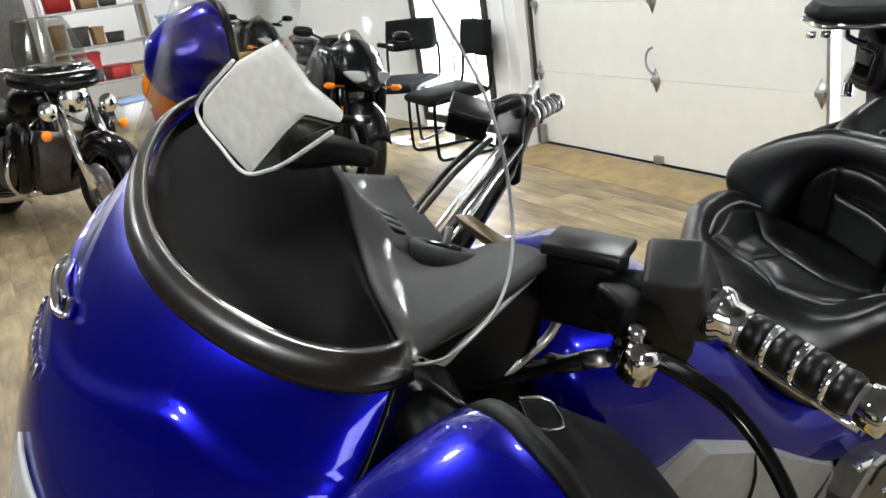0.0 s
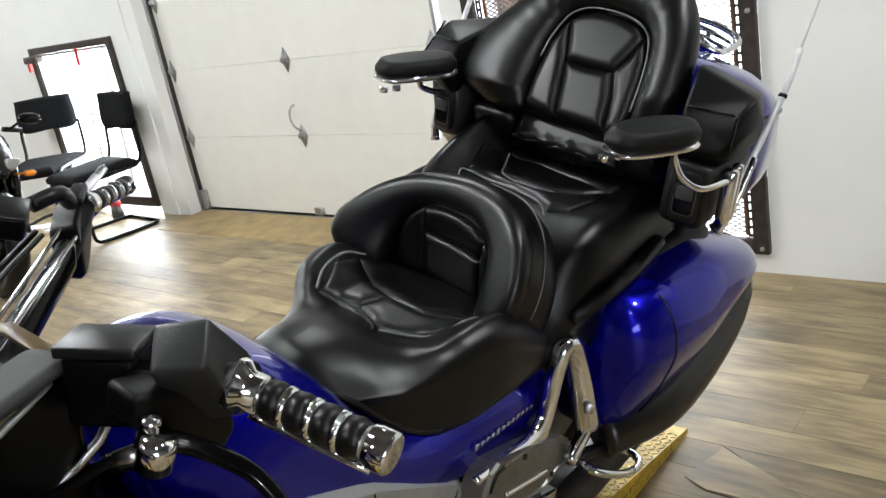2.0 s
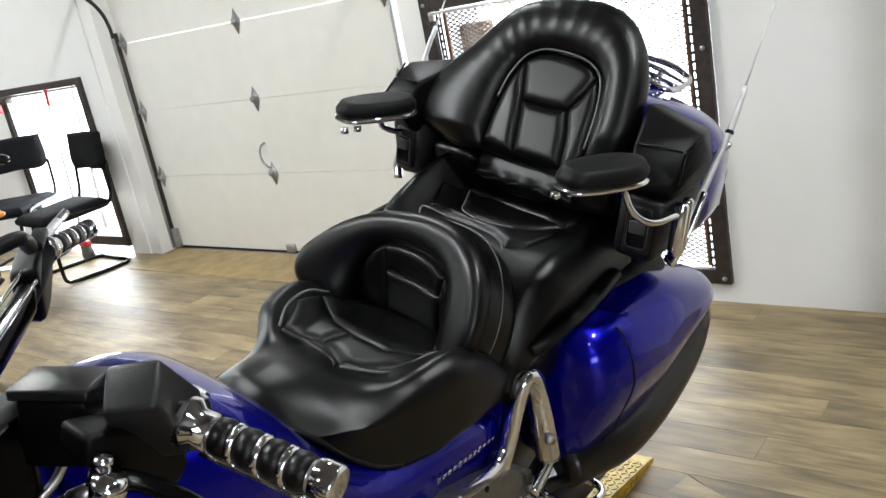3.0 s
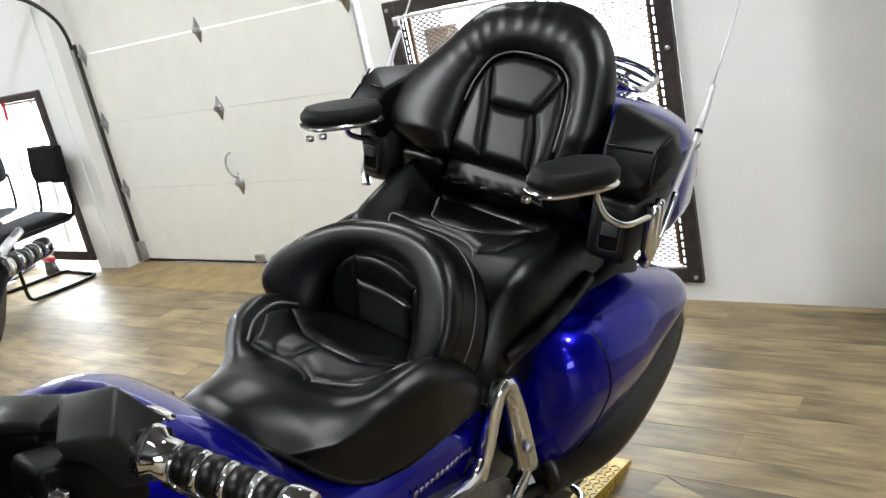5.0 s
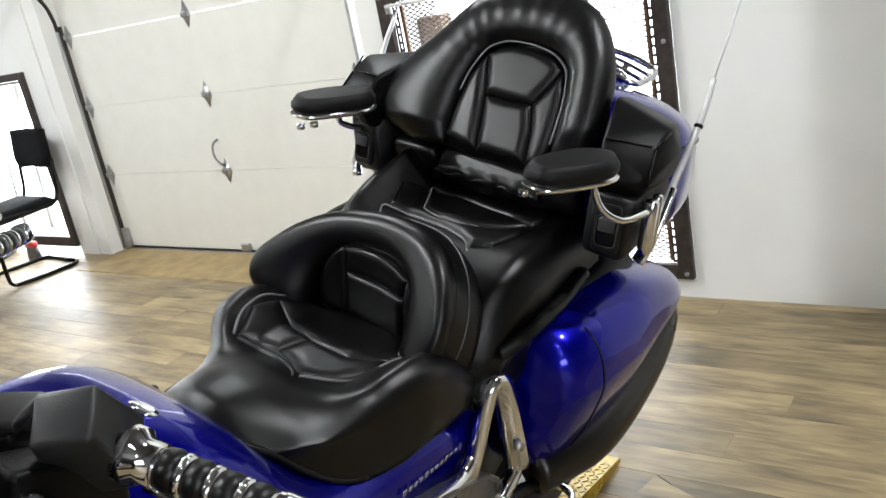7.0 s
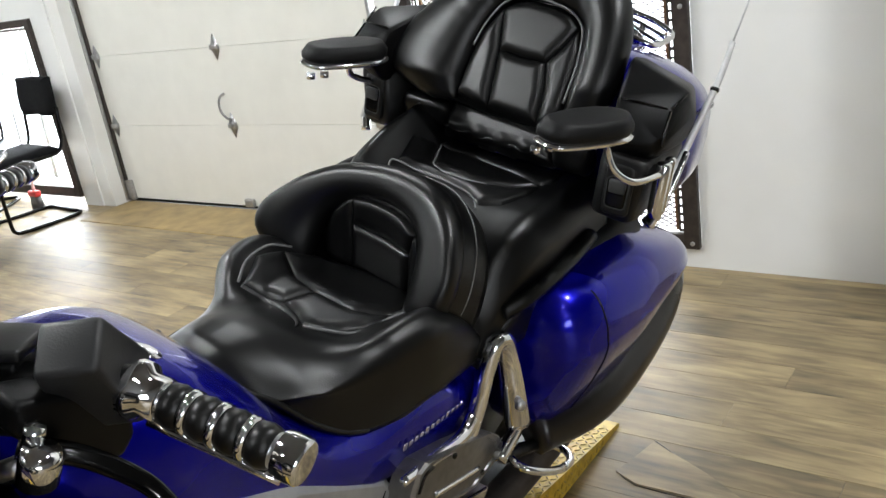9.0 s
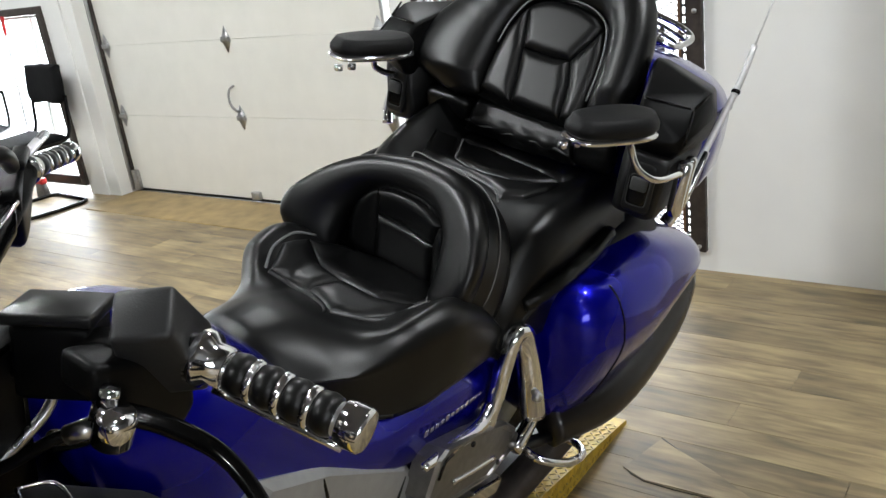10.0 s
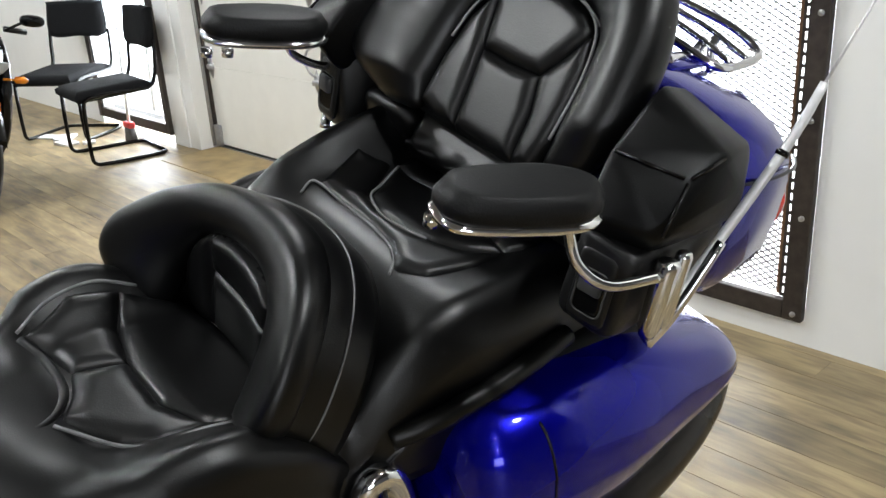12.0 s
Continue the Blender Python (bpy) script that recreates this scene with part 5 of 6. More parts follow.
for k in range(3):
    part("button", box((0.018, 0.030, 0.005), (-0.012 + 0.022 * k, -1.334 - 0.006 * k, bpl(-0.012 + 0.022 * k, -1.334 - 0.006 * k) + 0.009), 0.002, pose(0, 0, 0, -28, -12, -20)), PLASTIC, bpad)
igm = plane_pose((0.085, -1.312, dash_z(0.085, -1.312) + 0.018), (-0.35, 0.45, 1), (0, 1, 0))
ig = part("ignition_ring", loft([sup(igm @ Vector((0, 0, z)), igm.to_3x3() @ Vector((1, 0, 0)), igm.to_3x3() @ Vector((0, 1, 0)), a, b, 2.2, 32) for z, a, b in ((-0.02, 0.058, 0.032), (0.002, 0.056, 0.030), (0.005, 0.051, 0.026), (0.004, 0.040, 0.020), (-0.004, 0.036, 0.018))]), DASH_GREY, dsh, "dark grey oval ignition bezel")
part("ignition_lock", lathe([(0.020, -0.002), (0.020, 0.006), (0.012, 0.008), (0.010, 0.002), (0.003, 0.002)], igm, 20), PLASTIC_GLOSS, ig, "gloss black ignition lock")
part("key", box((0.004, 0.014, 0.02), (0, 0, 0), 0.0015, igm @ pose(0.004, 0.0, 0.016, 0, 0, 30)), DULL_CHROME, ig, "steel key")
part("amber_strip", hull([(0.0, -1.25, 1.152), (0.115, -1.252, 1.166), (0.118, -1.242, 1.142), (0.004, -1.236, 1.128), (0.0, -1.225, 1.146), (0.112, -1.226, 1.158)], 0.003), OLD_AMBER, dsh, "dull amber plastic strip")

# left pocket panel and mirrors
pp = part("pocket_panel", loft([sup((0.29, y, z), (1, 0, -0.25), (0, 0.1, 1), a, b, 4, 24) for y, z, a, b in ((-1.41, 1.0, 0.05, 0.04), (-1.39, 1.0, 0.08, 0.06), (-1.28, 0.965, 0.09, 0.065), (-1.17, 0.875, 0.085, 0.065), (-1.12, 0.82, 0.08, 0.06), (-1.10, 0.80, 0.06, 0.045))]), PANEL_GREY, bike, "dark grey plastic fairing pocket lid")
part("pocket_bezel", tube([(0.222, -1.30, 1.055), (0.232, -1.268, 1.045), (0.265, -1.272, 1.036), (0.256, -1.306, 1.046), (0.222, -1.30, 1.055)], 0.0022, 6, 4), CHROME, pp, "thin chrome bezel")
part("inner_trim", tube([(0.20, -1.226, 1.150), (0.20, -1.23, 1.138), (0.20, -1.246, 1.105), (0.20, -1.272, 1.087), (0.20, -1.306, 1.072)], 0.0055, 8), DULL_CHROME, pp, "pale curved trim edge")
cc = part("clutch_hose", tube([(0.335, -1.27, 1.18), (0.31, -1.276, 1.164), (0.29, -1.298, 1.152), (0.265, -1.32, 1.128), (0.24, -1.35, 1.11), (0.20, -1.37, 1.09)], 0.0055, 10), RUBBER, bike, "black hose from the clutch lever")
part("hose_sleeve", tube([(0.318, -1.273, 1.169), (0.30, -1.287, 1.158)], 0.009, 12, 2), DULL_CHROME, cc, "metal hose sleeve")
part("cable_plug", tube([(0.205, -1.25, 1.07), (0.205, -1.22, 1.055), (0.20, -1.18, 1.045)], 0.011, 10), PLASTIC_GLOSS, pp, "black cable plug")
part("cable", tube([(0.205, -1.25, 1.07), (0.18, -1.29, 1.06), (0.14, -1.30, 1.02)], 0.004, 8), RUBBER, pp)
part("fairing_band", sheet(lambda a, v: nose_skin(0.2 * v * 0.5 + (0.075 - 0.025 * v) * a, v * 0.5) + Vector((0.003, -0.002, 0.004)), 8, 20, 0.006), PLASTIC_GLOSS, bike, "black band between fairing and mirror")
part("inner_fairing", hull([(0.05, -1.40, 1.06), (0.22, -1.46, 1.10), (0.19, -1.30, 0.98), (0.17, -1.16, 0.86), (0.05, -1.16, 0.92), (0.05, -1.40, 0.6), (0.24, -1.42, 0.6), (0.19, -1.16, 0.6)], 0.015), PLASTIC, bike, "black inner fairing panel")
for s, c in ((1, (0.488, -1.515, 1.222)), (-1, (-0.478, -1.395, 1.220))):
    ka, kb, ky = (0.92, 1.0, 1.0) if s > 0 else (0.60, 0.92, 0.75)
    mir = part("mirror_housing", loft([sup((c[0], c[1] + y * ky, c[2]), (1, 0, 0), (0, 0, 1), a * ka, b * kb, 2.4, 36) for y, a, b in ((-0.12, 0.015, 0.012), (-0.105, 0.05, 0.045), (-0.06, 0.085, 0.073), (0.0, 0.102, 0.088), (0.025, 0.104, 0.09), (0.03, 0.10, 0.086))]), BLUE, bike, "blue mirror housing with amber turn signal")
    part("mirror_rim", loft([sup((c[0], c[1] + y * ky, c[2]), (1, 0, 0), (0, 0, 1), a * ka, b * kb, 2.4, 36) for y, a, b in ((0.028, 0.098, 0.085), (0.03, 0.105, 0.0915), (0.042, 0.104, 0.0905), (0.046, 0.096, 0.083), (0.042, 0.09, 0.078))]), PLASTIC, mir, "black mirror rim")
    part("mirror_glass", loft([sup((c[0], c[1] + y * ky, c[2]), (1, 0, 0), (0, 0, 1), 0.09 * ka, 0.078 * kb, 2.4, 32) for y in (0.040, 0.0435)]), CHROME, mir, "mirror glass")
    low, near = (0.012, 1.0) if s > 0 else (0.034, 0.62)
    part("turn_signal", loft([sup((c[0] + s * 0.012, c[1] + y * ky, c[2] - low), (1, 0, 0), (0, 0, 1), a * ka * near ** 0.5, b * kb * near ** 0.2, 2.5, 28) for y, a, b in ((-0.128, 0.012, 0.012), (-0.114, 0.045, 0.04), (-0.085 - 0.015 * (s < 0), 0.074, 0.058), (-0.065 - 0.02 * (s < 0), 0.08, 0.058), (-0.055, 0.065, 0.045))]), AMBER, mir, "amber turn signal lens")
    part("mirror_stem", tube([(FX + s * 0.27, -1.47, 1.215), (c[0] - s * 0.03, c[1] + 0.02, c[2] - 0.02)], 0.03, 12, 3), PLASTIC, mir)


def on_nose(u, v, d=0.0):
    """A pose on the fairing's skin: z out of it, x along u."""
    p, a, b = nose_skin(u, v), nose_skin(u + 0.01, v), nose_skin(u, v + 0.01)
    n = (a - p).cross(b - p).normalized()
    if n.y > 0:
        n = -n
    x = (a - p).normalized()
    m = Matrix((x, n.cross(x), n)).transposed().to_4x4()
    m.translation = p + n * d
    return m


skin = lambda u, v, d: on_nose(u, v, d).translation
em = part("nose_emblem", tube([skin(0.655, 0.30, 0.004), skin(0.64, 0.325, 0.008), skin(0.60, 0.325, 0.009), skin(0.565, 0.31, 0.009), skin(0.545, 0.285, 0.006), skin(0.56, 0.265, 0.004)], 0.0075, 10, flat=0.6), CHROME, fair, "chrome wing emblem")
part("headlight_lens", sheet(lambda a, v: skin(0.28 + 0.24 * a, 0.60 + 0.03 * math.sin(a * math.pi) + 0.22 * v, 0.006), 14, 10, 0.004), HEADLENS, bike, "pale headlamp lens under the fairing")
part("emblem_wing", tube([skin(0.645, 0.29, 0.004), skin(0.61, 0.295, 0.007), skin(0.575, 0.285, 0.006)], 0.006, 8, flat=0.6), CHROME, em)
for k in range(9):
    u = 0.69 - 0.018 * k
    part("emblem_bar", box((0.0085, 0.018, 0.004), (0, 0, 0), 0.0012, on_nose(u, 0.53 - 0.008 * k, 0.003)), CHROME, em)

# handlebar, turned to the right
def grip(a, b, host, fat=1.0):
    a, b = Vector(a), Vector(b)
    L = (b - a).length
    m = along(a, b)
    low = m.to_3x3().inverted() @ Vector((0, -0.012, -0.017))
    gm_ = (low.x * fat, low.y * fat)
    m = m @ Matrix.Diagonal((fat, fat, 1, 1))
    g = part("grip", lathe([(0.010, 0.0), (0.015, 0.0), (0.015, L), (0.010, L)], m, 24), DULL_CHROME, host, "chrome and rubber grip")
    part("flange", lathe([(0.012, -0.004), (0.025, -0.004), (0.025, 0.006), (0.019, 0.012), (0.019, 0.026), (0.012, 0.026)], m, 28), CHROME, g)
    part("end_cap", lathe([(0.012, L - 0.018), (0.0185, L - 0.018), (0.0188, L - 0.0175), (0.0198, L - 0.0125), (0.0202, L - 0.012), (0.0202, L + 0.002), (0.0200, L + 0.003), (0.0175, L + 0.006), (0.016, L + 0.0062), (0.003, L + 0.0065)], m, 28), CHROME, g)
    part("grip_strip", tube([m @ Vector((p[0], p[1], z)) for p in [gm_] for z in (0.02, L * 0.5, L - 0.01)], 0.0035, 8, 3), CHROME, g, "thin chrome strip under the grip")
    n = 4
    step = (L - 0.044) / n
    for k in range(n):
        z0 = 0.026 + k * step
        part("rubber_pad", lathe([(0.014, z0 + 0.002), (0.0175, z0 + 0.004), (0.0192, z0 + step / 2), (0.0175, z0 + step - 0.006), (0.014, z0 + step - 0.004)], m, 24), RUBBER, g)
        if k < n - 1:
            part("band", lathe([(0.014, z0 + step - 0.005), (0.019, z0 + step - 0.004), (0.019, z0 + step + 0.002), (0.014, z0 + step + 0.003)], m, 24), CHROME, g)
    return g


RG0, RG1 = Vector((-0.165, -1.028, 1.165)), Vector((-0.262, -0.902, 1.124))
bar = part("handlebar", tube([(0.37, -1.197, 1.229), (0.30, -1.24, 1.225), (0.16, -1.29, 1.16), (0.05, -1.27, 1.10), (-0.03, -1.24, 1.085), (-0.11, -1.10, 1.13), tuple(RG0)], 0.0165, 14), PLASTIC, bike, "black handlebar turned to the right")
grip((0.366, -1.196, 1.222), (0.514, -1.162, 1.206), bar)
grip(RG0, RG1, bar, 0.8)
part("bar_sleeve", hull([(0.0, -1.285, 1.075), (-0.035, -1.27, 1.085), (-0.012, -1.30, 1.03), (0.02, -1.29, 1.03), (-0.095, -1.085, 1.160), (-0.13, -1.075, 1.160), (-0.10, -1.085, 1.115), (-0.135, -1.075, 1.115)], 0.008), PLASTIC_GLOSS, bar, "gloss black bar riser")
for x, z in ((0.006, 0.006), (-0.026, 0.008)):
    part("riser_edge", tube([(x - 0.005, -1.288, 1.075 + z), (x - 0.055, -1.18, 1.120 + z), (x - 0.098, -1.085, 1.160 + z)], 0.0028, 8), CHROME, bar, "bright polished riser edge")
for d in (0.03, 0.045):
    part("cable", tube([(-0.005 - d, -1.34, 1.08), (-0.07 - d, -1.2, 1.135), (-0.10 - d, -1.11, 1.165)], 0.004, 8), RUBBER, bar)
lm = plane_pose((0.243, -1.252, 1.243), (-0.15, 0.12, 1.0), (-0.5, 0.75, 0))
part("reservoir", box((0.052, 0.070, 0.070), (0, 0, 0), 0.006, lm @ pose(0.006, 0, -0.041, 0, 0, 90)), PLASTIC, bar, "black fluid reservoir with flat lid")
part("reservoir_lid", box((0.058, 0.078, 0.012), (0, 0, 0), 0.003, lm @ pose(0.006, 0, 0, 0, 0, 90)), SATIN, bar, "gloss black reservoir lid")
cm = plane_pose((0.334, -1.216, 1.258), (0.15, -0.35, 0.6), (-0.6, 0.6, 0.5))
bm = box((0.068, 0.066, 0.092), (0, 0, -0.022), 0.0, cm)
bmesh.ops.transform(bm, matrix=cm @ Matrix.Diagonal((0.74, 0.72, 1, 1)) @ cm.inverted(), verts=[v for v in bm.verts if (cm.inverted() @ v.co).z > 0])
bmesh.ops.bevel(bm, geom=list(bm.edges), offset=0.006, segments=3, affect="EDGES", profile=0.5)
part("switch_housing", bm, POD_GREY, bar, "dark grey switch housing")
part("clutch_lever", tube([(0.335, -1.285, 1.205), (0.365, -1.255, 1.192), (0.40, -1.238, 1.182), (0.432, -1.233, 1.176), (0.476, -1.242, 1.171), (0.522, -1.263, 1.167), (0.56, -1.29, 1.162)], 0.0105, 10, r2=0.0055, flat=0.75), PLASTIC_GLOSS, bar, "black clutch lever")
part("lever_perch", hull([(x, y, z) for x in (0.30, 0.345) for y, z in ((-1.285, 1.25), (-1.19, 1.215), (-1.186, 1.155), (-1.203, 1.137), (-1.262, 1.182), (-1.29, 1.22))], 0.008), PLASTIC, bar, "black lever perch")
part("lever_bolt", lathe([(0.002, 0.01), (0.014, 0.009), (0.016, 0.0), (0.016, -0.02)], Matrix.Translation((0.372, -1.288, 1.215)) @ pose(0, 0, 0, -10, 10), 20), CHROME, bar, "chrome lever pivot")
part("lever_bolt", lathe([(0.002, 0.006), (0.008, 0.005), (0.009, -0.01)], Matrix.Translation((0.352, -1.278, 1.225)) @ pose(0, 0, 0, -10, 10), 16), CHROME, bar)
part("switch_housing", hull([(-0.105, -1.075, 1.175), (-0.165, -1.025, 1.180), (-0.192, -1.005, 1.168), (-0.195, -1.005, 1.112), (-0.155, -1.04, 1.085), (-0.105, -1.075, 1.088), (-0.135, -1.10, 1.165), (-0.135, -1.10, 1.09), (-0.205, -1.05, 1.165), (-0.205, -1.05, 1.105)], 0.009), PLASTIC, bar, "black throttle housing")
rm = Matrix.Translation((-0.098, -1.168, 1.220)) @ pose(0, 0, 0, 8, 14, 52)
part("reservoir", box((0.054, 0.042, 0.034), (0, 0, 0), 0.005, rm), PLASTIC, bar, "black brake fluid reservoir")
part("reservoir_lid", box((0.057, 0.045, 0.005), (0, 0, 0), 0.002, rm @ pose(0, 0, 0.018)), SATIN, bar, "satin reservoir lid")
part("lever_cable", tube([(-0.10, -1.13, 1.225), (-0.105, -1.09, 1.225), (-0.14, -1.06, 1.190)], 0.011, 8), RUBBER, bar)
part("toggle", box((0.055, 0.02, 0.014), (0, 0, 0), 0.004, Matrix.Translation((-0.155, -1.04, 1.19)) @ pose(0, 0, 0, 0, 0, -40)), PLASTIC, bar, "black switch toggle")
part("brake_lever", tube([(-0.16, -1.06, 1.15), (-0.215, -1.0, 1.158), (-0.29, -0.92, 1.150)], 0.007, 8), DULL_CHROME, bar, "bright brake lever")

# ---- lift under the motorcycle ----
lift = thing("motorcycle_lift", pose(-0.8, 0, 0), "low yellow diamond plate motorcycle lift with sloping tail", "lift")


def deck(x0, x1, z0, lift_h):
    prof = [(-0.6, lift_h), (1.55, lift_h), (2.17, 0.012), (2.17, 0.0), (-0.6, 0.0)]
    return loft([[(x0, y, max(0, z + z0)) for y, z in prof], [(x1, y, max(0, z + z0)) for y, z in prof]])


part("side_deck", deck(0.16, 0.29, 0, 0.10), YELLOW, lift, "yellow diamond plate deck", smooth=False)
part("side_deck", deck(-0.29, -0.16, 0, 0.10), YELLOW, lift, "yellow diamond plate deck", smooth=False)
part("centre_deck", deck(-0.16, 0.16, -0.004, 0.10), RUBBER, lift, "worn black middle of the deck", smooth=False)



def tread(x0, x1, side):
    """Raised lozenges of diamond plate over a deck strip and its outer side."""
    bm = bmesh.new()

    def loz(c, u, v, n):
        vs = [bm.verts.new(c + d) for d in (u, v, -u, -v)]
        tops = [bm.verts.new(c + u * 0.55 + n), bm.verts.new(c - u * 0.55 + n)]
        for f in ((vs[0], vs[1], tops[0]), (vs[1], vs[2], tops[1]), (vs[2], vs[3], tops[1]), (vs[3], vs[0], tops[0]), (vs[1], tops[1], tops[0]), (vs[3], tops[0], tops[1])):
            bm.faces.new(f)

    pitch = 0.0185
    rows_n = int(2.7 / pitch)
    for i in range(rows_n):
        y = -0.55 + i * pitch
        top = 0.10 if y < 1.55 else 0.10 - (y - 1.55) * 0.088 / 0.62
        tilt = 0.0 if y < 1.55 else -0.142
        for j in range(7):
            sg = 1 if (i + j) % 2 else -1
            d = Vector((0.7 * sg, 0.7, 0.7 * tilt)).normalized()
            w = Vector((0.7, -0.7 * sg, -0.7 * sg * tilt)).normalized()
            loz(Vector((x0 + (j + 0.5) * (x1 - x0) / 7, y, top + 0.0005)), d * 0.0095, w * 0.0030, Vector((0, 0, 0.0022)))
        for j in range(4):
            z = 0.014 + 0.022 * j
            if z < top - 0.012:
                sg = 1 if (i + j) % 2 else -1
                loz(Vector((side, y, z)), Vector((0, 0.7, 0.7 * sg)) * 0.0095, Vector((0, -0.7 * sg, 0.7)) * 0.0030, Vector((0.0028 if side > 0 else -0.0028, 0, 0)))
    return bm


for x0, x1, side in ((0.16, 0.29, 0.2905), (-0.29, -0.16, -0.2905)):
    tagged(part("tread_pattern", tread(x0, x1, side), YELLOW_WORN, lift, smooth=False), kind="stuff")

# ---- lights ----
LAMPS = [(x, y, p) for x in (-11, -8.5, -6, -3.6) for y, p in ((-1.3, 26), (0.55, 23), (1.9, 44))]
# Unseen lamps added one by one to match leather highlights and wall brightness.
LAMPS += [(-1.0, -1.3, 32), (-1.5, 0.45, 44), (1.0, 1.9, 46), (-1.6, 2.65, 24), (1.3, 0.2, 8), (2.7, -1.2, 40)]
for x, y, power in LAMPS:
    area_lamp("ceiling_lamp", (x, y, ZC - 0.06), (x, y, 0), 0.16, power, (0.955, 0.99, 1.0))
area_lamp("window_light", ((WX0 + WX1) / 2, Y1 + 0.25, 0.95), ((WX0 + WX1) / 2, 0, 0.6), 1.1, 40, (0.9, 0.95, 1.0), "RECTANGLE", 1.5)
area_lamp("glass_door_light", ((GX0 + GX1) / 2, YL + 0.2, 0.7), ((GX0 + GX1) / 2, 0, 0.4), 1.0, 60, (0.88, 0.94, 1.0), "RECTANGLE", 1.1)

# Lamp and frame of the added, unseen window that brightens the leather.
area_lamp("added_window_light", (X1 + 0.1, (EY0 + EY1) / 2, (EZ0 + EZ1) / 2), (0, (EY0 + EY1) / 2, (EZ0 + EZ1) / 2 - 0.3), EY1 - EY0 - 0.1, 55, (0.86, 0.93, 1.0), "RECTANGLE", EZ1 - EZ0 - 0.1)
added_window = thing("window_3", pose(X1 + 0.1, (EY0 + EY1) / 2, (EZ0 + EZ1) / 2), "dark framed window, unseen, added for daylight highlights", "window", kind="structure")
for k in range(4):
    part("window_frame", box((0.05, 0.04, EZ1 - EZ0), (0, (k / 3 - 0.5) * (EY1 - EY0 - 0.04), 0), 0.004), STEEL_DARK, added_window)
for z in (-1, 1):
    part("window_frame", box((0.048, EY1 - EY0, 0.04), (0, 0, z * ((EZ1 - EZ0) / 2 - 0.02)), 0.004), STEEL_DARK, added_window)

# ---- chairs by the glass door ----
def visitor_chair(m, label, seat_mat=FABRIC, frame_mat=PLASTIC_GLOSS):
    """A cantilever chair that faces -y, 0.5 m wide."""
    ch = thing("visitor_chair", m, label, "chair", "chairs along the wall")
    part("seat", pad([(-0.23, -0.21), (-0.235, 0.17), (-0.2, 0.21), (0.2, 0.21), (0.235, 0.17), (0.23, -0.21), (0.18, -0.245), (-0.18, -0.245)], pose(0, -0.01, 0.455, 3), 0.028, 0.045, 0.2), seat_mat, ch, "dark grey fabric seat pad")
    part("backrest", pad([(-0.22, -0.115), (-0.225, 0.09), (-0.19, 0.12), (0.19, 0.12), (0.225, 0.09), (0.22, -0.115), (0.0, -0.125)], plane_pose((0, 0.255, 0.80), (0, -1, 0.12)), 0.024, 0.035, 0.2), seat_mat, ch, "dark grey fabric back pad")
    for s in (-1, 1):
        x = s * 0.245
        part("side_tube", tube([(x * 0.98, 0.27, 0.72), (x, 0.255, 0.62), (x, 0.235, 0.50), (x, 0.17, 0.44), (x, -0.10, 0.435), (x, -0.20, 0.42), (x, -0.225, 0.36), (x, -0.235, 0.10), (x, -0.22, 0.03), (x, -0.15, 0.014), (x, 0.10, 0.012), (x * 0.95, 0.20, 0.012), (x * 0.8, 0.24, 0.012)], 0.0125, 10, 5), frame_mat, ch, "bent black steel tube")
    part("base_tube", tube([(-0.2, 0.24, 0.012), (0.2, 0.24, 0.012)], 0.0125, 10, 2), frame_mat, ch)
    part("seat_rail", tube([(-0.245, 0.12, 0.435), (0.245, 0.12, 0.435)], 0.01, 8, 2), frame_mat, ch)
    return ch


visitor_chair(pose(-5.12, 3.06, 0, 0, 0, -6), "black tube cantilever chair with dark fabric pads by the glass door")
visitor_chair(pose(-6.0, 3.12, 0, 0, 0, 34), "black tube cantilever chair with dark fabric pads behind the other chair")
TAN = material("tan_upholstery", (0.20, 0.12, 0.035), 0.7, vary=0.3)
arm_chair = thing("lounge_chair", pose(-8.2, 2.42, 0, 0, 0, 62), "tan upholstered lounge chair in shade", "chair")
part("seat", box((0.46, 0.46, 0.10), (0, 0, 0.36), 0.04, seg=3), TAN, arm_chair)
part("backrest", box((0.46, 0.09, 0.32), (0, 0.23, 0.56), 0.04, pose(0, 0, 0, -8), 3), TAN, arm_chair)
for x in (-0.19, 0.19):
    for y in (-0.19, 0.19):
        part("leg", tube([(x, y, 0.33), (x * 1.08, y * 1.05, 0.0)], 0.018, 8, 2), TOOLS, arm_chair)

# broom leaning on the glass
broom = thing("long_broom", pose(-5.42, 3.28, 0), "broom with pale handle and dark bristles leaning on the glass door", "broom")
part("handle", tube([(0.0, 0.0, 0.10), (-0.06, 0.1, 1.22)], 0.011, 10, 2), WHITE_PLASTIC, broom, "pale broom handle")
part("handle_tip", tube([(-0.054, 0.09, 1.12), (-0.061, 0.102, 1.24)], 0.013, 10, 2), RED, broom, "red handle tip")
part("head", box((0.10, 0.05, 0.045), (0, 0, 0.115), 0.01), RED, broom, "red plastic head")
part("bristles", loft([sup((0, 0, z), (1, 0, 0), (0, 1, 0), a, 0.025, 4, 16) for z, a in ((0.10, 0.045), (0.0, 0.07))]), TOOLS, broom, "dark stiff bristles")
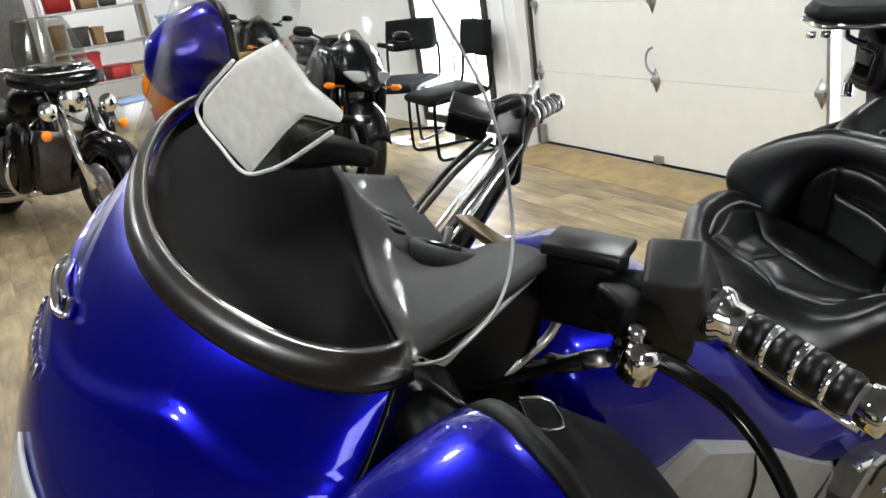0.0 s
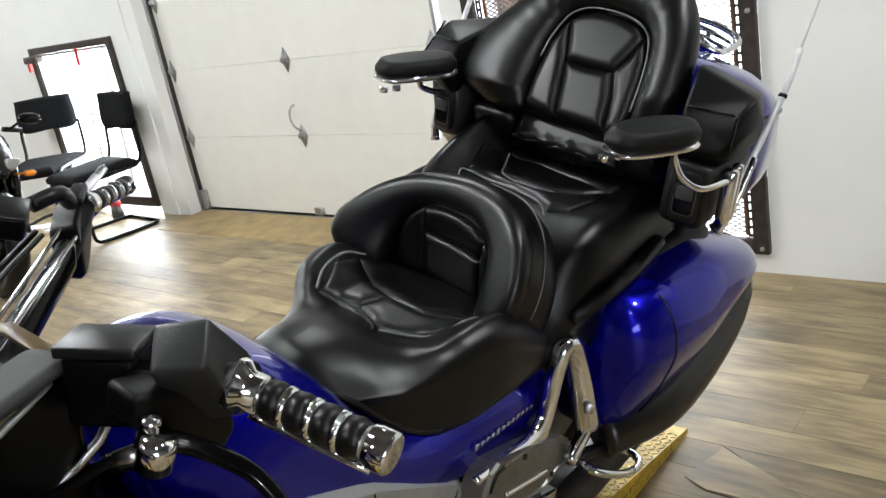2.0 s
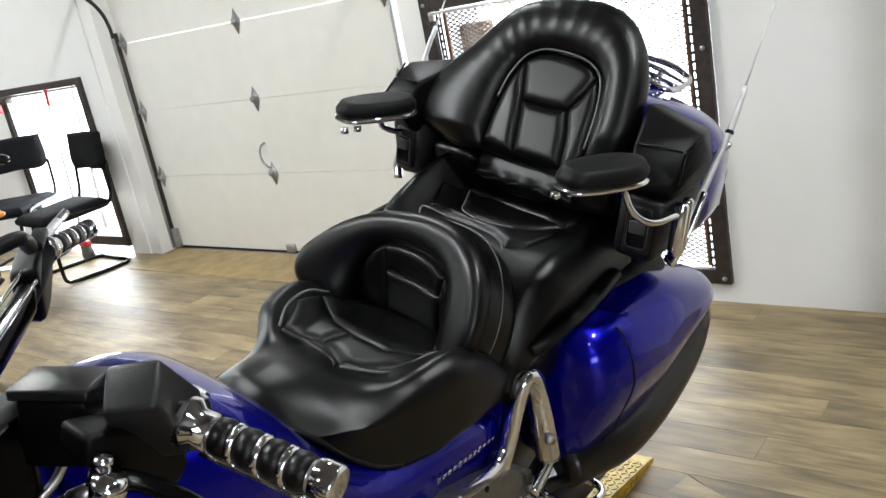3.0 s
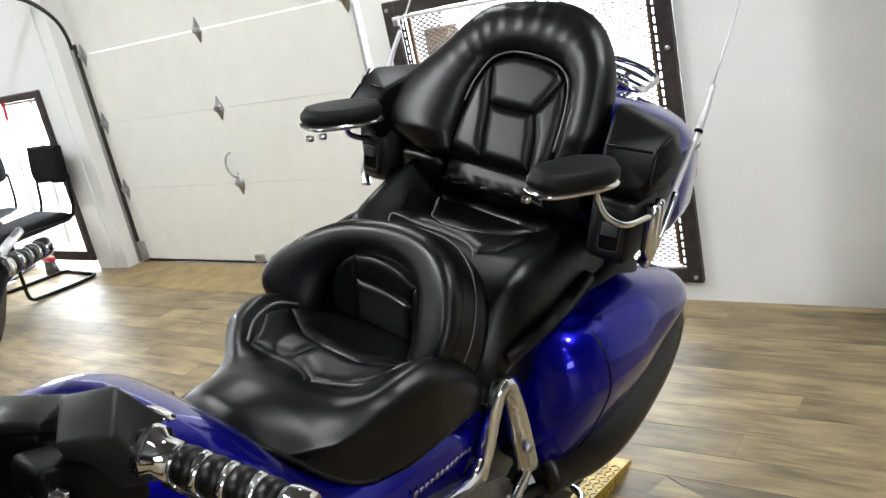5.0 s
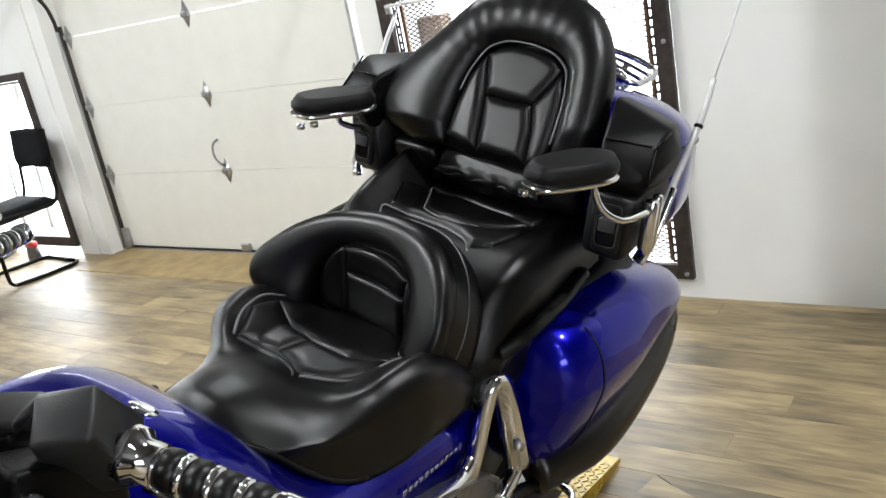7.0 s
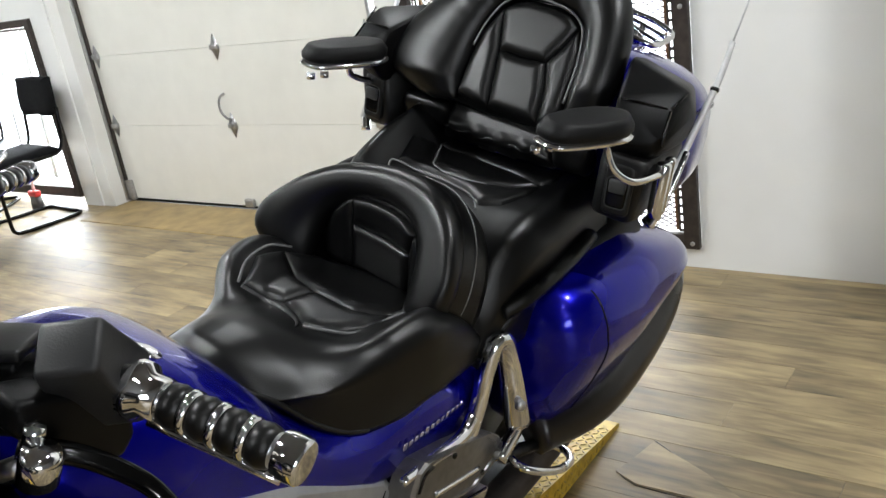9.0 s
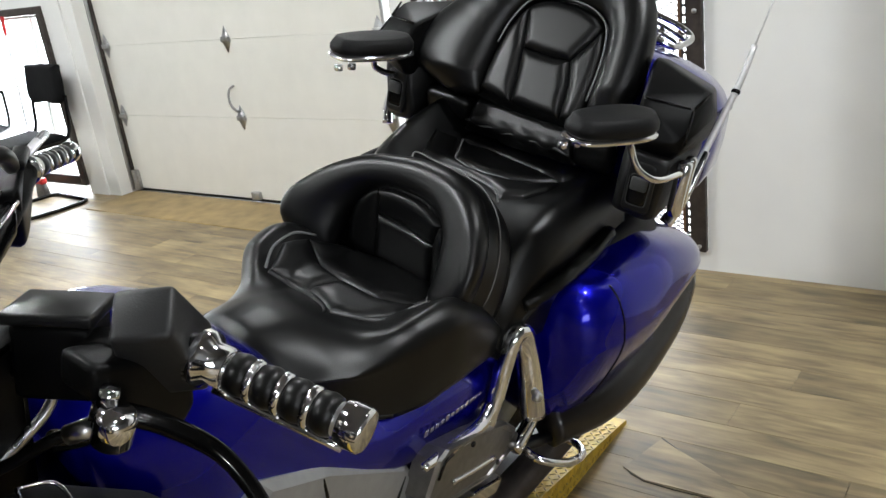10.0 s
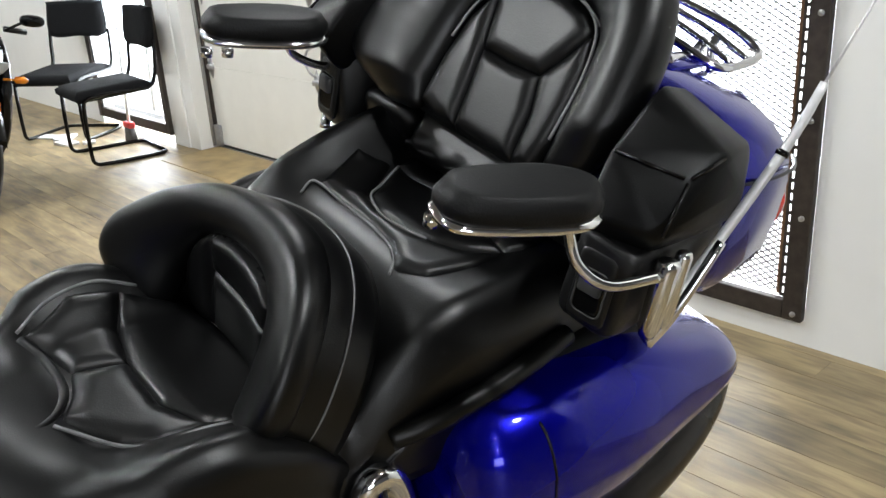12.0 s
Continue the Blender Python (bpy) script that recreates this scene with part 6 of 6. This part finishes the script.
for k, (x, y, w, d, h, a) in enumerate(((-5.75, 2.95, 0.16, 0.10, 0.02, 10), (-5.95, 3.02, 0.12, 0.16, 0.015, 50), (-5.62, 3.06, 0.08, 0.05, 0.02, 80), (-6.1, 2.95, 0.2, 0.1, 0.012, 25))):
    tagged(part("paper_scrap", box((w, d, h), (0, 0, h / 2), 0.004), WHITE_PLASTIC), "crumpled pale paper scrap on the floor", "paper").matrix_world = pose(x, y, 0, 0, 0, a)
wb = thing("door_closer", pose(-6.12, YL - 0.06, 1.20), "dark steel door closer with red part on the glass door", "door closer")
part("body", box((0.2, 0.06, 0.05), (0, 0, 0), 0.008), STEEL_DARK, wb)
part("arm", box((0.03, 0.03, 0.1), (-0.08, 0, -0.04), 0.006), RED, wb, "red painted arm")


# ---- other motorcycles ----
def road_wheel(name, host, at, r, w, spokes=5):
    m = Matrix.Translation(at) @ pose(0, 0, 0, 90)
    t = part(name, lathe([(r * 0.72, -w * 0.8), (r * 0.9, -w), (r * 0.985, -w * 0.55), (r, 0), (r * 0.985, w * 0.55), (r * 0.9, w), (r * 0.72, w * 0.8), (r * 0.72, -w * 0.8)], m, 40), RUBBER, host, "black road tyre")
    part("rim", lathe([(r * 0.64, -w * 0.7), (r * 0.73, -w * 0.75), (r * 0.73, w * 0.75), (r * 0.64, w * 0.7), (r * 0.64, -w * 0.7)], m, 36), PLASTIC_GLOSS, t, "black rim")
    part("hub", lathe([(0.01, -w), (0.04, -w), (0.045, 0), (0.04, w), (0.01, w)], m, 20), DULL_CHROME, t)
    for k in range(spokes):
        a = 2 * math.pi * k / spokes
        part("spoke", tube([Vector(at) + Vector((0.04 * math.cos(a), 0, 0.04 * math.sin(a))), Vector(at) + Vector((r * 0.66 * math.cos(a + 0.15), 0, r * 0.66 * math.sin(a + 0.15)))], 0.018, 8, 2, flat=0.6), PLASTIC_GLOSS, t)
    for s in (-1, 1):
        part("brake_disc", lathe([(r * 0.28, 0.0), (r * 0.5, 0.0), (r * 0.5, 0.004), (r * 0.28, 0.004), (r * 0.28, 0.0)], Matrix.Translation((0, s * (w + 0.012), 0)) @ m, 32), DULL_CHROME, t, "steel brake disc")
    return t


def bar_ring(y, z, a, b, x=0.0, n=2.4, k=20):
    return sup((y, x, z), (0, 1, 0), (0, 0, 1), a, b, n, k)


SPORT_BLACK = material("deep_black_paint", (0.0025, 0.0025, 0.0028), 0.2, Specular_IOR_Level=0.22)


# black sport motorcycle: local x forward, y left, z up
sport = thing("sport_motorcycle", pose(-4.59, 2.04, 0, -12, 0, -4), "black sport motorcycle with small clear screen, parked on its stand", "motorcycle")
road_wheel("front_wheel", sport, (0, 0, 0.30), 0.30, 0.06)
road_wheel("rear_wheel", sport, (-1.36, 0, 0.31), 0.31, 0.085)
part("front_fairing", loft([bar_ring(x, z, a, b, 0, 1.6, 28) for x, z, a, b in ((0.17, 0.71, 0.015, 0.02), (0.13, 0.73, 0.06, 0.06), (0.03, 0.78, 0.115, 0.115), (-0.10, 0.82, 0.155, 0.16), (-0.28, 0.82, 0.185, 0.18), (-0.40, 0.82, 0.16, 0.14))]), SPORT_BLACK, sport, "gloss black front fairing")
for s in (1, -1):
    part("headlight", pad([(-0.08, -0.02 * s), (-0.05, 0.035), (0.05, 0.035), (0.08, 0.02 * s), (0.0, -0.03)], plane_pose((0.082, s * 0.088, 0.76), (1, s * 0.75, 0.35)), 0.02, 0.02, 0.3), GREY, sport, "smoked headlamp lens")
    part("side_fairing", loft([sup((x, s * y, z), (1, 0, 0.1), (0, 0, 1), a, b, 2.5, 24) for y, x, z, a, b in ((0.12, -0.40, 0.58, 0.28, 0.33), (0.17, -0.40, 0.57, 0.31, 0.36), (0.205, -0.40, 0.56, 0.26, 0.29), (0.215, -0.40, 0.56, 0.12, 0.14))]), SPORT_BLACK, sport, "gloss black side fairing")
    part("turn_signal", loft([sup((-0.02, s * y, 0.70), (1, 0, 0), (0, 0, 1), a, b, 2.2, 14) for y, a, b in ((0.13, 0.008, 0.006), (0.185, 0.008, 0.006), (0.19, 0.02, 0.018), (0.235, 0.022, 0.02), (0.255, 0.008, 0.008))]), AMBER, sport, "amber turn signal")
    part("fork_leg", tube([(0.01, s * 0.09, 0.30), (-0.16, s * 0.09, 0.80)], 0.024, 12, 2), SPORT_BLACK, sport)
    part("mirror_stalk", tube([(-0.16, s * 0.18, 0.95), (-0.20, s * 0.26, 0.99), (-0.22, s * 0.30, 1.0)], 0.008, 8), SPORT_BLACK, sport)
    part("mirror", loft([sup((x, s * 0.33, 1.01), (0, 1, 0), (0, 0, 1), a, b, 2.6, 20) for x, a, b in ((-0.18, 0.03, 0.015), (-0.20, 0.06, 0.03), (-0.23, 0.065, 0.034), (-0.235, 0.06, 0.03))]), SPORT_BLACK, sport, "black rear mirror")
    part("grip", tube([(-0.36, s * 0.22, 0.95), (-0.40, s * 0.34, 0.94)], 0.017, 12, 2), RUBBER, sport)
    part("reflector", box((0.03, 0.006, 0.05), (-0.06, s * 0.12, 0.55), 0.002), AMBER, sport, "amber fork reflector")
part("wind_screen", sheet(lambda u, v: (-0.02 - 0.22 * v - 0.06 * (2 * u - 1) ** 2, (2 * u - 1) * (0.14 - 0.06 * v), 0.90 + 0.14 * v - 0.05 * (2 * u - 1) ** 2), 12, 8, 0.004), VENT_CLEAR, sport, "small clear screen")
part("front_fender", sheet(lambda u, v: (0.325 * math.cos(radians(20 + 140 * u)) , (2 * v - 1) * 0.07, 0.30 + 0.325 * math.sin(radians(20 + 140 * u)) - 0.03 * (2 * v - 1) ** 2), 16, 6, 0.004), SPORT_BLACK, sport)
part("tank", loft([bar_ring(x, z, a, b, 0, 2.3, 24) for x, z, a, b in ((-0.36, 0.86, 0.05, 0.05), (-0.40, 0.87, 0.14, 0.10), (-0.55, 0.88, 0.16, 0.12), (-0.70, 0.85, 0.12, 0.09), (-0.76, 0.82, 0.06, 0.04))]), SPORT_BLACK, sport, "gloss black fuel tank")
part("rider_saddle", loft([bar_ring(x, z, a, b, 0, 2.6, 20) for x, z, a, b in ((-0.72, 0.80, 0.08, 0.03), (-0.80, 0.795, 0.13, 0.04), (-1.0, 0.81, 0.15, 0.045), (-1.1, 0.84, 0.12, 0.04))]), LEATHER_DULL, sport, "black saddle")
part("tail", loft([bar_ring(x, z, a, b, 0, 2.4, 20) for x, z, a, b in ((-1.0, 0.84, 0.12, 0.06), (-1.2, 0.90, 0.11, 0.06), (-1.45, 0.95, 0.07, 0.04), (-1.55, 0.965, 0.03, 0.02))]), SPORT_BLACK, sport, "black tail section")
part("engine", loft([bar_ring(x, z, a, b, 0, 3.5, 20) for x, z, a, b in ((-0.22, 0.42, 0.15, 0.12), (-0.30, 0.42, 0.2, 0.18), (-0.75, 0.42, 0.2, 0.17), (-0.9, 0.42, 0.12, 0.1))]), STEEL_DARK, sport, "dark engine block")
part("frame_rail", tube([(-0.2, -0.17, 0.80), (-0.6, -0.19, 0.72), (-0.88, -0.17, 0.55), (-0.9, -0.15, 0.42)], 0.026, 10), DULL_CHROME, sport, "bare metal frame rail")
part("frame_rail", tube([(-0.2, 0.17, 0.80), (-0.6, 0.19, 0.72), (-0.88, 0.17, 0.55), (-0.9, 0.15, 0.42)], 0.026, 10), DULL_CHROME, sport, "bare metal frame rail")
part("exhaust", tube([(-0.35, -0.15, 0.22), (-0.8, -0.16, 0.2), (-1.05, -0.19, 0.35), (-1.35, -0.22, 0.52)], 0.03, 12, 6, 0.05), DULL_CHROME, sport, "metal exhaust pipe")
part("swing_arm", tube([(-0.88, 0.12, 0.42), (-1.36, 0.12, 0.31)], 0.03, 10, 2), DULL_CHROME, sport)
part("swing_arm", tube([(-0.88, -0.12, 0.42), (-1.36, -0.12, 0.31)], 0.03, 10, 2), DULL_CHROME, sport)
part("stand", tube([(-0.75, 0.18, 0.3), (-0.8, 0.30, 0.02)], 0.011, 8, 2), DULL_CHROME, sport)
part("tail_light", box((0.02, 0.10, 0.03), (-1.56, 0, 0.95), 0.008), REDLENS, sport, "red tail light")

# black cruiser with tall screen
cru = thing("cruiser_motorcycle", pose(-5.28, 0.66, 0, -4, 0, 22), "black cruiser motorcycle with chrome trim and tall clear screen", "motorcycle")
road_wheel("front_wheel", cru, (0, 0, 0.31), 0.31, 0.06, 9)
road_wheel("rear_wheel", cru, (-1.62, 0, 0.31), 0.31, 0.09, 9)
part("front_fender", sheet(lambda u, v: (0.345 * math.cos(radians(5 + 165 * u)), (2 * v - 1) * 0.08, 0.31 + 0.345 * math.sin(radians(5 + 165 * u)) - 0.04 * (2 * v - 1) ** 2), 20, 6, 0.005), PLASTIC_GLOSS, cru, "gloss black front fender")
for s in (1, -1):
    part("fork_leg", tube([(0.0, s * 0.11, 0.31), (-0.36, s * 0.11, 0.98)], 0.028, 12, 2), CHROME, cru, "chrome fork leg")
    part("spot_lamp", lathe([(0.01, -0.05), (0.05, -0.04), (0.062, 0.0), (0.058, 0.012), (0.02, 0.02)], along((-0.20, s * 0.2, 0.80), (0.2, s * 0.2, 0.80)), 24), CHROME, cru, "chrome spot lamp")
    part("turn_signal", lathe([(0.008, -0.03), (0.03, -0.02), (0.034, 0.0), (0.012, 0.016)], along((-0.16, s * 0.26, 0.66), (0.2, s * 0.26, 0.66)), 18), AMBER, cru, "amber turn signal")
    part("crash_bar", tube([(-0.62, s * 0.12, 0.72), (-0.55, s * 0.33, 0.55), (-0.58, s * 0.36, 0.36), (-0.70, s * 0.20, 0.20)], 0.016, 10), CHROME, cru, "chrome engine guard")
    part("leg_shield", loft([sup((x, s * 0.27, z), (0.25, 0, 1), (0, 1, 0), a, 0.06, 3, 18) for x, z, a in ((-0.42, 0.52, 0.16), (-0.50, 0.52, 0.24), (-0.62, 0.50, 0.24), (-0.68, 0.48, 0.15))]), PLASTIC_GLOSS, cru, "gloss black lower fairing")
    part("saddlebag", box((0.55, 0.2, 0.32), (-1.55, s * 0.30, 0.58), 0.06, seg=3), PLASTIC_GLOSS, cru, "black saddlebag")
    part("exhaust", tube([(-0.6, s * 0.18, 0.28), (-1.0, s * 0.25, 0.22), (-1.9, s * 0.28, 0.24)], 0.036, 12, 4, 0.045), CHROME, cru, "chrome exhaust")
part("headlight", lathe([(0.01, -0.12), (0.08, -0.10), (0.10, 0.0), (0.092, 0.012), (0.03, 0.02)], along((-0.24, 0, 0.86), (0.3, 0, 0.84)), 28), CHROME, cru, "chrome round headlamp")
part("batwing_fairing", loft([bar_ring(x, z, a, b, 0, 2.2, 28) for x, z, a, b in ((-0.16, 0.945, 0.08, 0.02), (-0.20, 0.955, 0.18, 0.05), (-0.30, 0.975, 0.27, 0.075), (-0.46, 1.0, 0.30, 0.085), (-0.54, 1.005, 0.27, 0.07))]), PLASTIC_GLOSS, cru, "gloss black handlebar fairing")
for w, z in ((0.255, 1.03), (0.278, 1.0)):
    part("chrome_strip", tube([(-0.48, w + 0.005, z + 0.02), (-0.34, w - 0.03, z), (-0.23, 0.15, z - 0.01), (-0.20, 0.0, z - 0.01), (-0.23, -0.15, z - 0.01), (-0.34, 0.03 - w, z), (-0.48, -w - 0.005, z + 0.02)], 0.007, 8), CHROME, cru)
part("wind_screen", sheet(lambda u, v: (-0.32 - 0.10 * v - 0.08 * (2 * u - 1) ** 2, (2 * u - 1) * (0.24 - 0.07 * v * v), 1.04 + 0.32 * v), 14, 10, 0.004), VENT_CLEAR, cru, "tall clear screen")
part("tank", loft([bar_ring(x, z, a, b, 0, 2.3, 24) for x, z, a, b in ((-0.52, 0.86, 0.05, 0.05), (-0.60, 0.86, 0.14, 0.11), (-0.80, 0.84, 0.17, 0.12), (-1.0, 0.79, 0.10, 0.07))]), PLASTIC_GLOSS, cru, "gloss black fuel tank")
part("rider_saddle", loft([bar_ring(x, z, a, b, 0, 2.6, 20) for x, z, a, b in ((-0.98, 0.74, 0.1, 0.04), (-1.1, 0.72, 0.17, 0.06), (-1.35, 0.72, 0.18, 0.06), (-1.5, 0.80, 0.15, 0.06), (-1.75, 0.80, 0.12, 0.05))]), LEATHER_DULL, cru, "black leather saddle")
part("engine", loft([bar_ring(x, z, a, b, 0, 3.2, 20) for x, z, a, b in ((-0.55, 0.42, 0.16, 0.16), (-0.62, 0.42, 0.22, 0.2), (-1.1, 0.42, 0.22, 0.2), (-1.25, 0.42, 0.14, 0.12))]), STEEL_DARK, cru, "dark engine")
part("handlebar", tube([(-0.70, 0.42, 1.02), (-0.55, 0.28, 1.06), (-0.46, 0.0, 1.02), (-0.55, -0.28, 1.06), (-0.70, -0.42, 1.02)], 0.014, 10), CHROME, cru)
part("rear_fender", sheet(lambda u, v: (-1.62 + 0.36 * math.cos(radians(20 + 150 * u)), (2 * v - 1) * 0.11, 0.31 + 0.36 * math.sin(radians(20 + 150 * u))), 16, 4, 0.005), PLASTIC_GLOSS, cru)

# ---- storage shelves at the far end ----
shelf = thing("storage_shelf", pose(-10.4, 1.5, 0), "grey steel storage shelf packed with bins and boxes", "shelf")
for x in (-0.25, 0.25):
    for y in (-0.55, 0.55):
        part("upright", box((0.04, 0.04, 1.7), (x, y, 0.85), 0.004), GALV, shelf)
for z in (0.12, 0.52, 0.92, 1.32, 1.68):
    part("shelf_board", box((0.54, 1.14, 0.03), (0, 0, z), 0.004), GALV, shelf)


def bin_box(at, size, mat, label, name="storage_bin", lid=None, ang=0):
    t = thing(name, pose(*at, 0, 0, ang), label, "storage bin", "storage bins")
    w, d, h = size
    part("body", loft([sup((0, 0, z), (1, 0, 0), (0, 1, 0), w / 2 * f, d / 2 * f, 8, 24) for z, f in ((0, 0.88), (h * 0.9, 1.0))]), mat, t)
    part("lid", box((w * 1.03, d * 1.03, h * 0.1), (0, 0, h * 0.95), 0.008), lid or mat, t)
    return t


rnd = random.Random(5)
for z in (0.137, 0.537, 0.937, 1.337):
    y = -0.5
    while y < 0.3:
        w = rnd.uniform(0.12, 0.34)
        mat, lab = rnd.choice([(CARD, "brown cardboard box on the storage shelf"), (RED, "red plastic bin on the storage shelf"), (TOOLS, "dark plastic box on the storage shelf"), (TOOLS, "dark plastic box on the storage shelf"), (CARD, "brown cardboard box on the storage shelf"), (WHITE_PLASTIC, "white plastic bin on the storage shelf")])
        bin_box((-10.33 + rnd.uniform(-0.06, 0.08), 1.5 + y + w / 2, z), (rnd.uniform(0.28, 0.4), w * 0.92, rnd.uniform(0.1, 0.34)), mat, lab, ang=rnd.uniform(-9, 9))
        y += w + 0.02
bin_box((-9.75, 1.66, 0), (0.42, 0.5, 0.34), WHITE_PLASTIC, "white plastic tote on the floor before the shelf", "storage_tote", BLUE_BIN, 8)
bin_box((-9.5, 1.95, 0), (0.3, 0.36, 0.22), RED, "red plastic toolbox on the floor", "tool_box", RED, 20)
bin_box((-10.35, 2.45, 0.0), (0.5, 0.5, 0.75), BLUE_BIN, "tall pale blue storage bin on the floor", "storage_bin", BLUE_BIN)
bin_box((-10.35, 2.45, 0.75), (0.46, 0.46, 0.4), BLUE_BIN, "pale blue storage bin on another bin", "storage_bin", BLUE_BIN)
# Dark panel painted in for the shade inside an open doorway.
tagged(part("doorway_shade_panel", box((0.04, 0.62, 1.9), (-11.6, 0.62, 0.95), 0.004), TOOLS), "dark panel for the shade in an open doorway in the far wall", "door", kind="structure")
cab = thing("far_partition", pose(-12.2, 0.4, 0), "white partition wall behind the shelves", "partition", kind="structure")
part("panel", box((0.1, 5.6, ZC), (0.45, 0.6, ZC / 2), 0.004), WALL, cab, smooth=False)
post = tagged(part("wooden_post", box((0.09, 0.09, ZC), (-10.9, 2.15, ZC / 2), 0.006), CARD), "bare wooden post beside the shelves", "post")
tagged(part("soffit", box((0.5, 6.0, 0.5), (-9.6, 0.4, ZC - 0.9), 0.01), WALL), "white boxed soffit over the storage area", "soffit", kind="structure")
peg = thing("peg_board", pose(-8.9, YL - 0.03, 1.75), "white peg board with hanging tools on the wall", "peg board")
part("board", box((2.2, 0.02, 0.9), (0, 0, 0), 0.004), WHITE_PLASTIC, peg)
for k in range(22):
    part("hanging_tool", box((rnd.uniform(0.03, 0.07), 0.02, rnd.uniform(0.1, 0.25)), (-1.0 + k % 11 * 0.2, -0.022, 0.22 - 0.45 * (k // 11)), 0.006), rnd.choice([TOOLS, GREY, RED]), peg)
tagged(copy_thing(sport, pose(-8.75, 2.85, 0, -10, 0, 8)), "black motorcycle parked far back beside the wall", "motorcycle")
sack = tagged(part("plastic_sack", loft([sup((0, 0, z), (1, 0.2, 0), (-0.1, 1, 0), a * (1.35 + 0.2 * math.sin(37 * z)), b * (1.45 + 0.25 * math.cos(51 * z)), 2.0 + 0.5 * math.sin(60 * z), 18) for z, a, b in ((0, 0.14, 0.12), (0.04, 0.17, 0.15), (0.10, 0.16, 0.13), (0.16, 0.13, 0.13), (0.22, 0.10, 0.09), (0.27, 0.07, 0.06), (0.31, 0.08, 0.05), (0.33, 0.04, 0.02))]), WHITE_PLASTIC), "crumpled white plastic sack on the floor", "sack")
sack.matrix_world = pose(-7.12, 2.17, 0)

# ---- floor planks, laid along x ----
PW_, PL_, T_ = 0.127, 1.22, 0.006
rnd = random.Random(11)


def plank_mesh(length):
    bm = box((length - 0.0008, PW_ - 0.0008, T_), (length / 2, 0, -T_ / 2), 0.0005, seg=1)
    finish(bm, False)
    me = bpy.data.meshes.new("plank")
    bm.to_mesh(me)
    bm.free()
    me.materials.append(WOOD)
    return me


shared = {}
near_x, near_y = (-4.7, 1.1), (1.0, 3.5)
bm = bmesh.new()
y = Y0
while y < YL + 0.1:
    x = X0 - rnd.uniform(0, PL_)
    top = Y1 if y > 3.0 else YL
    while x < X1:
        yc = y + PW_ / 2
        if near_x[0] < x < near_x[1] and near_y[0] < yc < near_y[1]:
            if PL_ not in shared:
                shared[PL_] = plank_mesh(PL_)
            ob = new("plank", shared[PL_])
            ob.location = (x, yc, 0)
            ob.parent = floor
        else:
            a, b = max(x + 0.0004, X0), min(x + PL_ - 0.0004, X1)
            c, d = y + 0.0004, y + PW_ - 0.0004
            vs = [bm.verts.new(p) for p in ((a, c, 0), (b, c, 0), (b, d, 0), (a, d, 0), (a, c, -T_), (b, c, -T_), (b, d, -T_), (a, d, -T_))]
            for f in ((0, 1, 2, 3), (0, 4, 5, 1), (1, 5, 6, 2), (2, 6, 7, 3), (3, 7, 4, 0)):
                bm.faces.new([vs[i] for i in f])
        x += PL_
    y += PW_
me = bpy.data.meshes.new("far_planks")
bm.to_mesh(me)
bm.free()
me.materials.append(WOOD)
far = new("far_planks", me)
far.parent = floor
tagged(far, kind="stuff")
